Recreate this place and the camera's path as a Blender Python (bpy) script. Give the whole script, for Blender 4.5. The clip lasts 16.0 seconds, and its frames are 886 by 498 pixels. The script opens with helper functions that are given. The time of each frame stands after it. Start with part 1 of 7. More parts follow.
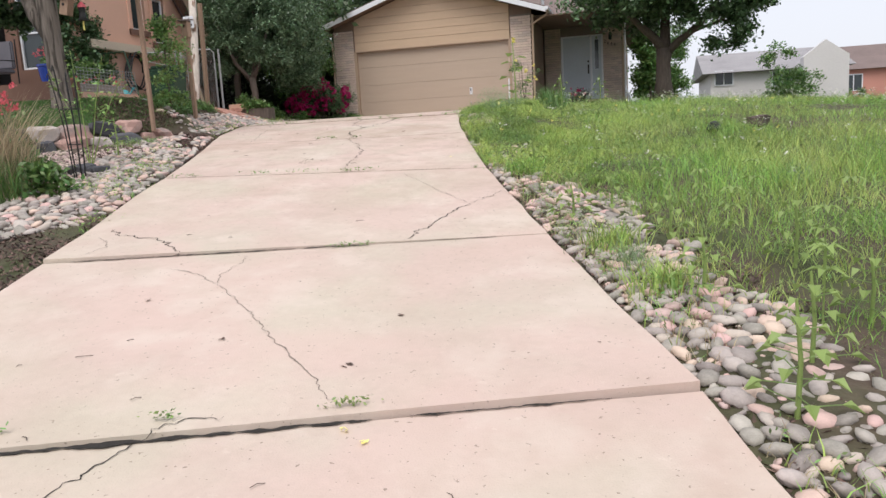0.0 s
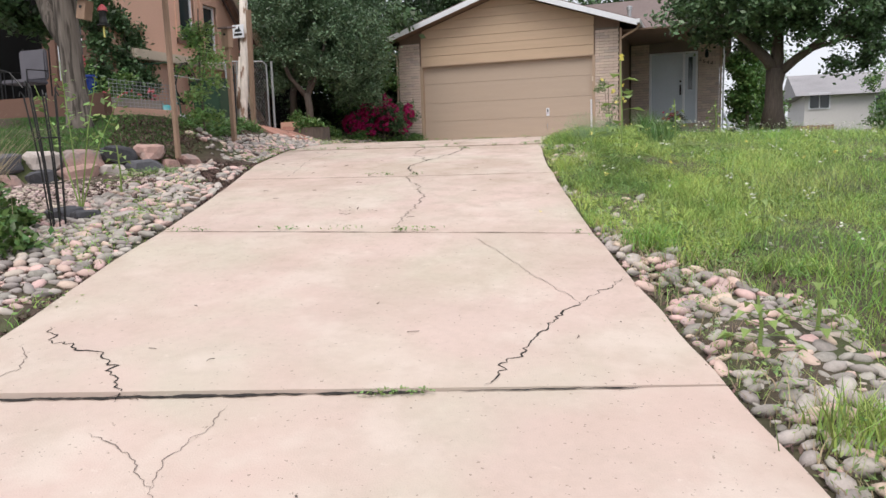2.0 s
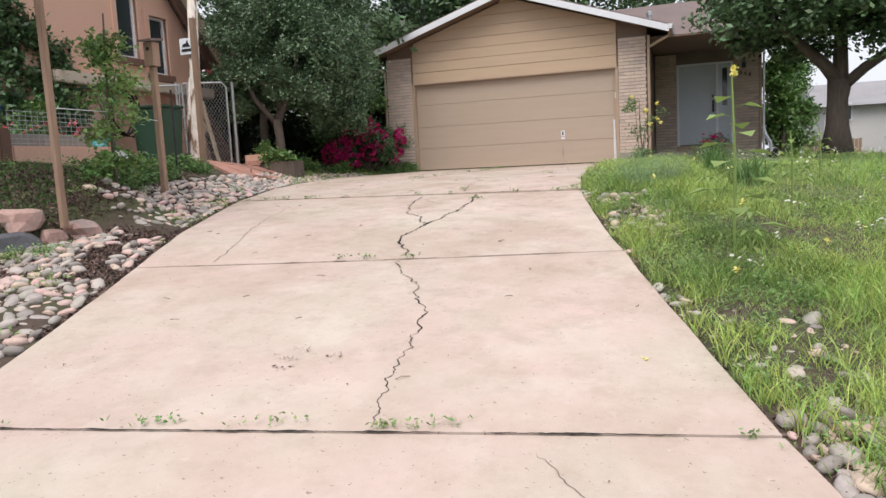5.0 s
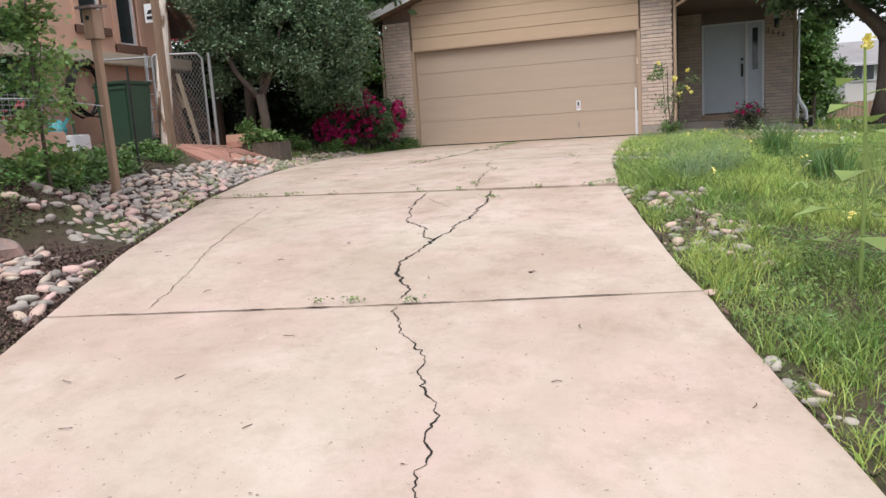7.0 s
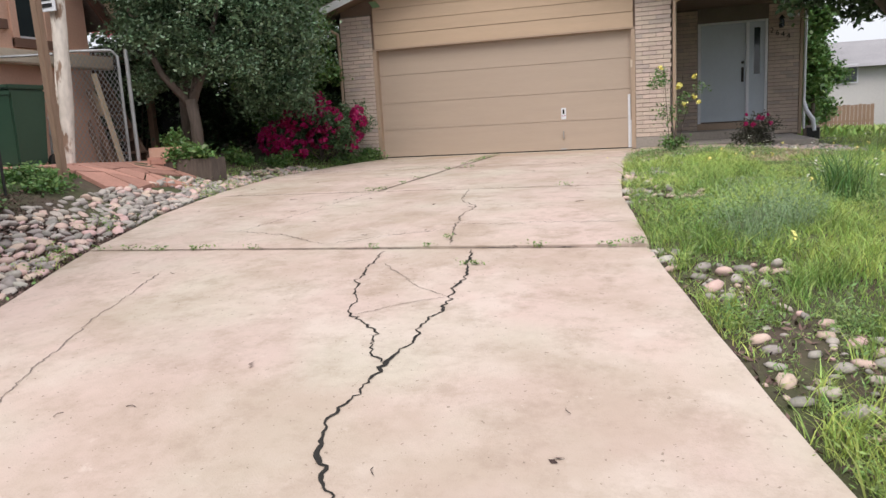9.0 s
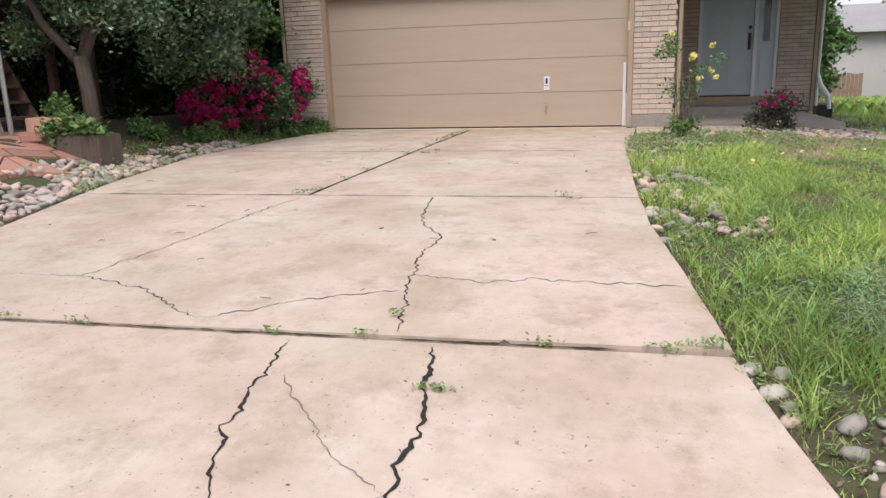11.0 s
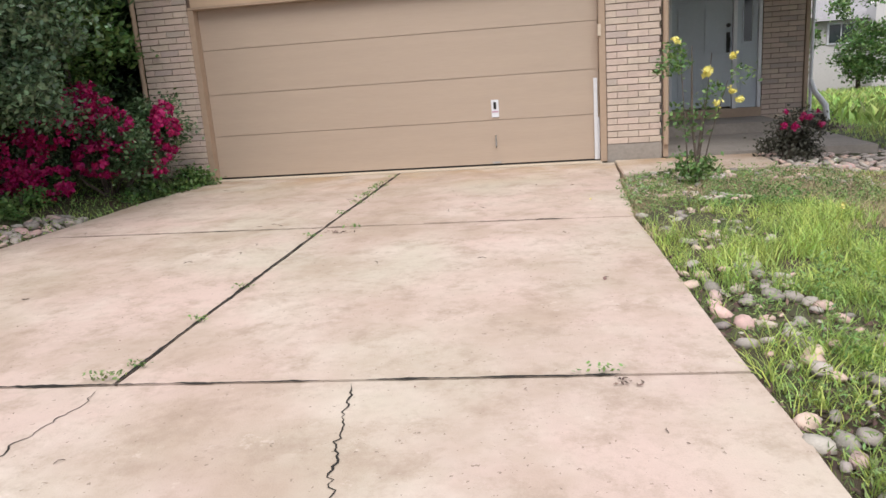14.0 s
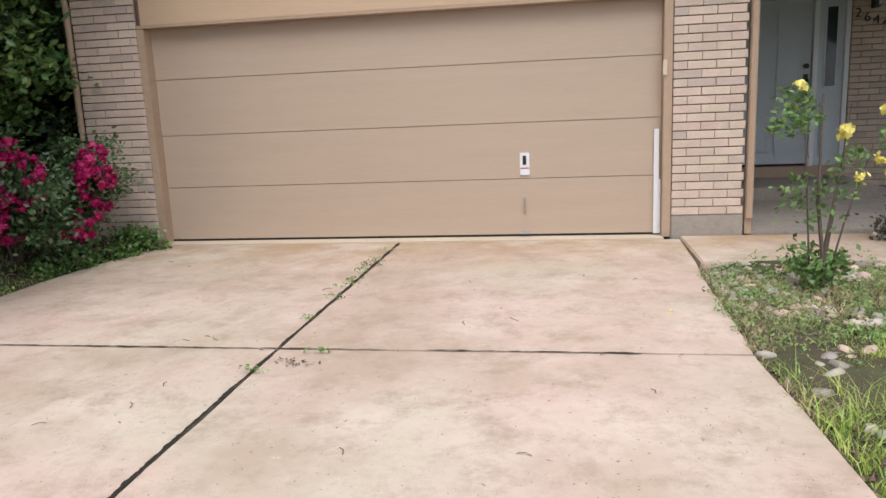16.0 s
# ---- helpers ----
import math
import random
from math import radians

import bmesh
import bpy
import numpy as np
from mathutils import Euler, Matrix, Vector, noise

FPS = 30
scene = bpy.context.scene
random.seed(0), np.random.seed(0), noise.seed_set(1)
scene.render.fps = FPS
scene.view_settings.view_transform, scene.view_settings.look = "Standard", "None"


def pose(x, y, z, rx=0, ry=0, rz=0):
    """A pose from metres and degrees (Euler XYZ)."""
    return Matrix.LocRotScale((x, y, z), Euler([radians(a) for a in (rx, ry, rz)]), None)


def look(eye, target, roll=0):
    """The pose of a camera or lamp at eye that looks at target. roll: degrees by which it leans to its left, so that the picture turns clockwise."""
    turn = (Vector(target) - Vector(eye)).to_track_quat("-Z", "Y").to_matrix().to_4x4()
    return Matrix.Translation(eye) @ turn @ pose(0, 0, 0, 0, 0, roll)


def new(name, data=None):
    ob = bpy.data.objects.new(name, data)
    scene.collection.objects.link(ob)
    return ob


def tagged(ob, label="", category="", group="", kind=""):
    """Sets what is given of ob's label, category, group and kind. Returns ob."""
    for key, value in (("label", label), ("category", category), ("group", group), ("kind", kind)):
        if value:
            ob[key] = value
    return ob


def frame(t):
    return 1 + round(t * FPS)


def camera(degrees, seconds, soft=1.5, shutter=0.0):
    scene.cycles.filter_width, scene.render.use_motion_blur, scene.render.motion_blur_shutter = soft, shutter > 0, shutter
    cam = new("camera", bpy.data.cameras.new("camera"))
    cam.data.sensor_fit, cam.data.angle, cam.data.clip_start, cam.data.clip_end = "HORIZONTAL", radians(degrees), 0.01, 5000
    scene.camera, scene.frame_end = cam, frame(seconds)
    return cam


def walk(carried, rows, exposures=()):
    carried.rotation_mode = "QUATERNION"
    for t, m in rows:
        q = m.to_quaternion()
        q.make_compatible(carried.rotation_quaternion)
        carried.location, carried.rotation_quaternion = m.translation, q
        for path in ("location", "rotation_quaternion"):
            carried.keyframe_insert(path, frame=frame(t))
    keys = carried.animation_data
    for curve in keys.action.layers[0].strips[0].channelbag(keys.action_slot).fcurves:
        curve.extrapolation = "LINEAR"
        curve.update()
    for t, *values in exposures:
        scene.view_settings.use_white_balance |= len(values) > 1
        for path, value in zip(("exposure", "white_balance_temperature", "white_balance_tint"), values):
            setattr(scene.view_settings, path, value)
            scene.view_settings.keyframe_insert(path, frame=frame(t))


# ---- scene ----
cam = camera(62.1, 16.0)
PATH = [
    (0, (2.174, 1.151, 2.97), (1.645, 3.055, 2.665), -3.2),
    (0.5, (1.946, 1.809, 3.049), (1.332, 3.686, 2.729), -3.1),
    (1, (1.775, 2.306, 3.141), (1.095, 4.157, 2.806), -2.8),
    (1.5, (1.589, 2.85, 3.225), (0.887, 4.698, 2.924), -2.7),
    (2, (1.36, 3.336, 3.278), (0.677, 5.197, 3.015), -1.7),
    (2.5, (1.217, 3.893, 3.294), (0.563, 5.763, 3.023), -0.8),
    (3, (0.995, 4.373, 3.366), (0.233, 6.213, 3.179), -1.2),
    (3.5, (0.775, 4.897, 3.448), (0.071, 6.752, 3.204), -0.8),
    (4, (0.604, 5.421, 3.501), (-0.053, 7.293, 3.246), -1.5),
    (4.5, (0.393, 5.817, 3.542), (-0.266, 7.692, 3.32), -2.4),
    (4.7, (0.296, 6.021, 3.605), (-0.367, 7.895, 3.384), -2.6),
    (6.8, (-0.299, 7.526, 3.958), (-0.978, 9.38, 3.643), -3.6),
    (7, (-0.378, 7.726, 3.968), (-1.052, 9.581, 3.646), -3.6),
    (7.5, (-0.601, 8.254, 4.067), (-1.265, 10.109, 3.725), -3.4),
    (8, (-0.737, 8.743, 4.085), (-1.391, 10.601, 3.737), -3.5),
    (8.5, (-0.882, 9.225, 4.132), (-1.515, 11.09, 3.788), -3.5),
    (9, (-1.005, 9.712, 4.244), (-1.599, 11.591, 3.905), -3.2),
    (9.5, (-1.092, 10.269, 4.302), (-1.644, 12.159, 3.955), -2.8),
    (9.7, (-1.155, 10.5, 4.342), (-1.69, 12.394, 3.986), -2.6),
    (11.8, (-1.689, 12.535, 4.514), (-2.181, 14.404, 3.999), -1.7),
    (12, (-1.71, 12.711, 4.533), (-2.193, 14.581, 4.014), -1.9),
    (12.5, (-1.868, 13.24, 4.573), (-2.307, 15.123, 4.062), -2.8),
    (13, (-2.0, 13.738, 4.633), (-2.378, 15.637, 4.135), -3.5),
    (13.5, (-2.108, 14.25, 4.671), (-2.434, 16.164, 4.191), -4.1),
    (14, (-2.261, 14.734, 4.744), (-2.566, 16.655, 4.279), -4.1),
    (14.5, (-2.354, 15.241, 4.737), (-2.665, 17.164, 4.282), -3.7),
    (14.7, (-2.388, 15.428, 4.743), (-2.721, 17.352, 4.311), -3.7),
    (15, (-2.359, 15.665, 4.778), (-2.728, 17.582, 4.345), -4.0),
    (15.5, (-2.56, 16.293, 4.789), (-2.912, 18.219, 4.383), -3.5),
    (16, (-2.597, 16.831, 4.847), (-2.918, 18.768, 4.465), -2.5),
]
walk(cam, [(t, look(eye, target, roll)) for t, eye, target, roll in PATH], [(0.0, 0.53), (4.5, 0.60), (7.0, 0.61), (9.5, 0.62), (12.5, 0.70), (16.0, 0.74)])

# world and light: an even, bright overcast sky
world = bpy.data.worlds.new("world")
scene.world = world
world.use_nodes = True
wn = world.node_tree
sky = wn.nodes.new("ShaderNodeTexSky")
sky.sky_type, sky.sun_disc = "NISHITA", False
sky.sun_elevation, sky.sun_rotation = radians(55), radians(200)
sky.air_density, sky.dust_density, sky.ozone_density = 1.0, 4.0, 1.0
veil = wn.nodes.new("ShaderNodeMix")
veil.data_type = "RGBA"
veil.inputs[0].default_value = 0.8
veil.inputs[7].default_value = (6.6, 6.7, 7.3, 1)
wn.links.new(sky.outputs[0], veil.inputs[6])
wn.links.new(veil.outputs[2], wn.nodes["Background"].inputs[0])
wn.nodes["Background"].inputs[1].default_value = 0.105
sun = new("sun", bpy.data.lights.new("sun", "SUN"))
sun.data.energy, sun.data.angle, sun.data.color = 1.5, radians(40), (1.0, 0.95, 0.9)
sun.matrix_world = look((0, 0, 30), (-2, 14, 8))
scene.view_settings.exposure = 0.35

rnd = np.random.RandomState(4)


# ---- materials ----
def mat(name, col, rough=0.8, v1=(1.0, 0.0), v2=(20.0, 0.0), bump=0.0, bscale=60.0, island=0.0, per_object=0.0, hue=0.0,
        metal=0.0, leaf=0.0, col2=None, stretch=None, c2scale=2.0, c2lo=0.45, c2hi=0.6, detail=4.0, world_space=True, spec=0.5):
    """A surface with its colour varied by large and small noise, by loose piece or by object."""
    m = bpy.data.materials.new(name)
    m.use_nodes = True
    nt = m.node_tree
    N, L = nt.nodes, nt.links
    bs = N["Principled BSDF"]
    bs.inputs["Roughness"].default_value = rough
    bs.inputs["Metallic"].default_value = metal
    bs.inputs["Specular IOR Level"].default_value = spec
    geo = N.new("ShaderNodeNewGeometry")
    if world_space:
        co = geo.outputs["Position"]
    else:
        co = N.new("ShaderNodeTexCoord").outputs["Object"]
    if stretch:
        mp = N.new("ShaderNodeMapping")
        mp.inputs["Scale"].default_value = stretch
        L.new(co, mp.inputs["Vector"])
        co = mp.outputs[0]

    def noise_tex(scale, det=detail):
        n = N.new("ShaderNodeTexNoise")
        n.inputs["Scale"].default_value, n.inputs["Detail"].default_value = scale, det
        L.new(co, n.inputs["Vector"])
        return n.outputs["Fac"]

    def mad(value, mul, add):
        n = N.new("ShaderNodeMath")
        n.operation = "MULTIPLY_ADD"
        L.new(value, n.inputs[0])
        n.inputs[1].default_value = mul
        if isinstance(add, float):
            n.inputs[2].default_value = add
        else:
            L.new(add, n.inputs[2])
        return n.outputs[0]

    total = None
    for src, amt in ((v1, v1[1]), (v2, v2[1])):
        if amt:
            total = mad(noise_tex(src[0]), 4 * amt, (1.0 if total is None else total) if total is None else total)
            total = mad(total, 1.0, -2 * amt)
    rand = None
    if island:
        rand = geo.outputs["Random Per Island"]
    if per_object:
        rand = N.new("ShaderNodeObjectInfo").outputs["Random"]
    if rand is not None:
        a = island or per_object
        total = mad(rand, 2 * a, 1.0 - a) if total is None else mad(total, 1.0, mad(rand, 2 * a, -a))
    base = N.new("ShaderNodeRGB")
    base.outputs[0].default_value = (*col, 1)
    out = base.outputs[0]
    if col2:
        ramp = N.new("ShaderNodeMapRange")
        ramp.inputs[1].default_value, ramp.inputs[2].default_value = c2lo, c2hi
        L.new(rand if c2scale == 0 and rand is not None else noise_tex(c2scale or 2.0, 6.0), ramp.inputs[0])
        mx = N.new("ShaderNodeMix")
        mx.data_type = "RGBA"
        L.new(ramp.outputs[0], mx.inputs[0])
        L.new(out, mx.inputs[6])
        mx.inputs[7].default_value = (*col2, 1)
        out = mx.outputs[2]
    if total is not None:
        hs = N.new("ShaderNodeHueSaturation")
        L.new(out, hs.inputs["Color"])
        L.new(total, hs.inputs["Value"])
        if hue and rand is not None:
            wob = N.new("ShaderNodeMath")
            wob.operation = "FRACT"
            L.new(mad(rand, 7.31, 0.0), wob.inputs[0])
            L.new(mad(wob.outputs[0], 2 * hue, 0.5 - hue), hs.inputs["Hue"])
        out = hs.outputs[0]
    L.new(out, bs.inputs["Base Color"])
    if bump:
        b = N.new("ShaderNodeBump")
        b.inputs["Strength"].default_value, b.inputs["Distance"].default_value = bump, 0.01
        L.new(noise_tex(bscale, 6.0), b.inputs["Height"])
        L.new(b.outputs[0], bs.inputs["Normal"])
    if leaf:
        tr = N.new("ShaderNodeBsdfTranslucent")
        L.new(out, tr.inputs["Color"])
        mix = N.new("ShaderNodeMixShader")
        mix.inputs[0].default_value = leaf
        L.new(bs.outputs[0], mix.inputs[1])
        L.new(tr.outputs[0], mix.inputs[2])
        L.new(mix.outputs[0], N["Material Output"].inputs["Surface"])
    return m


concrete = mat("pinkish_concrete", (0.555, 0.435, 0.378), 0.9, (1.1, 0.04), (24, 0.035), 0.3, 120, col2=(0.535, 0.47, 0.385), c2scale=0.9, c2lo=0.42, c2hi=0.62)


def door_stain(m):
    """Rusty brown dirt that water has left on the slab below the garage door."""
    nt = m.node_tree
    N, L = nt.nodes, nt.links
    bs = N["Principled BSDF"]
    old = bs.inputs["Base Color"].links[0].from_socket
    geo = N.new("ShaderNodeNewGeometry")
    sep = N.new("ShaderNodeSeparateXYZ")
    L.new(geo.outputs["Position"], sep.inputs[0])
    ramp = N.new("ShaderNodeMapRange")
    ramp.inputs[1].default_value, ramp.inputs[2].default_value = 22.3, 23.7
    L.new(sep.outputs["Y"], ramp.inputs[0])
    no = N.new("ShaderNodeTexNoise")
    no.inputs["Scale"].default_value, no.inputs["Detail"].default_value = 1.6, 6
    L.new(geo.outputs["Position"], no.inputs["Vector"])
    mr = N.new("ShaderNodeMapRange")
    mr.inputs[1].default_value, mr.inputs[2].default_value = 0.34, 0.56
    L.new(no.outputs["Fac"], mr.inputs[0])
    mul = N.new("ShaderNodeMath")
    mul.operation = "MULTIPLY"
    L.new(ramp.outputs[0], mul.inputs[0])
    L.new(mr.outputs[0], mul.inputs[1])
    mx = N.new("ShaderNodeMix")
    mx.data_type = "RGBA"
    L.new(mul.outputs[0], mx.inputs[0])
    L.new(old, mx.inputs[6])
    mx.inputs[7].default_value = (0.40, 0.27, 0.14, 1)
    L.new(mx.outputs[2], bs.inputs["Base Color"])
    # small pits and dark specks
    vo = N.new("ShaderNodeTexNoise")
    vo.inputs["Scale"].default_value, vo.inputs["Detail"].default_value = 55, 2
    L.new(geo.outputs["Position"], vo.inputs["Vector"])
    vr = N.new("ShaderNodeMapRange")
    vr.inputs[1].default_value, vr.inputs[2].default_value = 0.74, 0.80
    L.new(vo.outputs["Fac"], vr.inputs[0])
    m2 = N.new("ShaderNodeMix")
    m2.data_type = "RGBA"
    L.new(vr.outputs[0], m2.inputs[0])
    L.new(mx.outputs[2], m2.inputs[6])
    m2.inputs[7].default_value = (0.30, 0.24, 0.19, 1)
    L.new(m2.outputs[2], bs.inputs["Base Color"])


door_stain(concrete)


def blotch(m, scale, lo, hi, col, amount, detail=5.0, rough=0.6, offset=0.0, stretch=(1, 1, 1), up_slope=0.0):
    """Patches of another tint, their outlines broken up."""
    nt = m.node_tree
    N, L = nt.nodes, nt.links
    bs = N["Principled BSDF"]
    old = bs.inputs["Base Color"].links[0].from_socket
    geo = N.new("ShaderNodeNewGeometry")
    mp = N.new("ShaderNodeMapping")
    mp.inputs["Location"].default_value = (offset, offset * 0.7, 0)
    mp.inputs["Scale"].default_value = stretch
    L.new(geo.outputs["Position"], mp.inputs["Vector"])
    no = N.new("ShaderNodeTexNoise")
    no.inputs["Scale"].default_value, no.inputs["Detail"].default_value, no.inputs["Roughness"].default_value = scale, detail, rough
    L.new(mp.outputs[0], no.inputs["Vector"])
    mr = N.new("ShaderNodeMapRange")
    mr.inputs[1].default_value, mr.inputs[2].default_value, mr.inputs[4].default_value = lo, hi, amount
    L.new(no.outputs["Fac"], mr.inputs[0])
    mx = N.new("ShaderNodeMix")
    mx.data_type = "RGBA"
    fac = mr.outputs[0]
    if up_slope:
        sep = N.new("ShaderNodeSeparateXYZ")
        L.new(geo.outputs["Position"], sep.inputs[0])
        ramp = N.new("ShaderNodeMapRange")
        ramp.inputs[1].default_value, ramp.inputs[2].default_value, ramp.inputs[3].default_value = 6.0, 15.0, 1.0 - up_slope
        L.new(sep.outputs["Y"], ramp.inputs[0])
        mul = N.new("ShaderNodeMath")
        mul.operation = "MULTIPLY"
        L.new(fac, mul.inputs[0])
        L.new(ramp.outputs[0], mul.inputs[1])
        fac = mul.outputs[0]
    L.new(fac, mx.inputs[0])
    L.new(old, mx.inputs[6])
    mx.inputs[7].default_value = (*col, 1)
    L.new(mx.outputs[2], bs.inputs["Base Color"])


blotch(concrete, 0.55, 0.50, 0.62, (0.60, 0.455, 0.40), 0.6, offset=3.0, detail=3.0)
blotch(concrete, 1.7, 0.52, 0.66, (0.63, 0.54, 0.47), 0.6, offset=11.0, detail=4.0)
blotch(concrete, 0.9, 0.46, 0.64, (0.41, 0.315, 0.24), 0.75, offset=23.0, rough=0.65, up_slope=0.8)
blotch(concrete, 3.4, 0.49, 0.66, (0.35, 0.265, 0.20), 0.70, offset=31.0, rough=0.75, detail=8.0, up_slope=0.8)
blotch(concrete, 9.0, 0.64, 0.72, (0.66, 0.57, 0.50), 0.5, offset=41.0, rough=0.7)
blotch(concrete, 2.2, 0.60, 0.74, (0.30, 0.23, 0.18), 0.6, detail=9.0, offset=51.0, rough=0.8, up_slope=0.6)
blotch(concrete, 11.0, 0.50, 0.66, (0.40, 0.31, 0.245), 0.38, detail=8.0, offset=71.0, rough=0.8, up_slope=0.75)
blotch(concrete, 38.0, 0.69, 0.72, (0.20, 0.155, 0.12), 0.7, detail=2.0, offset=61.0)
grey_concrete = mat("grey_concrete", (0.30, 0.27, 0.24), 0.9, (2, 0.15), (25, 0.12), 0.5, 90)
crack_dark = mat("crack_filling", (0.022, 0.019, 0.016), 0.95, (5, 0.2), (50, 0.3), 0.5, 80)
crack_faint = mat("hairline_filling", (0.20, 0.16, 0.14), 0.95, (5, 0.2), (50, 0.3))
soil = mat("soil", (0.085, 0.060, 0.045), 0.95, (0.8, 0.15), (12, 0.25), 1.0, 40, col2=(0.065, 0.075, 0.03), c2scale=1.3, c2lo=0.4, c2hi=0.6)
rock_m = mat("river_rock", (0.45, 0.405, 0.365), 0.75, (30, 0.12), (140, 0.08), 0.2, 120, island=0.45, hue=0.03, col2=(0.46, 0.335, 0.29), c2scale=0, c2lo=0.6, c2hi=0.75)
pebble_m = mat("river_rock_piece", (0.45, 0.405, 0.365), 0.75, (30, 0.12), (140, 0.08), 0.2, 120, per_object=0.45, hue=0.03, col2=(0.46, 0.335, 0.29), c2scale=0, c2lo=0.6, c2hi=0.75)
gravel_m = mat("gravel", (0.44, 0.35, 0.31), 0.85, (2, 0.1), (60, 0.1), 0.3, 90, island=0.4, hue=0.04)
mulch_m = mat("mulch", (0.13, 0.085, 0.07), 0.95, (3, 0.2), (40, 0.3), 0.6, 70, island=0.75, hue=0.02)
tan_door = mat("tan_door_paint", (0.435, 0.345, 0.272), 0.55, (0.8, 0.03), (6, 0.03), 0.10, 30, stretch=(1, 1, 12))
tan_side = mat("tan_siding_paint", (0.52, 0.385, 0.27), 0.7, (0.8, 0.05), (8, 0.04), 0.15, 30, stretch=(1, 1, 10))
tan_trim = mat("tan_trim_paint", (0.40, 0.295, 0.215), 0.6, (2, 0.06), (25, 0.06), 0.1, 60)
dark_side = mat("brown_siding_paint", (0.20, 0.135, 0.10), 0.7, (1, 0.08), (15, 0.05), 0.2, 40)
white_p = mat("white_paint", (0.72, 0.74, 0.78), 0.5, (1.5, 0.05), (20, 0.04), 0.05, 60)
door_p = mat("pale_blue_door_paint", (0.50, 0.56, 0.62), 0.4, (1.5, 0.04), (20, 0.03), 0.03, 60)
brick_m = mat("blond_brick", (0.56, 0.455, 0.385), 0.9, (8, 0.08), (60, 0.10), 0.4, 90, per_object=0.09, hue=0.012, col2=(0.42, 0.35, 0.31), c2scale=0, c2lo=0.75, c2hi=0.9)
mortar = mat("mortar", (0.20, 0.165, 0.14), 0.95, (3, 0.1), (60, 0.15), 0.5, 120)
shingle_m = mat("roof_shingle", (0.19, 0.145, 0.135), 0.95, (0.8, 0.12), (30, 0.25), 0.6, 150, island=0.2)
metal_m = mat("galvanised_steel", (0.45, 0.46, 0.47), 0.45, (4, 0.1), (40, 0.1), 0.1, 60, metal=0.8)
dark_metal = mat("dark_metal", (0.03, 0.03, 0.03), 0.4, (4, 0.1), (40, 0.1), metal=0.6)
bark = mat("bark", (0.115, 0.09, 0.075), 0.95, (3, 0.15), (30, 0.25), 1.0, 40, stretch=(1, 1, 0.2))
ridged_bark = mat("grey_ridged_bark", (0.17, 0.145, 0.125), 0.95, (3, 0.15), (22, 0.35), 1.0, 26, stretch=(1, 1, 0.10), col2=(0.06, 0.05, 0.042), c2scale=18, c2lo=0.5, c2hi=0.6)
birch_bark = mat("peeling_pale_wood", (0.66, 0.60, 0.54), 0.8, (3, 0.15), (20, 0.2), 0.6, 30, col2=(0.26, 0.17, 0.12), c2scale=7, c2lo=0.55, c2hi=0.60, stretch=(1, 1, 0.35))
post_wood = mat("weathered_post_wood", (0.30, 0.20, 0.14), 0.85, (2, 0.15), (30, 0.15), 0.5, 50, stretch=(1, 1, 0.12))
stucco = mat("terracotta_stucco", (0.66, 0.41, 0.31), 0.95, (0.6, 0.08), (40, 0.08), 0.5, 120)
# darker copy of the stucco, with the shade of its faces in the colour
stucco_shaded = mat("shaded_terracotta_stucco", (0.17, 0.095, 0.07), 0.95, (0.6, 0.08), (40, 0.08), 0.5, 120)
cream = mat("cream_trim", (0.58, 0.49, 0.39), 0.8, (1, 0.08), (25, 0.06), 0.2, 60)
# near-black colour that stands in for deep shade
shade_black = mat("painted_shade_black", (0.012, 0.012, 0.012), 0.9, (1, 0.1), (10, 0.1))
glass = mat("window_glass", (0.035, 0.045, 0.05), 0.06, (1, 0.1), (3, 0.05))
leaf_dark = mat("dark_leaf", (0.085, 0.15, 0.065), 0.42, (0.6, 0.15), (4, 0.12), island=0.5, hue=0.02, leaf=0.15)
# leaf green lowered to carry the shade under the trees
leaf_shade = mat("shade_darkened_leaf", (0.05, 0.085, 0.04), 0.5, (0.6, 0.12), (4, 0.1), island=0.5, hue=0.02, leaf=0.1)
leaf_pear = mat("grey_green_leaf", (0.125, 0.20, 0.11), 0.38, (0.6, 0.15), (4, 0.12), island=0.55, hue=0.02, leaf=0.15)
leaf_mid = mat("mid_green_leaf", (0.13, 0.235, 0.07), 0.42, (0.6, 0.12), (4, 0.12), island=0.5, hue=0.03, leaf=0.25)
leaf_lite = mat("light_green_leaf", (0.24, 0.36, 0.11), 0.5, (0.6, 0.15), (4, 0.12), island=0.45, hue=0.03, leaf=0.3)
leaf_weed = mat("weed_leaf", (0.19, 0.33, 0.10), 0.5, (0.5, 0.2), (3, 0.15), island=0.5, hue=0.03, leaf=0.3, col2=(0.24, 0.33, 0.12), c2scale=1.1, c2lo=0.45, c2hi=0.6)
grass_m = mat("meadow_grass", (0.27, 0.455, 0.105), 0.5, (0.45, 0.22), (3, 0.18), island=0.5, hue=0.03, leaf=0.3, col2=(0.42, 0.51, 0.16), c2scale=0.6, c2lo=0.42, c2hi=0.6)
turf_m = mat("yellow_green_turf", (0.44, 0.56, 0.15), 0.5, (0.45, 0.18), (3, 0.18), island=0.5, hue=0.03, leaf=0.3, col2=(0.24, 0.37, 0.10), c2scale=0.8, c2lo=0.45, c2hi=0.62)
lawn_g = mat("lawn_grass", (0.08, 0.18, 0.04), 0.6, (0.5, 0.1), (3, 0.1), island=0.3, hue=0.02, leaf=0.2)
dry_m = mat("dry_grass", (0.50, 0.41, 0.27), 0.7, (0.5, 0.1), (3, 0.1), island=0.3, hue=0.02, leaf=0.3)
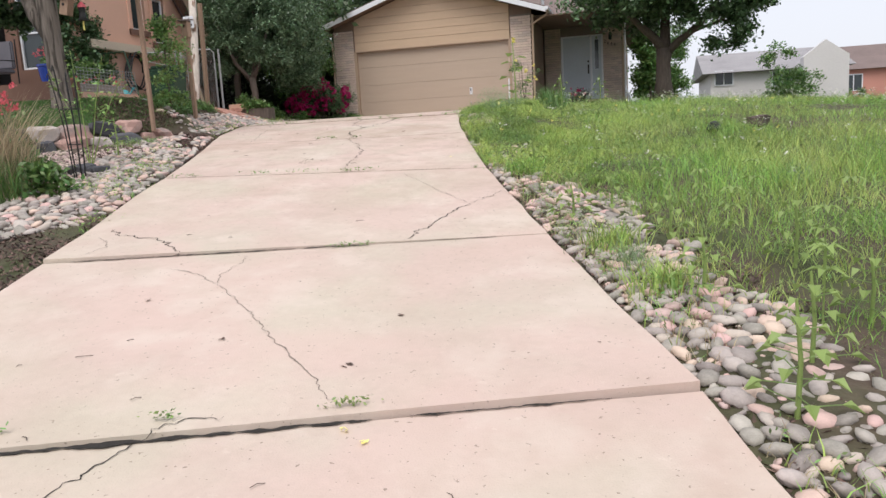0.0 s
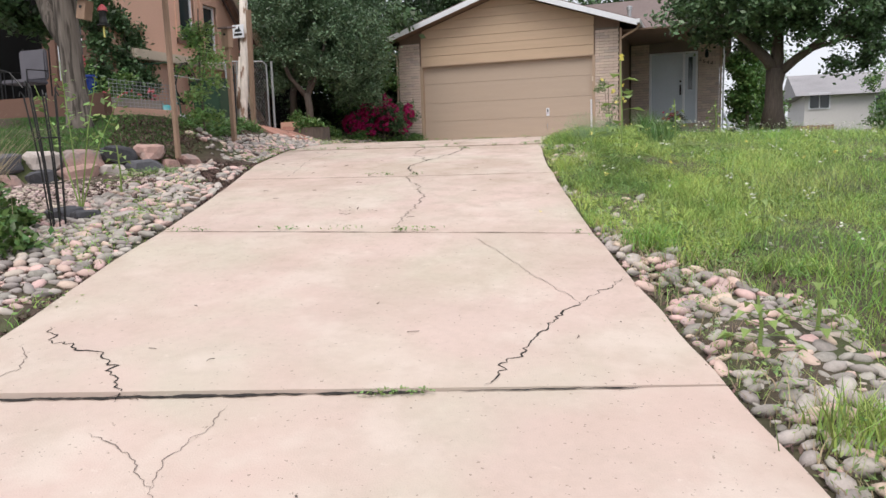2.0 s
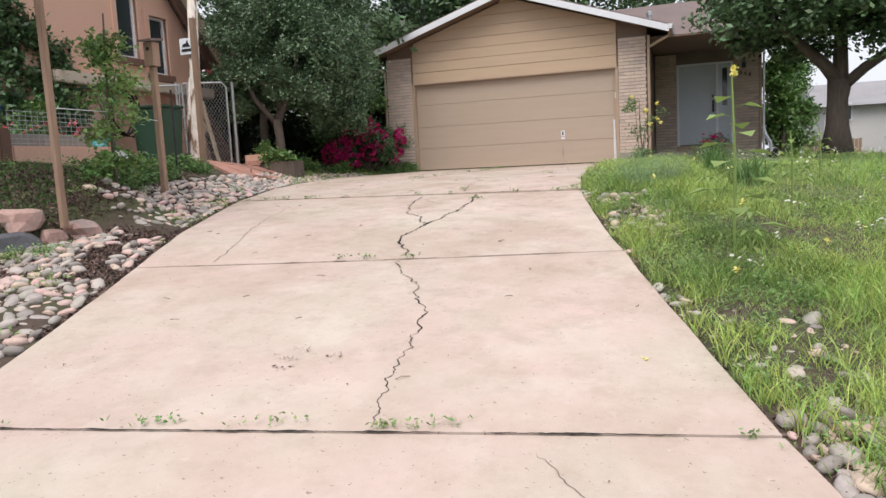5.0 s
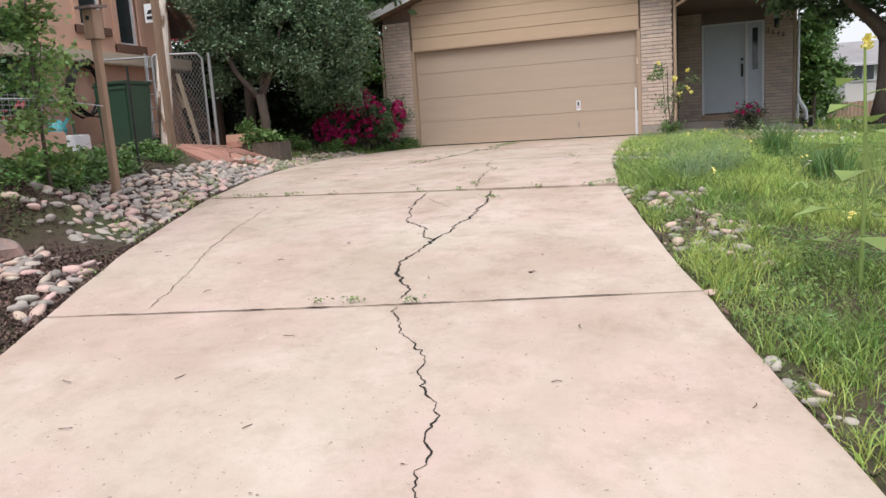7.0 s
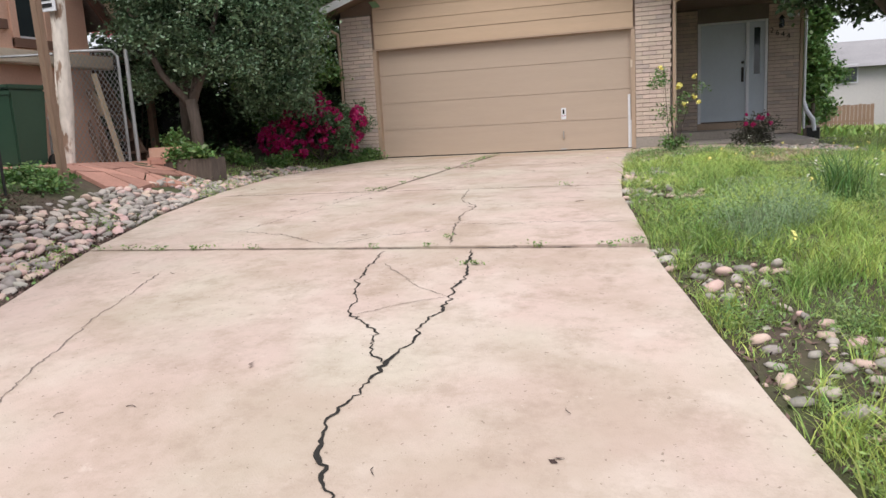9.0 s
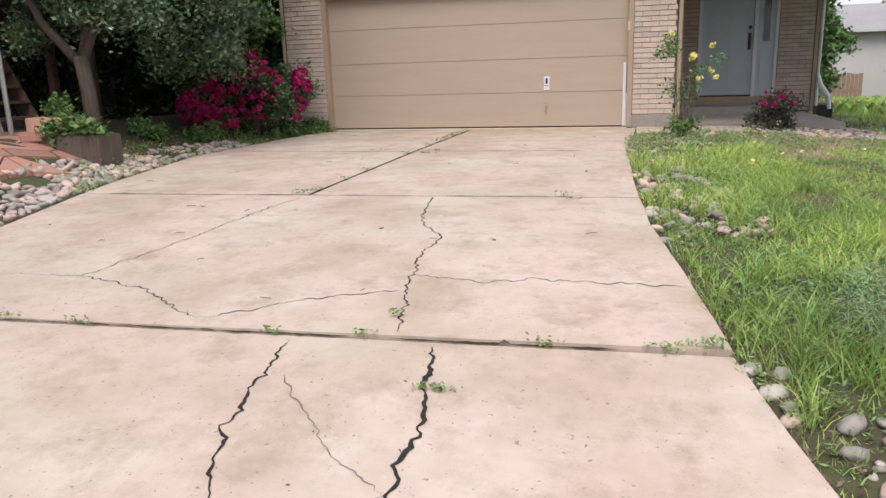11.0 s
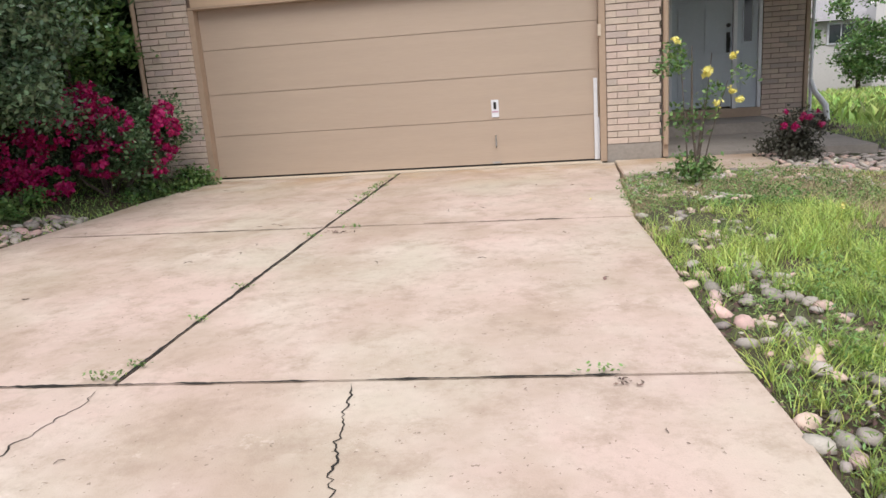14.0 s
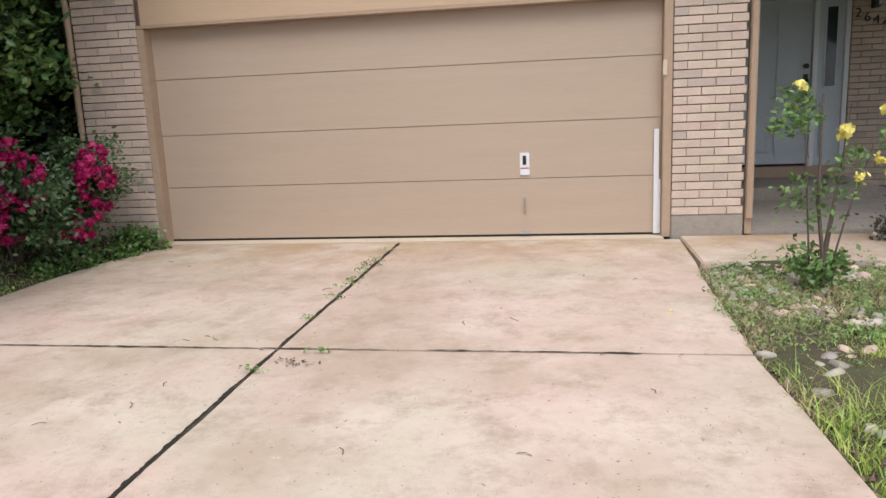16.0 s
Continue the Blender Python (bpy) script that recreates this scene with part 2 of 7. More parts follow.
sage_m = mat("grey_sage_leaf", (0.26, 0.36, 0.20), 0.7, (0.5, 0.1), (3, 0.1), island=0.3, hue=0.02, leaf=0.3)
red_fl = mat("crimson_petal", (0.42, 0.012, 0.125), 0.5, (5, 0.1), (30, 0.1), island=0.45, hue=0.015, leaf=0.2)
yel_fl = mat("yellow_petal", (0.88, 0.80, 0.26), 0.5, (5, 0.05), (30, 0.05), island=0.15, leaf=0.2)
pink_fl = mat("coral_petal", (0.65, 0.13, 0.16), 0.5, (5, 0.05), (30, 0.05), island=0.3, leaf=0.2)
cream_fl = mat("white_petal", (0.7, 0.7, 0.6), 0.5, (5, 0.05), (30, 0.05), island=0.15, leaf=0.2)


# ---- geometry helpers ----
def smooth(a, b, v):
    t = np.clip((np.asarray(v, float) - a) / (b - a), 0, 1)
    return t * t * (3 - 2 * t)


GY = [-30, 0, 3.6, 6.26, 7.44, 8.44, 8.9, 11.7, 12.84, 13.75, 14.8, 16.15, 17.5, 20.4, 23.7, 30, 45, 74, 200, 4000]
GZ = [-2.0, 1.33, 1.81, 2.17, 2.33, 2.52, 2.6, 3.01, 3.17, 3.25, 3.36, 3.46, 3.505, 3.55, 3.58, 3.55, 2.85, 1.5, 0.5, -20]
EDGE_L = [(-6, 2.2), (0, -0.1), (3, -1.3), (5.0, -1.98), (5.61, -2.18), (7.1, -2.72), (8.49, -3.12), (9.2, -3.36), (10.1, -3.7), (10.9, -4.05), (11.5, -4.33),
          (12.1, -4.60), (13.0, -4.98), (13.9, -5.35), (14.7, -5.64), (16.2, -6.1), (18.3, -6.65), (20.1, -6.98), (21.6, -6.85), (22.7, -6.80), (23.62, -6.55)]
EDGE_R = [(-6, 6.2), (0, 4.1), (3.66, 2.64), (4.4, 2.40), (6.88, 1.44), (7.8, 1.09), (9.3, 0.47), (11.3, -0.2), (12.6, -0.62),
          (13.3, -0.8), (14.75, -1.15), (16.8, -1.45), (18.9, -1.58), (20.5, -1.65), (23.62, -1.56)]
WALL_X = [(-10, -14), (5, -9.6), (7.6, -7.9), (9.0, -6.85), (10.5, -6.0), (11.9, -5.42), (12.4, -5.3)]


def left_x(y):
    return np.interp(y, [p[0] for p in EDGE_L], [p[1] for p in EDGE_L])


def right_x(y):
    return np.interp(y, [p[0] for p in EDGE_R], [p[1] for p in EDGE_R])


def wall_x(y):
    return np.interp(y, [p[0] for p in WALL_X], [p[1] for p in WALL_X])


def grade(x, y):
    """The slope that the driveway follows."""
    k = np.interp(y, [10, 16], [0.36, 0])
    c = np.interp(y, [4, 16], [0.4, -2.6])
    xc = np.clip(x, -9, 7)
    return np.interp(y - k * (xc - c), GY, GZ)


def ground(x, y):
    x, y = np.asarray(x, float), np.asarray(y, float)
    z = grade(x, y)
    behind = wall_x(y) - x
    terrace = smooth(-0.02, 0.22, behind) * (0.28 + 0.27 * smooth(0.0, 1.6, behind)) * smooth(13.2, 12.0, y) * smooth(4, 7, y)
    bank = 0.50 * smooth(0.1, 1.7, left_x(y) - x) * smooth(11.6, 13.0, y) * (1 - 0.35 * smooth(16, 20, y)) * smooth(40, 26, y)
    right = -0.055 * np.clip(x - right_x(y) - 1.2, 0, 16) * smooth(9, 15, y) * smooth(45, 28, y)
    off = np.maximum(left_x(y) - x, x - right_x(y))
    pad = -0.07 * ((x > -1.62) & (x < 0.0) & (y > 22.6) & (y < 24))
    under = pad + np.where(y < 23.75, -0.03 * smooth(0.35, 0.15, off) - 0.09 * smooth(-0.02, -0.14, off), 0)
    return z + terrace + bank + right + under


def mesh_of(name, verts, faces, material=None, flat=True):
    """A mesh from arrays: vertices (n, 3) and faces, all of one size (m, k), or a list of lists."""
    me = bpy.data.meshes.new(name)
    verts = np.asarray(verts, np.float32)
    if isinstance(faces, np.ndarray):
        k = faces.shape[1]
        me.vertices.add(len(verts))
        me.vertices.foreach_set("co", verts.ravel())
        me.loops.add(faces.size)
        me.loops.foreach_set("vertex_index", faces.astype(np.int32).ravel())
        me.polygons.add(len(faces))
        me.polygons.foreach_set("loop_start", np.arange(0, faces.size, k, dtype=np.int32))
        me.update(calc_edges=True)
    else:
        me.from_pydata([tuple(map(float, v)) for v in verts], [], faces)
        me.update()
    if not flat:
        me.shade_smooth()
    if material:
        me.materials.append(material)
    return me


def root_of(ob):
    p = Vector((0, 0, 0))
    while ob:
        p += ob.location
        ob = ob.parent
    return p


def thing(name, loc, label, category, group="", kind=""):
    ob = new(name)
    ob.empty_display_size = 0.2
    ob.location = loc
    return tagged(ob, label, category, group, kind)


class Shape:
    """Gathers vertices and faces of one part, in world coordinates."""

    def __init__(self):
        self.v, self.f = [], []

    def add(self, verts, faces):
        n = len(self.v)
        self.v += [tuple(p) for p in verts]
        self.f += [[i + n for i in f] for f in faces]
        return self

    def box(self, x0, y0, z0, x1, y1, z1):
        return self.add([(x0, y0, z0), (x1, y0, z0), (x1, y1, z0), (x0, y1, z0), (x0, y0, z1), (x1, y0, z1), (x1, y1, z1), (x0, y1, z1)],
                        [(3, 2, 1, 0), (4, 5, 6, 7), (0, 1, 5, 4), (1, 2, 6, 5), (2, 3, 7, 6), (3, 0, 4, 7)])

    def beam(self, a, b, w, h, up=(0, 0, 1)):
        a, b, up = Vector(a), Vector(b), Vector(up)
        d = (b - a).normalized()
        s = d.cross(up)
        s = (s if s.length > 1e-3 else Vector((1, 0, 0))).normalized()
        u = s.cross(d)
        vs = [p + s * i * w / 2 + u * j * h / 2 for p in (a, b) for i, j in ((-1, -1), (1, -1), (1, 1), (-1, 1))]
        return self.add(vs, [(0, 1, 2, 3), (7, 6, 5, 4), (0, 4, 5, 1), (1, 5, 6, 2), (2, 6, 7, 3), (3, 7, 4, 0)])

    def tube(self, pts, radii, sides=8, wob=0.0):
        pts = [Vector(p) for p in pts]
        if not hasattr(radii, "__len__"):
            radii = [radii] * len(pts)
        vs, fs = [], []
        for i, p in enumerate(pts):
            d = (pts[min(i + 1, len(pts) - 1)] - pts[max(i - 1, 0)]).normalized()
            s = d.cross(Vector((0.13, 0.97, 0.2))).normalized()
            u = s.cross(d)
            for j in range(sides):
                a = 2 * math.pi * j / sides
                r = radii[i] * (1 + wob * noise.noise(p * 3 + Vector((math.cos(a), math.sin(a), 0)) * 1.7))
                vs.append(p + s * math.cos(a) * r + u * math.sin(a) * r)
        for i in range(len(pts) - 1):
            for j in range(sides):
                k = (j + 1) % sides
                fs.append((i * sides + j, i * sides + k, (i + 1) * sides + k, (i + 1) * sides + j))
        fs.append(tuple(range(sides))[::-1])
        fs.append(tuple((len(pts) - 1) * sides + j for j in range(sides)))
        return self.add(vs, fs)

    def prism(self, poly, y0, y1):
        """A polygon in x and z, drawn from y0 to y1."""
        n = len(poly)
        vs = [(x, y0, z) for x, z in poly] + [(x, y1, z) for x, z in poly]
        fs = [tuple(range(n)), tuple(range(2 * n - 1, n - 1, -1))] + [(i, i + n, (i + 1) % n + n, (i + 1) % n) for i in range(n)]
        return self.add(vs, fs)

    def lathe(self, c, prof, sides=16):
        vs, fs = [], []
        for r, z in prof:
            for j in range(sides):
                a = 2 * math.pi * j / sides
                vs.append((c[0] + r * math.cos(a), c[1] + r * math.sin(a), c[2] + z))
        for i in range(len(prof) - 1):
            for j in range(sides):
                k = (j + 1) % sides
                fs.append((i * sides + j, i * sides + k, (i + 1) * sides + k, (i + 1) * sides + j))
        fs.append(tuple(range(sides))[::-1])
        fs.append(tuple((len(prof) - 1) * sides + j for j in range(sides)))
        return self.add(vs, fs)


def part(name, shape, material, parent=None, label="", bevel=0.0, flat=True, kind=""):
    """One mesh object from a Shape in world coordinates, under its thing or part."""
    o = root_of(parent)
    if isinstance(shape, Shape):
        me = mesh_of(name, [(p[0] - o.x, p[1] - o.y, p[2] - o.z) for p in shape.v], shape.f)
    else:
        me = mesh_of(name, np.asarray(shape[0]) - np.array(o)[None, :], shape[1])
    if bevel:
        bm = bmesh.new()
        bm.from_mesh(me)
        bmesh.ops.recalc_face_normals(bm, faces=bm.faces)
        bmesh.ops.bevel(bm, geom=bm.edges, offset=bevel, segments=2, affect="EDGES", clamp_overlap=True)
        bm.to_mesh(me)
        bm.free()
    elif isinstance(shape, Shape):
        bm = bmesh.new()
        bm.from_mesh(me)
        bmesh.ops.recalc_face_normals(bm, faces=bm.faces)
        bm.to_mesh(me)
        bm.free()
    if not flat:
        me.shade_smooth()
    me.materials.append(material)
    ob = new(name, me)
    ob.parent = parent
    return tagged(ob, label, kind=kind)


def leaves(c, size, aspect=0.55, up=0.4, fold=0.25, r=rnd):
    """Four-cornered folded leaves at the points c (n, 3): vertices and faces."""
    c = np.asarray(c, float)
    n = len(c)
    nrm = r.normal(size=(n, 3))
    nrm[:, 2] = np.abs(nrm[:, 2]) + up
    nrm /= np.linalg.norm(nrm, axis=1)[:, None]
    t = np.cross(nrm, r.normal(size=(n, 3)))
    t /= np.linalg.norm(t, axis=1)[:, None] + 1e-9
    b = np.cross(nrm, t)
    s = (np.ones(n) * size if np.isscalar(size) else size) * (0.7 + 0.6 * r.rand(n))
    s = s[:, None]
    v = np.stack([c - t * s * 0.5, c + b * s * aspect * 0.5 - nrm * s * fold * 0.3, c + t * s * 0.5 - nrm * s * fold * 0.4,
                  c - b * s * aspect * 0.5 - nrm * s * fold * 0.3], 1).reshape(-1, 3)
    i = np.arange(n)[:, None] * 4
    return v, np.concatenate([i, i + 1, i + 2, i + 3], 1)


def blades(p, h, w, lean=0.35, r=rnd):
    """Grass blades rooted at the points p (n, 3), each a bent strip of three faces."""
    n = len(p)
    h = (np.ones(n) * h if np.isscalar(h) else h) * (0.6 + 0.7 * r.rand(n))
    a = r.rand(n) * 2 * np.pi
    side = np.stack([np.cos(a), np.sin(a), 0 * a], 1) * (w * (0.6 + 0.8 * r.rand(n)))[:, None] * 0.5
    b = r.rand(n) * 2 * np.pi
    out = np.stack([np.cos(b), np.sin(b), 0 * b], 1) * (h * lean * (0.3 + 1.2 * r.rand(n)))[:, None]
    up = np.array([0, 0, 1.0])[None, :] * h[:, None]
    p = p - np.array([0, 0, 0.01])
    v = np.stack([p - side, p + side, p + up * 0.5 + out * 0.3 + side * 0.8, p + up * 0.5 + out * 0.3 - side * 0.8, p + up * 0.92 + out], 1)
    i = np.arange(n)[:, None] * 5
    quads = np.concatenate([i, i + 1, i + 2, i + 3], 1)
    tips = np.concatenate([i + 3, i + 2, i + 4, i + 4], 1)
    return v.reshape(-1, 3), np.concatenate([quads, tips[:, :3][:, [0, 1, 2, 2]]], 0)


def blade_mesh(name, p, h, w, material, lean=0.35, parent=None, label="", kind="stuff"):
    n = len(p)
    v, q = blades(p, h, w, lean)
    faces = np.concatenate([q[:n][:, [0, 1, 2]], q[:n][:, [0, 2, 3]], q[n:][:, :3]], 0)
    ob = part(name, (v, faces), material, parent, label)
    return tagged(ob, kind=kind) if kind else ob


def leaf_mesh(name, c, size, material, parent=None, label="", kind="", **kw):
    v, f = leaves(c, size, **kw)
    ob = part(name, (v, f), material, parent, label)
    return tagged(ob, kind=kind) if kind else ob


def clumps(blobs, n, shell=0.55, r=rnd):
    """Points in ellipsoids (x, y, z, rx, ry, rz), gathered in small clusters near their outsides."""
    w = np.array([b[3] * b[4] + b[4] * b[5] + b[3] * b[5] for b in blobs])
    pick = r.choice(len(blobs), size=n, p=w / w.sum())
    B = np.array(blobs, float)[pick]
    d = r.normal(size=(n, 3))
    d /= np.linalg.norm(d, axis=1)[:, None]
    rad = 1 - shell * r.rand(n) ** 1.6
    return B[:, :3] + d * B[:, 3:6] * rad[:, None]


def foliage(blobs, n_clusters, per, spread, r=rnd, shell=0.55):
    """Leaves in tufts, the tufts gathered on boughs, so that gaps stay between the boughs."""
    n_bough = max(5 * len(blobs), n_clusters // 24)
    w = np.array([b[3] * b[4] + b[4] * b[5] + b[3] * b[5] for b in blobs])
    pick = r.choice(len(blobs), size=n_bough, p=w / w.sum())
    B = np.array(blobs, float)[pick]
    d = r.normal(size=(n_bough, 3))
    d /= np.linalg.norm(d, axis=1)[:, None]
    bough = B[:, :3] + d * B[:, 3:6] * (0.95 - shell * r.rand(n_bough) ** 1.4)[:, None]
    k = r.randint(0, n_bough, n_clusters)
    e = r.normal(size=(n_clusters, 3)) * B[k][:, 3:6] * np.array([0.17, 0.17, 0.10])
    e[:, 2] -= 0.35 * np.hypot(e[:, 0], e[:, 1])
    c = bough[k] + e
    off = r.normal(size=(n_clusters, per, 3)) * spread
    return (c[:, None, :] + off).reshape(-1, 3)


# ---- ground ----
def axis(dense0, dense1, step, far):
    mid = np.arange(dense0, dense1 + 1e-6, step)
    lo, hi = [mid[0]], [mid[-1]]
    s = step
    while lo[-1] > -far:
        s *= 1.35
        lo.append(lo[-1] - s)
    s = step
    while hi[-1] < far:
        s *= 1.35
        hi.append(hi[-1] + s)
    return np.concatenate([lo[:0:-1], mid, hi[1:]])


gx, gy = axis(-14, 9, 0.12, 3000), axis(-6, 30, 0.12, 3000)
X, Y = np.meshgrid(gx, gy)
Z = ground(X, Y)
near = (np.abs(X + 2) < 14) & (Y < 32)
Z = Z + near * 0.03 * (np.sin(X * 2.1 + Y) * np.sin(Y * 1.7 - X)) * ((X < left_x(Y) - 0.1) | (X > right_x(Y) + 0.1))
nx, ny = len(gx), len(gy)
ii = (np.arange(ny - 1)[:, None] * nx + np.arange(nx - 1)[None, :]).ravel()
gm = mesh_of("ground", np.stack([X, Y, Z], -1).reshape(-1, 3), np.stack([ii, ii + 1, ii + nx + 1, ii + nx], 1), soil, flat=False)
tagged(new("ground", gm), "weedy sloping ground of brown soil", "ground", kind="structure")

# ---- driveway ----
drive = tagged(new("pavement"), "cracked pinkish concrete driveway in sloping slabs", "driveway", kind="structure")
JOINTS = [(-6.0, -5.0, 0.0), (-2.8, -1.9, 0.0), (0.2, 1.2, 0.0), (3.0, 4.40, 0.0), (5.61, 6.88, 0.0), (8.47, 9.33, 0.0), (10.92, 11.93, 0.0),
          (14.56, 14.77, 0.0), (17.45, 17.60, 0.0), (20.60, 20.56, 0.0), (23.62, 23.62, 0.0)]
LIFT = {3: (0.008, 0.035), 4: (0.03, 0.0), 7: (0.004, 0.018)}


GAPS = [0.007, 0.007, 0.009, 0.012, 0.009, 0.010, 0.011, 0.012, 0.012, 0.012, 0.009]


def slab(j, u0, u1):
    g0, g1 = GAPS[j], GAPS[j + 1]
    l0, r0, _ = JOINTS[j]
    l1, r1, _ = JOINTS[j + 1]
    nu, nv = max(4, int(28 * (u1 - u0))), 16
    vs, lift = [], LIFT.get(j, (0, 0))
    for a in range(nv + 1):
        v = a / nv
        yl, yr = l0 + (l1 - l0) * v, r0 + (r1 - r0) * v
        yl += g0 * (a == 0) - g1 * (a == nv)
        yr += g0 * (a == 0) - g1 * (a == nv)
        xl, xr = float(left_x(yl)), float(right_x(yr))
        xm = np.interp(yl, [17.5, 20.6, 23.62], [-4.22, -4.18, -4.14])
        um = (xm - xl) / (xr - xl)
        ua = u0 if u0 in (0, 1) else um + 0.0022
        ub = u1 if u1 in (0, 1) else um - 0.0022
        for b in range(nu + 1):
            u = ua + (ub - ua) * b / nu
            x, y = xl + (xr - xl) * u, yl + (yr - yl) * u
            wob = 0.02 * noise.noise((x * 1.7, y * 1.7, 3.0)) if b in (0, nu) and u0 + u1 != 0.5 + 9 else 0
            z = float(grade(x, y)) + (lift[0] * (1 - u) + lift[1] * u) * (1 - v) ** 2
            edge = a in (0, nv) or b in (0, nu)
            vs.append((x + wob, y, z - 0.004 * edge))
    n = nu + 1
    fs = [(a * n + b, a * n + b + 1, (a + 1) * n + b + 1, (a + 1) * n + b) for a in range(nv) for b in range(nu)]
    rim = [b for b in range(n)] + [a * n + nu for a in range(1, nv + 1)] + [nv * n + b for b in range(nu - 1, -1, -1)] + [a * n for a in range(nv - 1, 0, -1)]
    m = len(vs)
    vs += [(vs[i][0], vs[i][1], vs[i][2] - 0.14) for i in rim]
    fs += [(rim[i], m + i, m + (i + 1) % len(rim), rim[(i + 1) % len(rim)]) for i in range(len(rim))]
    sh = Shape().add(vs, fs)
    return part("slab", sh, concrete, drive)


for j in range(len(JOINTS) - 1):
    if j >= 8:
        slab(j, 0, 0.5)
        slab(j, 0.5, 1)
    else:
        slab(j, 0, 1)

# ---- the house with the garage ----
HX0, HX1, HY = -7.32, -1.0, 23.7
house = thing("house", (-4.0, 27.0, 3.57), "single-storey tan and blond brick house with closed double garage", "house")
PEAK, EAVE_L, EAVE_R = (-4.11, 7.66), (-7.70, 6.48), (-0.52, 6.48)


def rake(x):
    return PEAK[1] - abs(x - PEAK[0]) * (PEAK[1] - EAVE_L[1]) / (PEAK[0] - EAVE_L[0])


B0 = 3.5
body = Shape()
body.box(HX0 + 0.10, HY + 0.10, B0, -6.70, HY + 7, 6.35)
body.box(-1.62, HY + 0.10, B0, HX1 - 0.02, HY + 2.84, 6.42)
body.box(-6.70, HY + 0.14, 5.74, -1.62, HY + 0.30, 6.6)
body.box(-6.70, HY + 6.8, B0, -1.62, HY + 7, 6.4)
part("wall", body, dark_side, house, "brown painted side wall")
gable = Shape().prism([(HX0, 6.32), (-1.0, 6.32), (-1.0, rake(-1.0) - 0.10), (PEAK[0], PEAK[1] - 0.12), (HX0, rake(HX0) - 0.10)], HY + 0.06, HY + 0.16)
gable.box(-6.70, HY + 0.06, 5.74, -1.62, HY + 0.16, 6.33)
part("gable_wall", gable, dark_side, house)
# siding boards of the gable
zb = 5.735
first = True
while zb < 7.5:
    zt = zb + (0.235 if not first else 0.26)
    x0, x1 = -6.62, -1.66
    def half(z):
        return (PEAK[1] - 0.13 - z) / 0.329
    pts = []
    for side in (-1, 1):
        lim = x0 if side < 0 else x1
        for z in (zb, zt) if side > 0 else (zt, zb):
            xx = PEAK[0] + side * half(min(z, 7.50))
            pts.append((max(xx, lim) if side < 0 else min(xx, lim), z))
    zc = rake(x0) - 0.13
    poly = [pts[1], pts[2], pts[3], pts[0]]
    part("siding_board", Shape().prism(poly, HY + 0.010 + (0.008 if first else 0.0), HY + 0.058).add([], []), tan_side, house, bevel=0.003)
    zb = zt + 0.006
    first = False
# trim round the garage door
part("door_trim", Shape().box(-6.66, HY + 0.0, 3.58, -6.585, HY + 0.30, 5.70), tan_trim, house, "tan door casing", bevel=0.004)
part("door_trim", Shape().box(-1.70, HY + 0.0, 3.58, -1.625, HY + 0.30, 5.70), tan_trim, house, "tan door casing", bevel=0.004)
part("door_trim", Shape().box(-6.66, HY - 0.004, 5.702, -1.625, HY + 0.30, 5.732), tan_trim, house, "tan door casing", bevel=0.004)
# garage door
gdoor = part("garage_door", Shape().box(-6.58, HY + 0.17, 3.60, -1.702, HY + 0.20, 5.70), tan_door, house, "closed tan sectional garage door of four flush panels")
for i, (z0, z1) in enumerate([(3.605, 4.136), (4.140, 4.660), (4.664, 5.210), (5.214, 5.702)]):
    part("door_panel", Shape().box(-6.583, HY + 0.12, z0, -1.702, HY + 0.165, z1), tan_door, gdoor, bevel=0.003)
part("door_seal", Shape().box(-6.583, HY + 0.125, 3.585, -1.702, HY + 0.16, 3.606), dark_metal, gdoor, "black rubber bottom seal")
part("sill", Shape().box(-6.60, HY - 0.06, 3.54, -1.69, HY + 0.30, 3.583), cream, house, "worn pale threshold")
# pillars: mortar core, concrete foot
for nm, x0, x1, zb0 in (("left", HX0, -6.66, 3.60), ("right", -1.62, -1.005, 3.785)):
    pil = part("brick_pillar", Shape().box(x0 + 0.012, HY + 0.008, 3.50, x1 - 0.012, HY + 0.12, 6.40), mortar, house, "pillar of blond bricks")
    bw, bh, g = 0.232, 0.0625, 0.012
    if nm == "right":
        part("footing", Shape().box(x0 - 0.004, HY - 0.02, 3.50, x1 + 0.004, HY + 0.14, 3.78), grey_concrete, pil, "mossy grey concrete footing", bevel=0.01)
    else:
        part("footing", Shape().box(x0 - 0.004, HY - 0.02, 3.45, x1 + 0.004, HY + 0.14, 3.66), grey_concrete, pil, "grey concrete footing", bevel=0.01)
PILLARS = [(HX0, -6.66, 3.665, 6.62), (-1.62, -1.005, 3.785, 6.62)]
part("corner_post", Shape().box(-0.985, HY - 0.01, 3.60, -0.925, HY + 0.05, 6.36), tan_trim, house, "brown corner post", bevel=0.004)
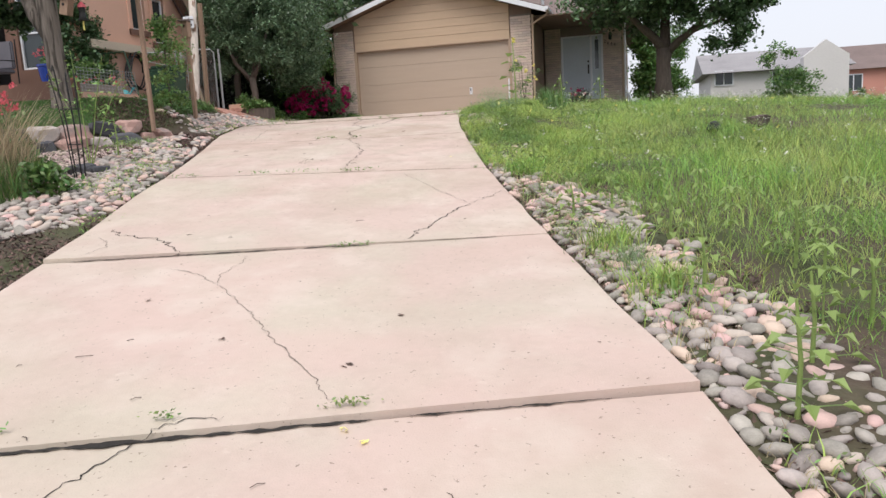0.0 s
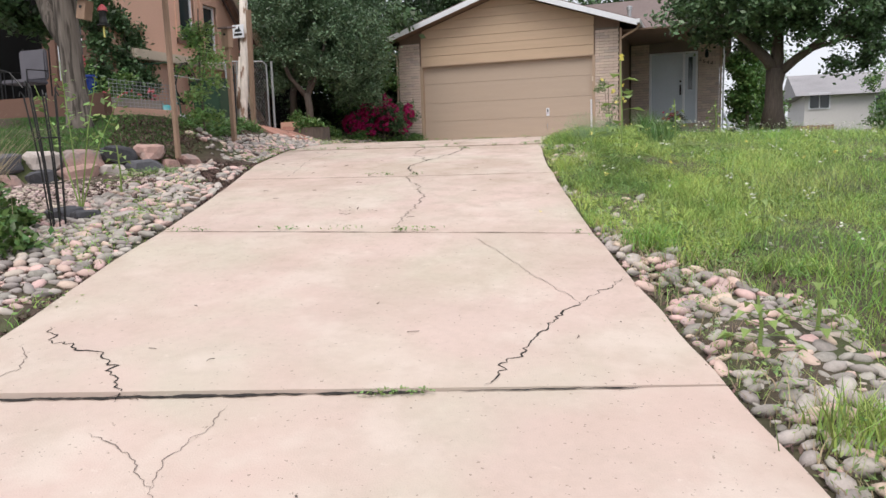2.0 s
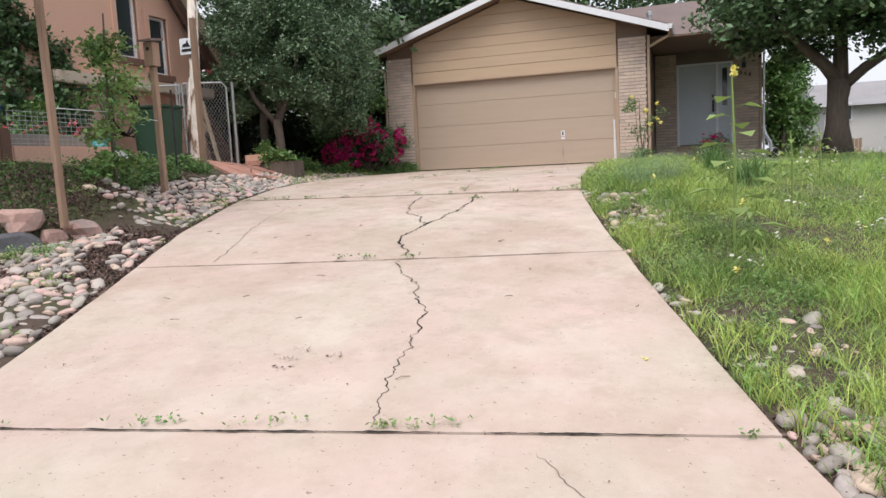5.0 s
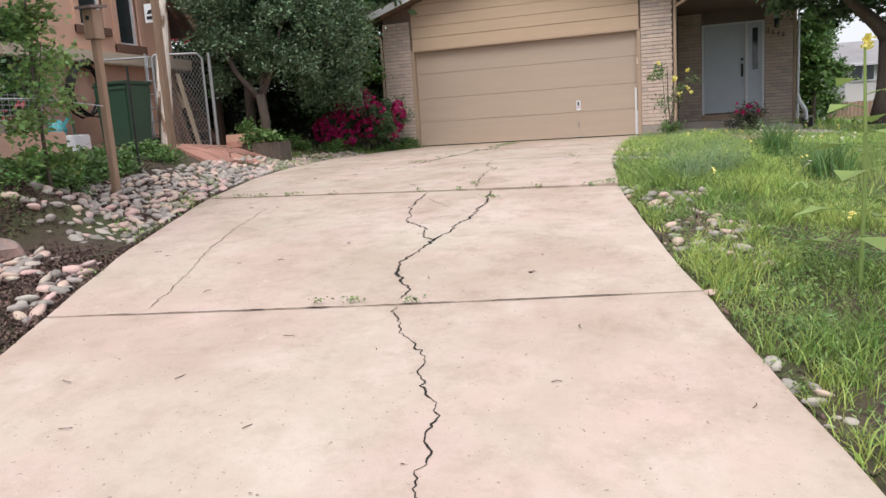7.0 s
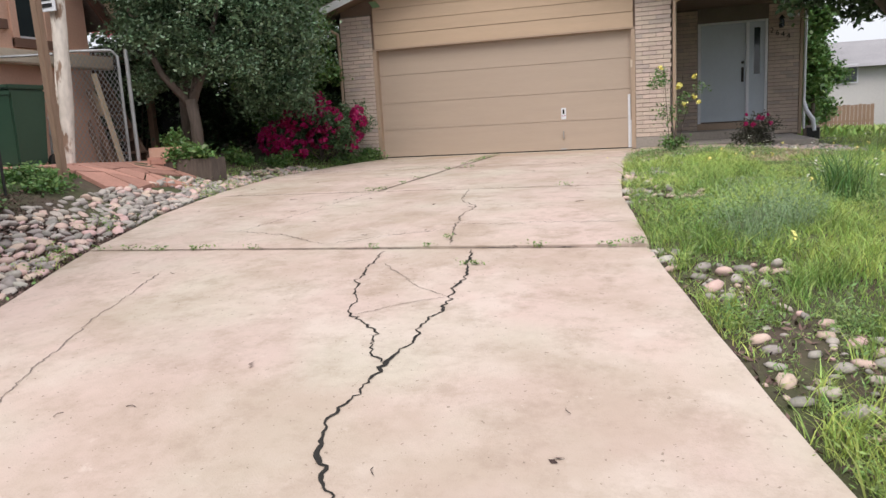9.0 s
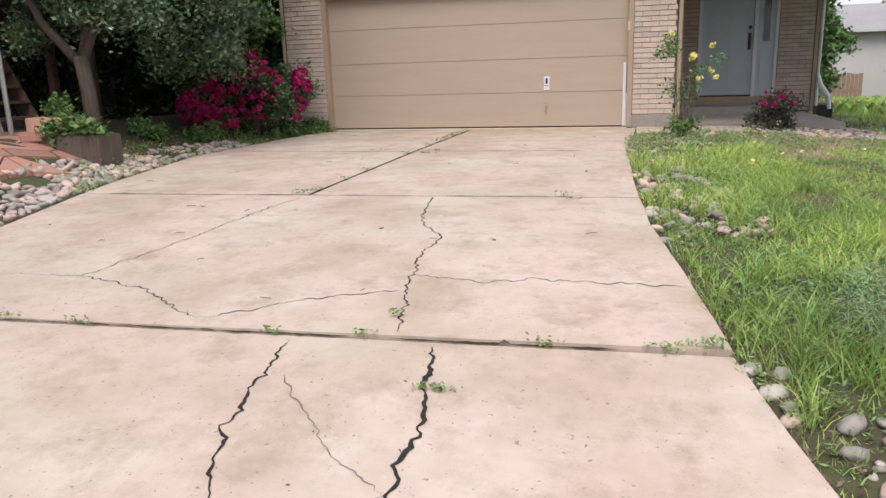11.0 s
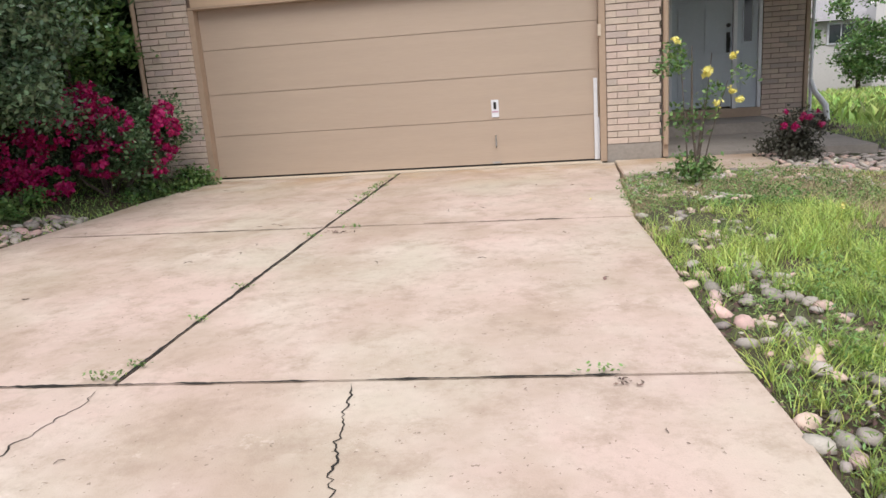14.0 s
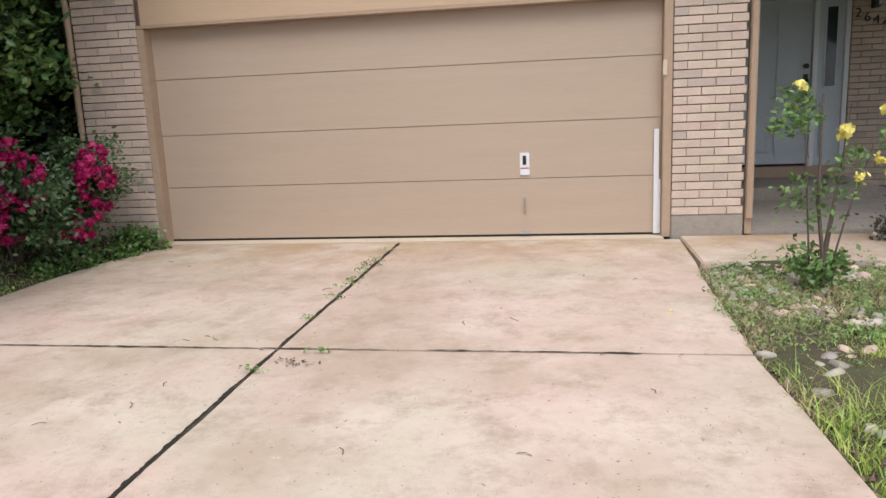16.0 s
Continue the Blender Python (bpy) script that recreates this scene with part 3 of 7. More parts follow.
# roof of the garage wing
Y0, Y1 = 23.2, 33.0
for side, e in ((-1, EAVE_L), (1, EAVE_R)):
    px, pz = PEAK
    th = 0.09
    part("roof", Shape().prism([(e[0], e[1] + 0.02), (px, pz + 0.02), (px, pz + 0.02 - th), (e[0], e[1] + 0.02 - th)], Y0 + 0.03, Y1), shingle_m, house, "brown shingle roof slope")
    part("fascia", Shape().prism([(e[0] + side * 0.02, e[1] - 0.015), (px, pz - 0.005), (px, pz - 0.15), (e[0] + side * 0.02, e[1] - 0.16)], Y0, Y0 + 0.028), white_p, house, "white painted rake board", bevel=0.003)
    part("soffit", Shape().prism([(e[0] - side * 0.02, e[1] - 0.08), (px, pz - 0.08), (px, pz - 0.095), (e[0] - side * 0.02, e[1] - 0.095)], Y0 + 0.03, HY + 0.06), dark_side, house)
    part("gutter", Shape().prism([(e[0] + side * 0.0, e[1] + 0.0), (e[0] + side * 0.10, e[1] + 0.0), (e[0] + side * 0.09, e[1] - 0.09), (e[0] + side * 0.0, e[1] - 0.10)], Y0 + 0.03, 26.0 if side > 0 else 31), tan_trim if side < 0 else white_p, house, "painted metal gutter")
dsp = Shape().tube([(-0.47, 23.42, 6.38), (-0.50, 23.46, 6.28), (-0.80, 23.62, 6.16), (-0.95, 23.66, 6.08), (-0.955, 23.67, 5.9), (-0.955, 23.67, 3.75)], 0.032, 8)
part("downspout", dsp, tan_trim, house, "tan metal downspout")
dsl = Shape().tube([(-7.74, 23.35, 6.38), (-7.72, 23.4, 6.28), (-7.5, 23.6, 6.16), (-7.38, 23.68, 6.08), (-7.37, 23.69, 5.9), (-7.37, 23.69, 3.6)], 0.032, 8)
part("downspout", dsl, tan_trim, house, "tan metal downspout")
# main wing behind
ZE, YE, YR, ZR = 6.55, 26.0, 31.5, 8.45
part("roof", Shape().add([(-3.5, YE, ZE), (2.0, YE, ZE), (2.0, YR, ZR), (-3.5, YR, ZR), (-3.5, YE, ZE - 0.1), (2.0, YE, ZE - 0.1), (2.0, YR, ZR - 0.1), (-3.5, YR, ZR - 0.1)],
     [(0, 1, 2, 3), (7, 6, 5, 4), (0, 4, 5, 1), (1, 5, 6, 2), (2, 6, 7, 3), (3, 7, 4, 0)]), shingle_m, house, "brown shingle roof slope")
part("roof", Shape().add([(-3.5, 37, ZE), (2.0, 37, ZE), (2.0, YR, ZR), (-3.5, YR, ZR), (-3.5, 37, ZE - 0.1), (2.0, 37, ZE - 0.1), (2.0, YR, ZR - 0.1), (-3.5, YR, ZR - 0.1)],
     [(0, 1, 2, 3), (7, 6, 5, 4), (0, 4, 5, 1), (1, 5, 6, 2), (2, 6, 7, 3), (3, 7, 4, 0)]), shingle_m, house, "brown shingle roof slope")
part("gutter", Shape().box(-0.55, YE - 0.11, ZE - 0.11, 2.02, YE - 0.002, ZE + 0.0), white_p, house, "white painted gutter", bevel=0.01)
PY = 26.85
mw = Shape()
mw.box(-1.02, PY + 0.02, 3.55, -0.47, PY + 0.25, 6.5)
mw.box(0.92, PY + 0.02, 3.55, 1.52, PY + 0.25, 6.5)
mw.box(-0.47, PY + 0.02, 6.0, 0.92, PY + 0.25, 6.5)
mw.box(-0.47, PY + 0.02, 3.55, 0.92, PY + 0.25, 3.90)
part("wall", mw, mortar, house, "brick entry wall")
part("wall", Shape().box(1.32, PY + 0.26, 3.4, 1.52, 37, 6.5).box(-6.7, 36.8, 3.4, 1.32, 37, 6.5), dark_side, house, "brown side wall")
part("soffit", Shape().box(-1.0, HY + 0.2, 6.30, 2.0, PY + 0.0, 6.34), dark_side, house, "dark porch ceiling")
part("beam", Shape().box(-0.98, YE - 0.0, 6.34, 2.0, YE + 0.12, 6.44), dark_side, house)
part("corner_board", Shape().box(1.525, PY - 0.03, 3.6, 1.585, PY + 0.10, 6.32), tan_trim, house, "tan corner board", bevel=0.004)
part("downspout", Shape().tube([(1.63, PY - 0.02, 6.4), (1.63, PY, 4.2), (1.63, PY - 0.02, 3.7)], 0.026, 8), white_p, house, "white metal downspout")
# steps and walk
part("porch_slab", Shape().box(-0.98, HY + 0.05, 3.45, 1.4, PY + 0.01, 3.615), grey_concrete, house, "grey concrete porch floor", bevel=0.01)
part("step", Shape().box(-0.98, 25.75, 3.60, 0.94, PY + 0.01, 3.76), grey_concrete, house, "worn concrete step", bevel=0.012)
part("threshold", Shape().box(-0.47, PY - 0.03, 3.76, 0.92, PY + 0.012, 3.895), tan_trim, house, "brown wooden threshold", bevel=0.004)

# front door
fd = part("front_door", Shape().box(-0.40, PY + 0.04, 3.925, 0.49, PY + 0.08, 5.95), door_p, house, "closed pale blue panelled front door")
frame_s = Shape().box(-0.465, PY - 0.01, 3.895, -0.405, PY + 0.12, 5.995).box(0.495, PY - 0.01, 3.895, 0.555, PY + 0.12, 5.995).box(0.86, PY - 0.01, 3.895, 0.915, PY + 0.12, 5.995)
frame_s.box(-0.405, PY - 0.01, 5.955, 0.86, PY + 0.12, 5.995)
part("door_frame", frame_s, white_p, house, "white door frame", bevel=0.004)


def raised(x0, z0, x1, z1, y, parent, m):
    s = Shape().box(x0, y - 0.012, z0, x1, y, z1)
    part("raised_panel", s, m, parent, bevel=0.008)


for x0 in (-0.31, 0.08):
    raised(x0, 4.08, x0 + 0.30, 4.62, PY + 0.04, fd, door_p)
    raised(x0, 4.74, x0 + 0.30, 5.42, PY + 0.04, fd, door_p)
    raised(x0, 5.52, x0 + 0.30, 5.82, PY + 0.04, fd, door_p)
part("door_handle", Shape().tube([(0.43, PY - 0.02, 4.98), (0.43, PY - 0.06, 4.96), (0.43, PY - 0.06, 4.82), (0.43, PY - 0.02, 4.80)], 0.014, 8).box(0.405, PY + 0.018, 4.74, 0.455, PY + 0.038, 5.04), dark_metal, fd, "black door handle")
part("deadbolt", Shape().tube([(0.43, PY + 0.04, 5.14), (0.43, PY + 0.005, 5.14)], 0.032, 12), dark_metal, fd, "dark deadbolt")
sl = part("sidelight", Shape().box(0.557, PY + 0.03, 3.90, 0.858, PY + 0.08, 5.954), door_p, house, "pale blue sidelight panel with a narrow pane")
part("pane_frame", Shape().box(0.63, PY + 0.014, 4.86, 0.65, PY + 0.029, 5.86).box(0.77, PY + 0.014, 4.86, 0.79, PY + 0.029, 5.86).box(0.65, PY + 0.014, 4.86, 0.77, PY + 0.029, 4.885).box(0.65, PY + 0.014, 5.835, 0.77, PY + 0.029, 5.86), door_p, sl)
part("pane", Shape().box(0.651, PY + 0.020, 4.886, 0.769, PY + 0.027, 5.834), glass, sl, "dark frosted pane")
raised(0.62, 4.05, 0.80, 4.70, PY + 0.03, sl, door_p)

part("front_walk", Shape().box(-1.545, 22.55, 3.42, 0.05, 23.68, 3.592), concrete, drive, "pale concrete front walk", bevel=0.01)


# ---- house next door, to the left ----
nb = thing("house", (-14, 20, 3.8), "two-storey house of terracotta stucco with a covered porch", "house")
WX = -10.45
WTOP = 9.6
W1 = (18.00, 18.55, 6.10, 7.40)
W2 = (18.88, 19.40, 5.85, 7.02)


def pierced_wall(x0, x1, y0, y1, z0, z1, holes, sh):
    """A wall along y with openings (y0, y1, z0, z1)."""
    ys = y0
    for a, b, c, d in sorted(holes):
        sh.box(x0, ys, z0, x1, a, z1)
        sh.box(x0, a, z0, x1, b, c)
        sh.box(x0, a, d, x1, b, z1)
        ys = b
    sh.box(x0, ys, z0, x1, y1, z1)
    return sh


part("wall", pierced_wall(WX - 0.2, WX, 15.8, 19.55, 3.6, 7.42, [W1, W2], Shape()), stucco, nb, "terracotta stucco side wall")
part("gable_wall", Shape().add([(x, y, z) for x in (WX - 0.2, WX) for y, z in ((15.8, 7.42), (19.55, 7.42), (17.3, 9.85), (15.8, 9.85))], [(0, 1, 2, 3), (7, 6, 5, 4), (0, 4, 5, 1), (1, 5, 6, 2), (2, 6, 7, 3), (3, 7, 4, 0)]), stucco, nb)
part("wall", Shape().add([(x, y, z) for x in (WX - 0.2, WX) for y, z in ((19.55, 3.6), (20.3, 3.6), (20.3, 6.6), (19.55, 7.42))], [(0, 1, 2, 3), (7, 6, 5, 4), (0, 4, 5, 1), (1, 5, 6, 2), (2, 6, 7, 3), (3, 7, 4, 0)]), stucco, nb)
part("wall", Shape().box(-16, 20.1, 3.6, WX - 0.201, 20.3, 6.6), stucco_shaded, nb)
for a, b, c, d in (W1, W2):
    w = part("window", Shape().box(WX - 0.03, a - 0.12, c - 0.12, WX + 0.035, a, d + 0.12).box(WX - 0.03, b, c - 0.12, WX + 0.035, b + 0.12, d + 0.12).box(WX - 0.03, a, d, WX + 0.035, b, d + 0.12), stucco, nb, "window with a stucco surround")
    part("sill", Shape().box(WX - 0.03, a - 0.12, c - 0.14, WX + 0.06, b + 0.12, c - 0.001), stucco_shaded, w)
    part("window_frame", Shape().box(WX - 0.12, a, c, WX - 0.06, a + 0.05, d).box(WX - 0.12, b - 0.05, c, WX - 0.06, b, d).box(WX - 0.12, a + 0.05, d - 0.05, WX - 0.06, b - 0.05, d).box(WX - 0.12, a + 0.05, c, WX - 0.06, b - 0.05, c + 0.05), white_p, w, "white window frame")
    part("pane", Shape().box(WX - 0.10, a + 0.05, c + 0.05, WX - 0.09, b - 0.05, d - 0.05), glass, w)
part("ledge", Shape().box(WX - 0.01, 16.2, 5.45, WX + 0.22, 20.6, 5.66), cream, nb, "cream ledge along the wall", bevel=0.02)
part("rake_board", Shape().beam((WX + 0.42, 15.4, 11.9), (WX + 0.42, 20.75, 6.2), 0.05, 0.22, (1, 0, 0)), cream, nb, "cream rake board")
part("roof_soffit", Shape().beam((WX + 0.2, 15.4, 11.95), (WX + 0.2, 20.75, 6.25), 0.04, 0.40, (0, 0, 1)), stucco_shaded, nb)
part("roof", Shape().add([(WX + 0.46, 15, 12.3), (WX + 0.46, 20.8, 6.15), (-18, 20.8, 6.15), (-18, 15, 12.3), (WX + 0.46, 15, 12.4), (WX + 0.46, 20.8, 6.27), (-18, 20.8, 6.27), (-18, 15, 12.4)],
     [(0, 1, 2, 3), (7, 6, 5, 4), (0, 4, 5, 1), (1, 5, 6, 2), (2, 6, 7, 3), (3, 7, 4, 0)]), shingle_m, nb)
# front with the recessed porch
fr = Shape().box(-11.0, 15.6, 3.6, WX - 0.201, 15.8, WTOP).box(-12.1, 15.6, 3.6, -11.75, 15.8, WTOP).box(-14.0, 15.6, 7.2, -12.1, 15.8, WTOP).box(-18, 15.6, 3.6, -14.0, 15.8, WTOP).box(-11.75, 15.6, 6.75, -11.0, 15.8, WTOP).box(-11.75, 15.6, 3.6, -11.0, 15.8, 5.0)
# front wall takes the stucco copy with shade in its colour
part("wall", fr, stucco_shaded, nb, "stucco front wall, darkened to brown for shade")
# the porch's shade is painted onto its back wall
part("wall", Shape().box(-18, 17.6, 3.6, -10.8, 17.8, WTOP), shade_black, nb, "back wall of the porch with its shade painted near black")
part("window_frame", Shape().box(-11.75, 15.66, 5.0, -11.70, 15.74, 6.75).box(-11.05, 15.66, 5.0, -11.0, 15.74, 6.75).box(-11.70, 15.66, 6.70, -11.05, 15.74, 6.75).box(-11.70, 15.66, 5.0, -11.05, 15.74, 5.05).box(-11.70, 15.66, 5.8, -11.05, 15.74, 5.84), white_p, nb, "white window frame")
part("pane", Shape().box(-11.70, 15.70, 5.05, -11.05, 15.71, 6.70), glass, nb)

# planter walls in front of it
pw = thing("planter_wall", (-9.4, 14.1, 3.8), "low terracotta stucco garden wall round a raised bed", "garden wall")
part("wall", Shape().box(-9.05, 14.06, 3.5, -8.87, 15.88, 4.26).box(-10.40, 15.70, 3.5, -9.05, 15.88, 4.26), stucco, pw, bevel=0.02)
part("terrace_wall", Shape().box(-16.0, 13.88, 3.5, -8.87, 14.06, 4.50), stucco_shaded, pw, "stucco terrace wall, darkened to brown for shade", bevel=0.02)

# ---- far houses ----
def far_house(name, x0, x1, y0, y1, z0, z1, zr, wallm, label, ridge_x=True, over=0.5, roofm=None):
    h = thing(name, ((x0 + x1) / 2, (y0 + y1) / 2, z0), label, "house")
    part("wall", Shape().box(x0, y0, z0, x1, y1, z1), wallm, h)
    ym, xm = (y0 + y1) / 2, (x0 + x1) / 2
    if ridge_x:
        a = [(x0 - over, y0 - over, z1), (x1 + over, y0 - over, z1), (x1 + over, ym, zr), (x0 - over, ym, zr), (x0 - over, y1 + over, z1), (x1 + over, y1 + over, z1)]
        fs = [(0, 1, 2, 3), (3, 2, 5, 4), (0, 3, 4), (1, 5, 2), (0, 4, 5, 1)]
    else:
        a = [(x0 - over, y0 - over, z1), (x0 - over, y1 + over, z1), (xm, y1 + over, zr), (xm, y0 - over, zr), (x1 + over, y0 - over, z1), (x1 + over, y1 + over, z1)]
        fs = [(0, 1, 2, 3), (3, 2, 5, 4), (0, 3, 4), (1, 5, 2), (0, 4, 5, 1)]
    part("roof", Shape().add(a, fs), roofm or shingle_m, h)
    return h


white_st = mat("white_stucco", (0.62, 0.60, 0.60), 0.9, (0.3, 0.05), (10, 0.04))
pink_st = mat("salmon_siding", (0.50, 0.24, 0.19), 0.85, (0.3, 0.05), (10, 0.04), 0.3, 1, stretch=(0.1, 0.1, 9))
grey_roof = mat("grey_shingle", (0.30, 0.29, 0.30), 0.95, (0.8, 0.12), (20, 0.2))
wh = far_house("house", 6.2, 13.6, 50, 60, 1.6, 5.75, 7.3, white_st, "white stucco house with a grey roof behind the slope", roofm=grey_roof)
far_gable = Shape().prism([(11.2, 1.6), (13.6, 1.6), (13.6, 6.3), (12.36, 7.2), (11.2, 6.3)], 49.0, 50.0)
part("wall", far_gable, white_st, wh, "white gable wall")
for x, z in ((6.95, 5.45), (10.2, 5.2)):
    w = part("window", Shape().box(x - 0.55, 49.93, z - 0.45, x + 0.55, 49.99, z + 0.45), white_p, wh, "white framed window")
    part("pane", Shape().box(x - 0.48, 49.91, z - 0.38, x - 0.03, 49.929, z + 0.38).box(x + 0.03, 49.91, z - 0.38, x + 0.48, 49.929, z + 0.38), glass, w)
pk = far_house("house", 17.9, 32, 76, 86, 1.0, 6.75, 9.2, pink_st, "two-storey salmon house with a brown roof and a small white porch")
for x, z in ((20.4, 5.6), (25.0, 5.6)):
    w = part("window", Shape().box(x - 0.75, 75.9, z - 0.75, x + 0.75, 75.99, z + 0.75), white_p, pk, "white framed window")
    part("pane", Shape().box(x - 0.66, 75.88, z - 0.66, x - 0.04, 75.899, z + 0.66).box(x + 0.04, 75.88, z - 0.66, x + 0.66, 75.899, z + 0.66), glass, w)
part("porch", Shape().box(19.9, 75.0, 1.4, 21.4, 75.99, 4.1).prism([(19.5, 4.1), (21.8, 4.1), (20.65, 4.5)], 74.6, 75.99), pink_st, pk, "salmon porch with a white gable roof")
part("porch_roof", Shape().beam((19.5, 74.9, 4.16), (20.65, 74.9, 4.6), 0.8, 0.12).beam((21.8, 74.9, 4.16), (20.65, 74.9, 4.6), 0.8, 0.12), white_p, pk, "white porch roof")
part("deck_rail", Shape().box(19.1, 73.5, 1.7, 21.6, 73.6, 2.85), white_p, pk, "white deck railing")

fence = thing("fence", (16, 44.5, 2.8), "weathered brown board fence on the slope", "fence")
for i in range(16):
    x = 4.6 + i * 0.15
    g = float(ground(x, 44.5))
    part("board", Shape().box(x, 44.5, g, x + 0.135, 44.52, g + 1.15 + 0.02 * math.sin(i * 1.7)), post_wood, fence)
part("rail", Shape().box(4.6, 44.525, 3.3, 7.0, 44.57, 3.4), post_wood, fence)


# ---- trees ----
def tree(name, loc, label, limbs, blobs, n_cl, per, spread, size, leafm, barkm=bark, shell=0.6, sides=10, kw=None):
    t = thing(name, loc, label, "tree")
    sh = Shape()
    for pts, rad in limbs:
        sh.tube(pts, rad, sides, 0.25)
    part("trunk", sh, barkm, t, flat=False)
    pts = foliage(blobs, n_cl, per, spread, shell=shell)
    leaf_mesh("crown", pts, size, leafm, t, **(kw or {}))
    return t


# maple at the corner of the entry
bx, by, bz = 2.75, 23.2, 3.72
tree("tree", (bx, by, bz), "broad dark green shade tree with a short forked trunk",
     [([(bx, by, bz - 0.15), (bx - 0.01, by, bz + 0.4), (bx, by, bz + 0.9), (bx + 0.03, by, bz + 1.3)], [0.30, 0.22, 0.20, 0.22]),
      ([(bx + 0.03, by, bz + 1.2), (bx - 0.25, by - 0.1, bz + 1.6), (bx - 0.7, by - 0.3, bz + 2.0), (bx - 1.3, by - 0.6, bz + 2.6)], [0.14, 0.12, 0.09, 0.05]),
      ([(bx + 0.03, by, bz + 1.2), (bx + 0.05, by + 0.1, bz + 1.9), (bx + 0.1, by + 0.3, bz + 3.0), (bx + 0.2, by + 0.4, bz + 4.5)], [0.16, 0.13, 0.10, 0.04]),
      ([(bx + 0.05, by, bz + 1.15), (bx + 0.45, by - 0.1, bz + 1.5), (bx + 0.95, by - 0.2, bz + 1.85), (bx + 1.6, by - 0.3, bz + 2.7)], [0.12, 0.11, 0.09, 0.04]),
      ([(bx + 0.6, by - 0.15, bz + 1.62), (bx + 1.5, by - 0.4, bz + 1.9), (bx + 2.1, by - 0.5, bz + 1.6)], [0.05, 0.04, 0.02])],
     [(bx - 1.1, by - 0.5, 6.75, 1.5, 1.6, 0.8), (bx - 2.0, by - 0.4, 7.0, 1.1, 1.3, 0.75), (bx + 0.3, by, 7.6, 2.5, 2.5, 1.6), (bx - 0.2, by - 1.0, 6.2, 1.0, 0.9, 0.55), (bx + 1.2, by - 0.4, 6.2, 1.5, 1.4, 0.8),
      (bx + 1.9, by - 0.4, 5.3, 0.7, 0.8, 0.8), (bx + 0.3, by, 9.0, 2.0, 2.0, 1.3), (bx - 1.6, by, 7.6, 1.3, 1.6, 1.1), (bx + 2.2, by, 7.2, 1.2, 1.3, 1.1), (bx - 0.6, by + 0.8, 6.0, 1.2, 0.9, 0.6), (bx + 1.9, by + 0.6, 6.1, 1.0, 0.9, 0.6)],
     3400, 12, 0.10, 0.13, leaf_dark)

# orchard trees left of the garage
tree("tree", (-8.05, 19.60, 3.8), "dense grey-green pear tree beside the stone patio",
     [([(-8.03, 19.65, 3.6), (-8.03, 19.65, 4.4), (-8.08, 19.65, 4.8)], [0.11, 0.09, 0.09]),
      ([(-8.08, 19.65, 4.7), (-8.48, 19.55, 5.2), (-8.88, 19.45, 6.2)], [0.07, 0.05, 0.03]), ([(-8.08, 19.65, 4.7), (-7.88, 19.75, 5.2), (-7.48, 19.85, 6.4)], [0.07, 0.05, 0.03]),
      ([(-8.08, 19.65, 4.7), (-8.08, 20.05, 5.6), (-8.18, 20.25, 7.4)], [0.07, 0.05, 0.03])],
     [(-7.95, 20.1, 6.6, 1.45, 1.5, 1.2), (-7.38, 20.25, 6.0, 1.1, 1.3, 1.0), (-8.1, 20.3, 8.0, 1.5, 1.5, 1.2), (-7.88, 21.05, 7.2, 1.3, 1.2, 1.3),
      (-8.75, 19.9, 5.7, 0.55, 0.6, 0.8), (-7.28, 21.05, 5.3, 0.7, 0.9, 0.8), (-8.9, 20.2, 6.7, 0.9, 0.8, 1.0), (-7.7, 19.6, 5.5, 0.7, 0.5, 0.35)],
     7000, 14, 0.07, 0.066, leaf_pear, shell=0.5)
tree("tree", (-7.9, 23.0, 3.6), "leafy green tree between the pear tree and the garage",
     [([(-7.9, 23.0, 3.5), (-7.95, 23.0, 4.6), (-8.0, 23.1, 6.2)], [0.07, 0.055, 0.03])],
     [(-8.0, 23.2, 5.6, 0.9, 0.8, 0.9), (-8.4, 23.4, 6.6, 1.0, 0.9, 0.9), (-8.9, 23.2, 5.2, 0.8, 0.8, 0.8)], 1500, 10, 0.09, 0.10, leaf_mid)
for k, (x, y, h, r) in enumerate([(-9.6, 24.5, 9.5, 2.6), (-6.5, 30.5, 10.5, 3.0), (-12.8, 27, 11, 3.2), (-2.5, 41, 12, 3.6), (-9, 36, 12.5, 4.2), (-16, 31, 12, 4), (-6.6, 40, 13, 4)]):
    z = float(ground(x, y))
    tree("tree", (x, y, z), "tall dark green tree behind the houses",
         [([(x, y, z - 0.2), (x, y, z + h * 0.4), (x + 0.2, y, z + h * 0.8)], [0.25, 0.18, 0.05])],
         [(x + rnd.uniform(-1, 1) * r * 0.5, y + rnd.uniform(-1, 1) * r * 0.5, z + h * q, r * s * 0.7, r * s * 0.7, h * 0.14) for q, s in ((0.22, 0.8), (0.3, 1.1), (0.42, 1.2), (0.5, 1.1), (0.62, 1.1), (0.72, 0.9), (0.82, 0.7), (0.9, 0.5))],
         1500, 9, 0.16, 0.20 if y < 30 else 0.27, leaf_dark, sides=6)
# extra canopy, added only to block light from the undergrowth
tree("tree", (-9.9, 22.0, 3.8), "broad dark tree added to shade the corner behind the pear tree",
     [([(-9.9, 22.0, 3.6), (-9.9, 22.0, 5.0), (-9.7, 22.1, 6.6)], [0.12, 0.10, 0.05])],
     [(-9.6, 22.2, 7.0, 1.5, 1.3, 0.9), (-10.6, 22.8, 6.4, 1.2, 1.2, 1.0), (-9.2, 22.8, 8.2, 1.6, 1.3, 1.0)], 2200, 12, 0.10, 0.11, leaf_dark, shell=0.8)
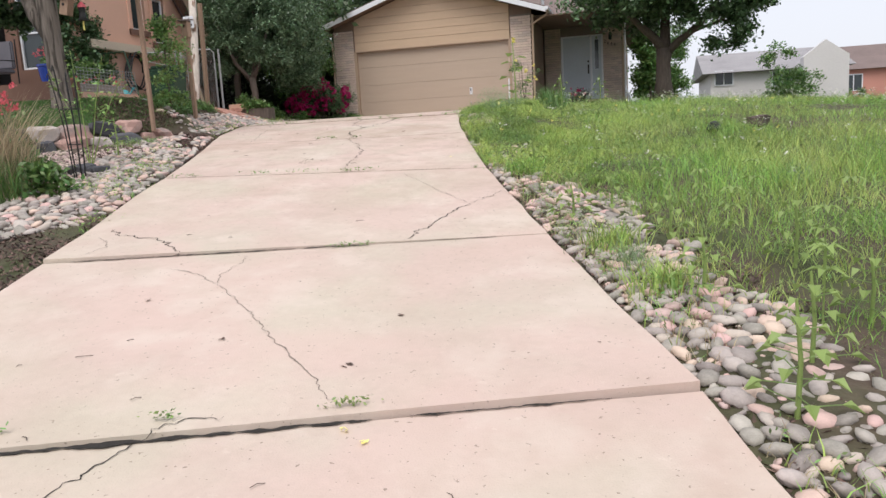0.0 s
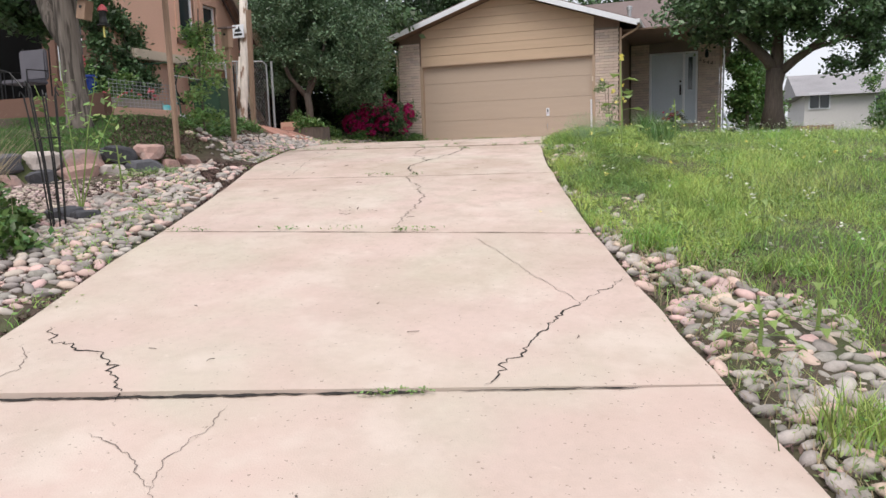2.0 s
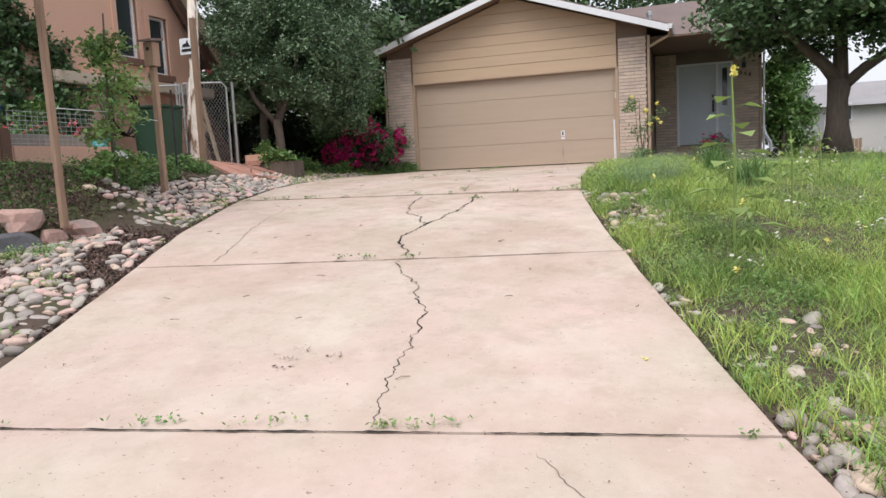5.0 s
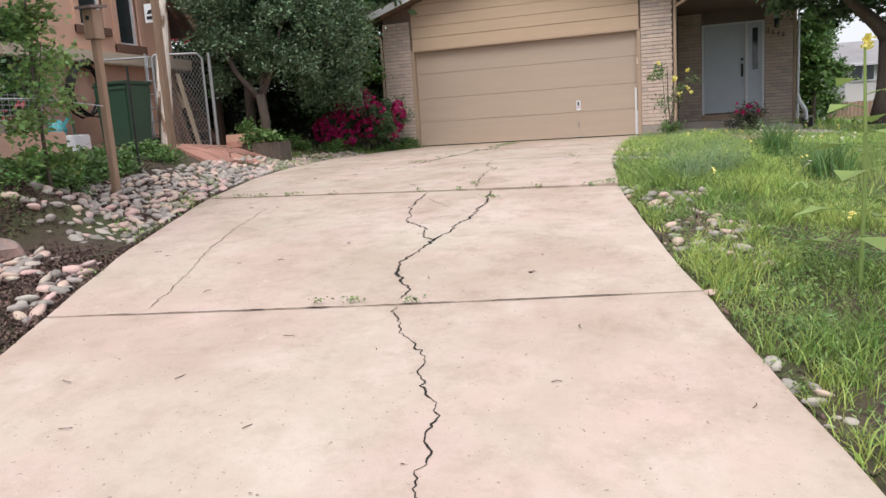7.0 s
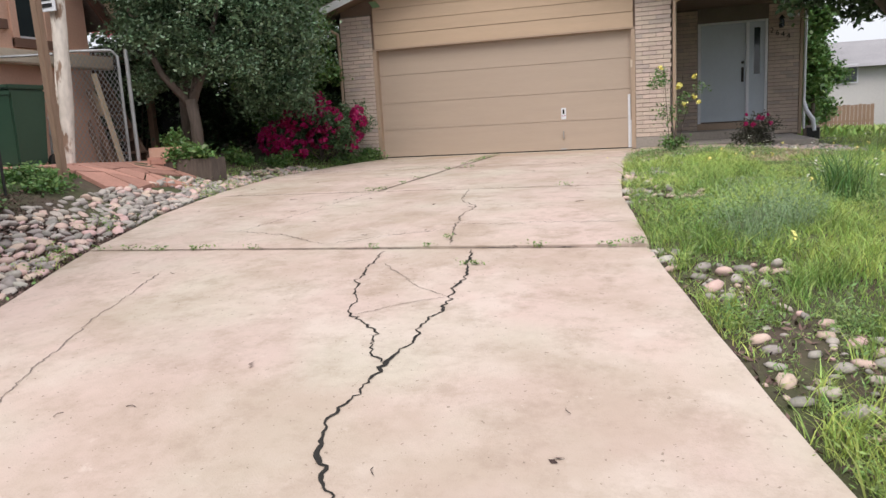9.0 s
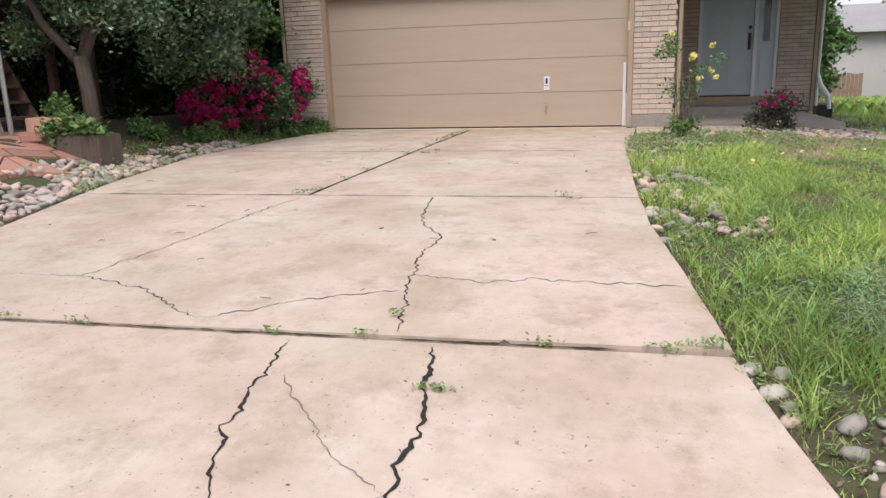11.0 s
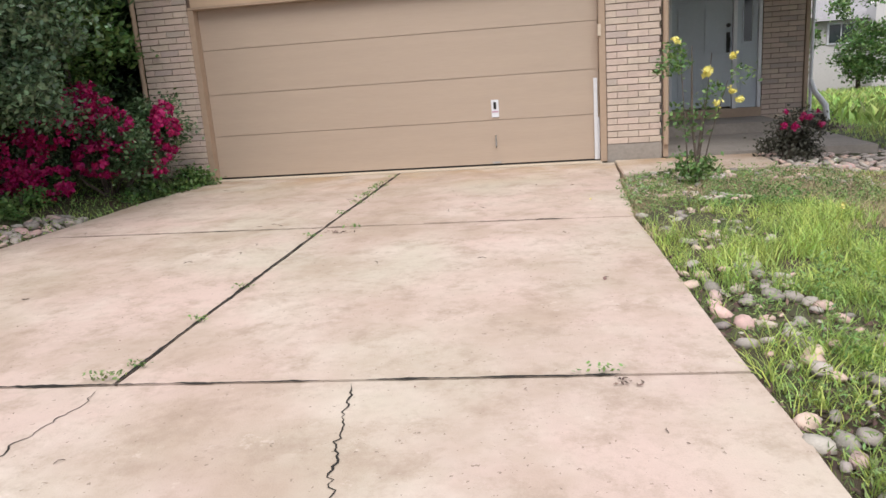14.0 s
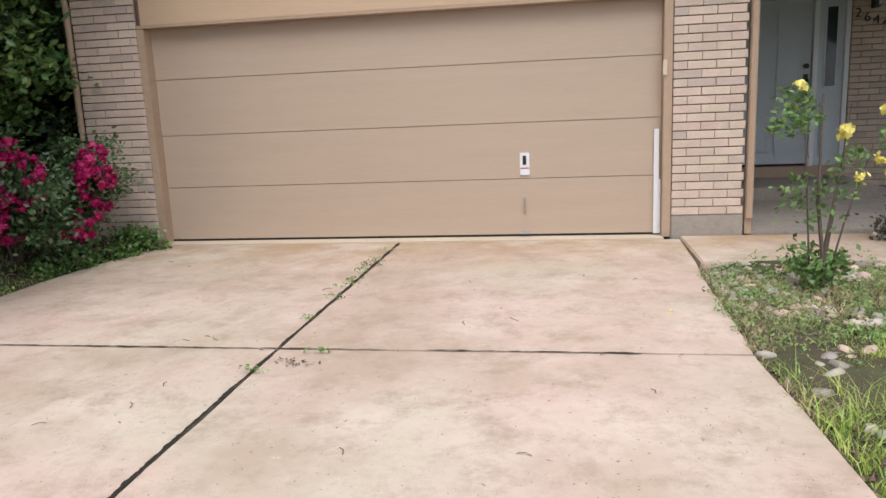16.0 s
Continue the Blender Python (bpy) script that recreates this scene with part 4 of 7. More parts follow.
for x, y, w, h in ((2.75, 33.0, 0.6, 3.0), (3.7, 40.0, 0.8, 4.4)):
    z = float(ground(x, y))
    tree("shrub_tree", (x, y, z), "rounded green shrub tree behind the entry", [([(x, y, z - 0.2), (x, y, z + h * 0.5)], [0.08, 0.04])],
         [(x, y, z + h * 0.3, w, w, h * 0.3), (x + 0.1, y, z + h * 0.65, w * 1.1, w, h * 0.3), (x - 0.2, y, z + h * 0.9, w * 0.8, w, h * 0.2)], 900, 9, 0.10, 0.12, leaf_mid, sides=6)
# smaller greenery beyond the entry and round the far houses
for k, (x, y, h, r) in enumerate([(2.45, 31.0, 4.0, 0.5), (9.9, 47, 4.2, 1.9), (19, 70, 3.5, 2.0)]):
    z = float(ground(x, y))
    tree("shrub_tree", (x, y, z), "leafy green tree on the far slope",
         [([(x, y, z - 0.2), (x, y, z + h * 0.5)], [0.1, 0.04])],
         [(x + rnd.uniform(-1, 1) * r * 0.4, y + rnd.uniform(-1, 1) * r * 0.4, z + h * q, r * s * 0.8, r * s * 0.8, h * 0.2) for q, s in ((0.25, 1.0), (0.45, 1.1), (0.65, 1.0), (0.85, 0.7))],
         800, 8, 0.12, 0.15, leaf_mid, sides=6)

# tree in the next garden's lawn
tx, ty, tz = -7.23, 11.7, 3.7
tree("tree", (tx, ty, tz), "grey-barked tree on the neighbour's lawn",
     [([(tx, ty, tz - 0.2), (tx - 0.02, ty, tz + 0.15), (tx - 0.05, ty, tz + 1.0), (tx - 0.1, ty, tz + 1.9), (tx - 0.12, ty, tz + 2.3)], [0.27, 0.18, 0.16, 0.165, 0.18]),
      ([(tx - 0.05, ty, tz + 1.1), (tx - 0.28, ty - 0.1, tz + 1.6), (tx - 0.62, ty, tz + 2.3), (tx - 1.0, ty, tz + 3.4)], [0.10, 0.11, 0.095, 0.07]),
      ([(tx - 0.1, ty, tz + 2.2), (tx + 0.15, ty, tz + 3.0), (tx + 0.5, ty, tz + 4.0)], [0.16, 0.13, 0.08])],
     [(tx - 0.6, ty + 0.0, 7.5, 1.3, 1.3, 0.6), (tx + 1.0, ty + 0.4, 7.0, 1.1, 1.0, 0.5), (tx - 1.6, ty, 6.9, 1.2, 1.2, 0.5), (tx - 1.1, ty - 0.6, 6.2, 0.8, 0.6, 0.45), (tx - 1.5, ty + 0.6, 5.9, 0.7, 0.6, 0.5), (-6.05, 11.4, 5.85, 0.62, 0.5, 0.30), (-5.35, 11.4, 5.80, 0.42, 0.4, 0.30), (-6.5, 11.9, 6.3, 0.8, 0.6, 0.4)], 2100, 12, 0.09, 0.12, leaf_dark, barkm=ridged_bark)

# dark undergrowth that closes the gap behind the pear tree, shade in its leaf colour
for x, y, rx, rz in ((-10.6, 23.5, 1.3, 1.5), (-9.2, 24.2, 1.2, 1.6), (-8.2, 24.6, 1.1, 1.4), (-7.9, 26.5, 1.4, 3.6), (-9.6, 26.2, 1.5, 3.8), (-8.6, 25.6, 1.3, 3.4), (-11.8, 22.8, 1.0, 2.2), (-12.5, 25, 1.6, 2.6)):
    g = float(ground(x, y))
    sh = thing("shrub", (x, y, g), "dense green shrub under the trees, its leaves darkened for shade", "shrub")
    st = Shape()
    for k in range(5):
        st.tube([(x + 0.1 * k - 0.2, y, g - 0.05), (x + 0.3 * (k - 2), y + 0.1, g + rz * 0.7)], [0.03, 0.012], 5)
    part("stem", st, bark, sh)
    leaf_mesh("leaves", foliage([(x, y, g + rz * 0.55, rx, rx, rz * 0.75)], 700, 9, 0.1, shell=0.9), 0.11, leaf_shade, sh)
back = thing("fence", (-10, 27.5, 3.6), "old dark wooden fence behind the shrubs", "fence")
for k in range(60):
    x = -16.0 + k * 0.152
    part("board", Shape().box(x, 27.5, 3.4, x + 0.14, 27.52, 5.3 + 0.02 * math.sin(k * 2.3)), bark, back)
part("rail", Shape().box(-16, 27.525, 3.9, -6.9, 27.57, 4.0), bark, back)
part("rail", Shape().box(-16, 27.525, 4.9, -6.9, 27.57, 5.0), bark, back)


# ---- river rock ----
def stone_mesh(name, r, material, seg=7, rings=4, squash=(1, 1, 1)):
    sh = Shape()
    vs, fs = [(0, 0, squash[2])], []
    k = r.rand(3) * 9
    for i in range(1, rings):
        t = math.pi * i / rings
        for j in range(seg):
            a = 2 * math.pi * (j + 0.5 * (i % 2)) / seg
            p = Vector((math.sin(t) * math.cos(a), math.sin(t) * math.sin(a), math.cos(t)))
            s = 1 + 0.28 * noise.noise(p * 1.1 + Vector(k))
            vs.append((p.x * s * squash[0], p.y * s * squash[1], p.z * s * squash[2]))
    vs.append((0, 0, -squash[2]))
    n = len(vs) - 1
    for j in range(seg):
        fs.append((0, 1 + j, 1 + (j + 1) % seg))
        fs.append((n, n - seg + (j + 1) % seg, n - seg + j))
    for i in range(rings - 2):
        for j in range(seg):
            a, b = 1 + i * seg + j, 1 + i * seg + (j + 1) % seg
            fs.append((a, a + seg, b + seg, b))
    me = mesh_of(name, vs, fs, material, flat=False)
    return me


STONES = [stone_mesh("stone", rnd, pebble_m, squash=(1.12, 0.60 + 0.3 * rnd.rand(), 0.42 + 0.2 * rnd.rand())) for _ in range(10)]
BASE_V, BASE_F = [], None
for me in STONES:
    v = np.empty(len(me.vertices) * 3, np.float32)
    me.vertices.foreach_get("co", v)
    BASE_V.append(v.reshape(-1, 3))
tri_f = []
for p in STONES[0].polygons:
    q = list(p.vertices)
    tri_f += [q[:3]] if len(q) == 3 else [q[:3], [q[0], q[2], q[3]]]
BASE_F = np.array(tri_f)


def stone_heap(name, pts, sizes, material, parent, label="", sink=0.2):
    """Many stones in one mesh."""
    n = len(pts)
    pick = rnd.randint(0, 10, n)
    V = np.stack(BASE_V)[pick]
    a = rnd.rand(n) * 2 * np.pi
    t1, t2 = rnd.normal(0, 0.25, n), rnd.normal(0, 0.25, n)
    x = V[:, :, 0] * np.cos(a)[:, None] - V[:, :, 1] * np.sin(a)[:, None]
    y = V[:, :, 0] * np.sin(a)[:, None] + V[:, :, 1] * np.cos(a)[:, None]
    z = V[:, :, 2] + x * t1[:, None] + y * t2[:, None]
    P = np.stack([x, y, z], -1) * sizes[:, None, None] + pts[:, None, :] + np.array([0, 0, 1.0]) * (sizes * sink)[:, None, None]
    F = BASE_F[None] + (np.arange(n) * V.shape[1])[:, None, None]
    ob = part(name, (P.reshape(-1, 3), F.reshape(-1, 3)), material, parent, label)
    ob.data.shade_smooth()
    return tagged(ob, kind="stuff")


def scatter(n, x0, x1, y0, y1, test, spacing=0.0):
    x, y = rnd.uniform(x0, x1, n), rnd.uniform(y0, y1, n)
    ok = test(x, y)
    x, y = x[ok], y[ok]
    return np.stack([x, y, ground(x, y)], 1)


def packed(pts, sizes, gap=1.15):
    """Drops the stones that would lie in another."""
    cell, keep = {}, []
    for i, (p, s) in enumerate(zip(pts, sizes)):
        c = (int(math.floor(p[0] / 0.2)), int(math.floor(p[1] / 0.2)))
        ok = True
        for dx in (-1, 0, 1):
            for dy in (-1, 0, 1):
                for j in cell.get((c[0] + dx, c[1] + dy), ()):
                    if (p[0] - pts[j][0]) ** 2 + (p[1] - pts[j][1]) ** 2 < (gap * 0.62 * (s + sizes[j])) ** 2:
                        ok = False
                        break
                if not ok:
                    break
            if not ok:
                break
        if ok:
            keep.append(i)
            cell.setdefault(c, []).append(i)
    return np.array(keep, int)


def rock_bed(name, loc, label, n, box, test, smin, smax, near_key, heap_only=False, gap=1.0):
    t = thing(name, loc, label, "rock bed")
    pts = scatter(n, *box, test)
    sizes = smin + (smax - smin) * rnd.rand(len(pts)) ** 2.2
    order = np.argsort(-sizes)
    pts, sizes = pts[order], sizes[order]
    k = packed(pts, sizes, gap)
    pts, sizes = pts[k], sizes[k]
    d = near_key(pts)
    o = np.argsort(d)
    m = 0 if heap_only else min(290, len(o))
    rt = root_of(t)
    for i in o[:m]:
        ob = new("stone", STONES[rnd.randint(0, 10)])
        ob.location = Vector(pts[i]) - rt + Vector((0, 0, sizes[i] * 0.2))
        ob.rotation_euler = (rnd.normal(0, 0.2), rnd.normal(0, 0.2), rnd.rand() * 6.28)
        ob.scale = (sizes[i],) * 3
        ob.parent = t
    if len(o) > m:
        stone_heap("loose_stone", pts[o[m:]], sizes[o[m:]], rock_m, t)
    return t


def noise_field(x, y):
    return np.sin(x * 2.3 + 1.1 * np.sin(y * 1.7)) * np.sin(y * 2.1 + 1.3 * np.sin(x * 1.9 + 2)) + 0.4 * np.sin(x * 7 + y * 3) * np.sin(y * 6 - x * 2)


def rocky(x, y):
    """Where cobbles lie bare between the weeds of the upper right bank."""
    d = x - right_x(y)
    n = noise_field(x * 2.1, y * 2.1)
    a = (y > 9.3) & (y < 10.7) & (d > 0.18) & (d < 0.72) & (n < 0.45)
    b = (y > 12.3) & (y < 14.4) & (d > 0.12) & (d < 0.62 + 0.15 * np.sin(y * 4)) & (n < 0.5)
    c = (y > 16.4) & (y < 18.9) & (d > 0.06) & (d < 0.62 + 0.1 * np.sin(y * 5)) & (n < 0.6)
    e = (d > 0.0) & (d < 0.17) & (np.sin(y * 3.1) + np.sin(y * 7) > 0.3)
    f = (y > 18.9) & (y < 20.6) & (d > 0.1) & (d < 0.75) & (n < 0.0)
    return (a | b | c | e | f) & (d > 0.02)


def cobble_r(x, y):
    d = x - right_x(y)
    w = np.interp(y, [0, 4.4, 6.2, 7.0, 8.7, 9.5, 9.9], [1.35, 0.95, 0.8, 0.98, 0.88, 0.5, 0.1])
    return (d > 0.05) & (d < w + 0.1 * np.sin(y * 5))


rock_bed("cobble_bed", (2.2, 6, 2.0), "strip of smooth grey and pink river cobbles beside the driveway", 40000, (0.2, 5.2, 1.0, 9.9), lambda x, y: cobble_r(x, y) & ((noise_field(x * 1.3, y * 1.3) < 0.55) | (y < 5.5)), 0.022, 0.072,
         lambda p: np.hypot(p[:, 0] - 2.0, p[:, 1] - 5.6))
rock_bed("cobble_bed", (-0.3, 14, 3.2), "scattered river cobbles among weeds by the driveway", 7000, (-1.7, 2.4, 9.9, 20.6),
         rocky, 0.018, 0.062, lambda p: np.abs(p[:, 1] - 15.5))
rock_bed("cobble_bed", (-1.0, 22, 3.6), "small river cobbles beside the front walk", 5000, (-1.55, 1.9, 20.6, 24.5),
         lambda x, y: ((y < 22.5) & (y > 20.9) & (x < 0.6) & ((noise_field(x, y) > -0.1) | (y > 22.0))) | ((x > 0.1) & (y > 22.4) & (y < 24.6 - 0.3 * x)), 0.022, 0.065, lambda p: np.hypot(p[:, 0] + 1, p[:, 1] - 21.5))


def cobble_l(x, y):
    d = left_x(y) - x
    inner = np.interp(y, [5.9, 6.6, 7.2, 12], [0.9, 0.25, 0.06, 0.12])
    w = np.interp(y, [5.5, 7, 9, 10.5, 12, 14, 16, 18, 19.5, 22], [1.6, 1.9, 1.3, 1.3, 1.2, 1.0, 0.85, 0.8, 0.6, 0.4])
    return (d > inner) & (d < w) & ((x > wall_x(y) + 0.15) | (y > 12.2)) & ((noise_field(x * 1.2, y * 1.2) < 0.7) | (y < 8.3) | ((y > 13.2) & (y < 17))) & ((noise_field(x * 1.7, y * 1.7) < 0.55) | (y < 10) | (y > 13.5))


rock_bed("cobble_bed", (-4.0, 9, 2.9), "mixed river cobbles and mulch between the driveway and the garden wall", 90000, (-8.2, -2.2, 5.6, 21.5), cobble_l, 0.022, 0.072,
         lambda p: np.hypot(p[:, 0] + 3.5, p[:, 1] - 7.6))
gb = thing("gravel_bed", (-5, 9.5, 2.9), "bed of small pink and grey gravel below the rock wall", "gravel")
gp = scatter(9000, -7.2, -3.6, 7.6, 11.9, lambda x, y: (left_x(y) - x > 0.9) & (x > wall_x(y) + 0.1))
stone_heap("gravel", gp, 0.014 + 0.028 * rnd.rand(len(gp)) ** 2, gravel_m, gb)
gp = scatter(36000, -9.0, -1.0, 1.5, 16, lambda x, y: (left_x(y) - x > 0.02) & (left_x(y) - x < np.interp(y, [7, 12, 13], [1.9, 1.7, 1.2])) & ((y < 7.2) | (y > 10.5)))
g2 = scatter(26000, -4.6, 1.5, 1.5, 7.4, lambda x, y: (left_x(y) - x > 0.0) & (left_x(y) - x < 2.2))
g3 = scatter(90000, -8.4, -3.5, 9.5, 15.5, lambda x, y: (left_x(y) - x > 0.0) & (left_x(y) - x < np.interp(y, [9.5, 12.5, 14], [1.7, 2.4, 1.25])))
g4 = scatter(60000, -1.8, 5.2, 1.0, 22.5, lambda x, y: (x - right_x(y) > 0.0) & (x - right_x(y) < 1.1) & (rocky(x, y) | (x - right_x(y) < 0.25) | (y < 9.5) | (y > 20)))
gp = np.concatenate([gp, g2, g3, g4])
v, f = leaves(gp + np.array([0, 0, 0.014]), 0.05, aspect=0.35, up=0.7)
tagged(part("mulch_chip", (v, f), mulch_m, thing("mulch", (-2.6, 5, 2.2), "dark shredded bark mulch along the driveway", "mulch", kind="stuff")), kind="stuff")

# ---- boulders of the low garden wall ----
rw = thing("rock_wall", (-5.9, 10.5, 3.0), "low dry-laid wall of pink and dark grey boulders", "garden wall")
boulder_pink = mat("pink_granite", (0.44, 0.28, 0.24), 0.85, (3, 0.15), (30, 0.15), 0.7, 25, per_object=0.25, col2=(0.30, 0.24, 0.22), c2scale=3)
boulder_dark = mat("dark_basalt", (0.085, 0.085, 0.095), 0.8, (3, 0.15), (30, 0.15), 0.7, 25, per_object=0.3)
boulder_pale = mat("pale_granite", (0.42, 0.37, 0.34), 0.85, (3, 0.15), (30, 0.15), 0.7, 25, per_object=0.2)


def boulder(parent, x, y, z, sx, sy, sz, m, name="boulder", label="", turn=1.19):
    bm = bmesh.new()
    bmesh.ops.create_icosphere(bm, subdivisions=2, radius=1)
    k = Vector((x * 3, y * 3, z * 7))
    for q in bm.verts:
        c = q.co.copy()
        c = Vector([math.copysign(abs(a) ** 0.6, a) for a in c])
        c *= 0.84 + 0.42 * noise.noise(c * 0.8 + k) + 0.10 * noise.noise(c * 3 + k)
        q.co = (c.x * sx, c.y * sy, c.z * sz)
    me = bpy.data.meshes.new(name)
    bm.to_mesh(me)
    bm.free()
    me.materials.append(m)
    ob = new(name, me)
    ob.parent = parent
    ob.location = Vector((x, y, z)) - root_of(parent)
    ob.rotation_euler = (rnd.uniform(-0.1, 0.1), rnd.uniform(-0.15, 0.15), rnd.uniform(-0.2, 0.2) + turn)
    return tagged(ob, label)


kinds = [boulder_pink, boulder_pink, boulder_dark, boulder_pale, boulder_pink, boulder_dark, boulder_pink, boulder_pale, boulder_dark]
for course, start, up in ((0, 12.0, 0.05), (1, 11.55, 0.26)):
    yy, i = start, course * 4
    while yy > 5.8:
        s = (0.13 if yy > 11.5 else 0.2) + 0.10 * rnd.rand()
        yc = yy - s * 0.85
        x = float(wall_x(yc)) - 0.05 - 0.1 * course
        g = float(ground(float(wall_x(yc)) + 0.3, yc))
        boulder(rw, x, yc, g + up, s, 0.17, 0.13 if yy > 11.5 else 0.145, kinds[i % 9])
        yy -= s * 1.56
        i += 1
for x, y, s, m in ((-4.35, 8.6, 0.20, boulder_dark), (-4.55, 8.35, 0.16, boulder_pink), (-4.15, 8.65, 0.14, boulder_dark), (-3.75, 8.7, 0.12, boulder_pale), (-5.1, 8.4, 0.2, boulder_dark)):
    b = boulder(None, x, y, float(ground(x, y)) + 0.03, s, s * 0.7, s * 0.5, m, "garden_boulder")
    tagged(b, "rounded boulder lying in the gravel bed", "boulder", "boulders in the gravel")

# ---- meadow on the right ----
meadow = thing("meadow_grass", (4, 14, 3.0), "unmown green meadow grass and weeds", "grass", kind="stuff")


def meadow_ok(x, y):
    d = x - right_x(y)
    near_rock = np.interp(y, [0, 4.4, 6.2, 7.0, 8.5, 9.1, 9.6], [1.0, 0.8, 0.75, 0.9, 0.7, 0.2, 0.02])
    free = ~((x < 1.7) & (y > 22.3) & (y < 27.5)) & ~((x < 1.55) & (y > 22.3))
    return (d > near_rock) & free & (rnd.rand(len(x)) < np.where(y > 20, 0.9, 1.0))


def noise_at(p, f, k):
    return np.array([noise.noise((a * f, b * f, k)) for a, b in p[:, :2]])


def bare(x, y, share):
    return ~rocky(x, y) | (rnd.rand(len(x)) < share)


p = scatter(110000, -1.8, 10, 2.5, 17, lambda x, y: meadow_ok(x, y) & bare(x, y, 0.30) & (rnd.rand(len(x)) < np.where(y > 12, 0.7, 1.0)))
d = p[:, 0] - right_x(p[:, 1])
tall = (0.08 + np.where(p[:, 1] < 9.5, 0.19, 0.13) * smooth(0.9, 2.4, d)) * (1.0 + 0.9 * noise_at(p, 0.7, 1) + 0.8 * noise_at(p, 2.4, 5)).clip(0.35, 1.9)
tall *= np.where(p[:, 1] > 12, 0.62, 1.0)
blade_mesh("grass_blades", p, tall, 0.0055, grass_m, 0.75, meadow)
p = scatter(60000, -1.8, 13, 16, 31, lambda x, y: meadow_ok(x, y) & ~rocky(x, y))
tall = (0.05 + 0.15 * smooth(2.0, 6, p[:, 0] - right_x(p[:, 1]))) * (0.8 + 0.9 * noise_at(p, 1.3, 2)).clip(0.4, 1.6)
blade_mesh("grass_blades", p, tall, 0.011, grass_m, 0.7, meadow)
p = scatter(40000, 2.0, 40, 29, 72, lambda x, y: x > 1.7)
blade_mesh("far_grass", p, 0.30, 0.09, grass_m, 0.7, meadow)
# short dense turf beyond the weedy edge
p = scatter(300000, -1.8, 5.0, 9.6, 24, lambda x, y: meadow_ok(x, y) & (x - right_x(y) < 4.2) & bare(x, y, 0.10) & (rnd.rand(len(x)) < np.where(x - right_x(y) < 1.0, 0.5, 1.0)) & ((y < 19.8) | (np.sin(x * 3 + 1) + np.sin(y * 2.7) < -0.1) | (x > 0.4)))
blade_mesh("turf_blade", p, 0.055 * (1 + 1.0 * noise_at(p, 2.5, 7)).clip(0.4, 2), 0.0055, turf_m, 0.9, meadow)
# seeding tops
p = scatter(2000, 0.5, 11, 4, 26, lambda x, y: meadow_ok(x, y) & (x - right_x(y) > 1.6))
blade_mesh("grass_stems", p, 0.30, 0.005, sage_m, 0.5, meadow)


def leafy(n, box, test, h, r, per, size, m, aspect=0.4, squash=0.6):
    """Low weeds: domes of small leaves round each root."""
    q = scatter(n, *box, test)
    grow = (h * (0.5 + rnd.rand(len(q))))[:, None]
    e = rnd.normal(size=(len(q), per, 3))
    e /= np.linalg.norm(e, axis=2)[:, :, None]
    e *= rnd.rand(len(q), per, 1) ** 0.4
    c = np.stack([e[..., 0] * r, e[..., 1] * r, np.abs(e[..., 2]) * grow * (1 - squash * (e[..., 0] ** 2 + e[..., 1] ** 2))], -1) + q[:, None, :] + np.array([0, 0, 0.01])
    leaf_mesh("weed_leaves", c.reshape(-1, 3), size, m, weeds, kind="stuff", up=0.5, aspect=aspect)


# leafy weeds, densest in the strip along the driveway
weeds = thing("weeds", (0, 14, 3.2), "low broad-leaved green weeds along the driveway", "weeds", kind="stuff")


def strip(x, y):
    d = x - right_x(y)
    return meadow_ok(x, y) & (d > 0.09) & (d < 1.0 + 0.4 * np.sin(y * 1.7)) & (y < 19.0) & bare(x, y, 0.10)


leafy(3400, (-1.8, 3.5, 8.6, 19.2), lambda x, y: strip(x, y) & (noise_field(x * 1.5, y * 1.5) > 0.05), 0.17, 0.10, 50, 0.034, leaf_weed, 0.26)
leafy(2600, (-1.8, 3.5, 8.6, 19.2), strip, 0.12, 0.08, 34, 0.036, leaf_lite, 0.22)
leafy(5000, (-1.8, 9, 2.8, 24), lambda x, y: meadow_ok(x, y) & ~rocky(x, y) & (noise_field(x * 0.9 + 2, y * 0.9) > 0.1), 0.12, 0.12, 26, 0.034, leaf_lite, 0.24)
leafy(3200, (-0.5, 9, 3, 22), lambda x, y: meadow_ok(x, y) & (x - right_x(y) > 1.2) & (noise_field(x * 0.8, y * 0.8 + 3) > 0.2), 0.24, 0.13, 36, 0.040, leaf_lite, 0.22)
leafy(2600, (-1.8, 1.8, 9.2, 20.6), rocky, 0.09, 0.08, 26, 0.026, leaf_lite, 0.3)
# coarse tufts of grass between the weeds
p = scatter(9000, -1.8, 3.5, 8.6, 20.5, lambda x, y: meadow_ok(x, y) & (x - right_x(y) > 0.03) & (x - right_x(y) < 1.5) & bare(x, y, 0.45) & (noise_field(x * 1.5 + 1, y * 1.5) > -0.3))
p = (p[:, None, :] + np.concatenate([rnd.normal(size=(len(p), 14, 2)) * 0.025, np.zeros((len(p), 14, 1))], 2)).reshape(-1, 3)
p = p[p[:, 0] > right_x(p[:, 1]) + 0.02]
blade_mesh("grass_tufts", p, 0.14 * (1 + 0.8 * noise_at(p, 1.8, 3)).clip(0.4, 1.8), 0.006, turf_m, 0.8, weeds)
leafy(500, (-1.8, 0.5, 20.6, 22.5), lambda x, y: x > right_x(y), 0.10, 0.10, 30, 0.028, leaf_weed)
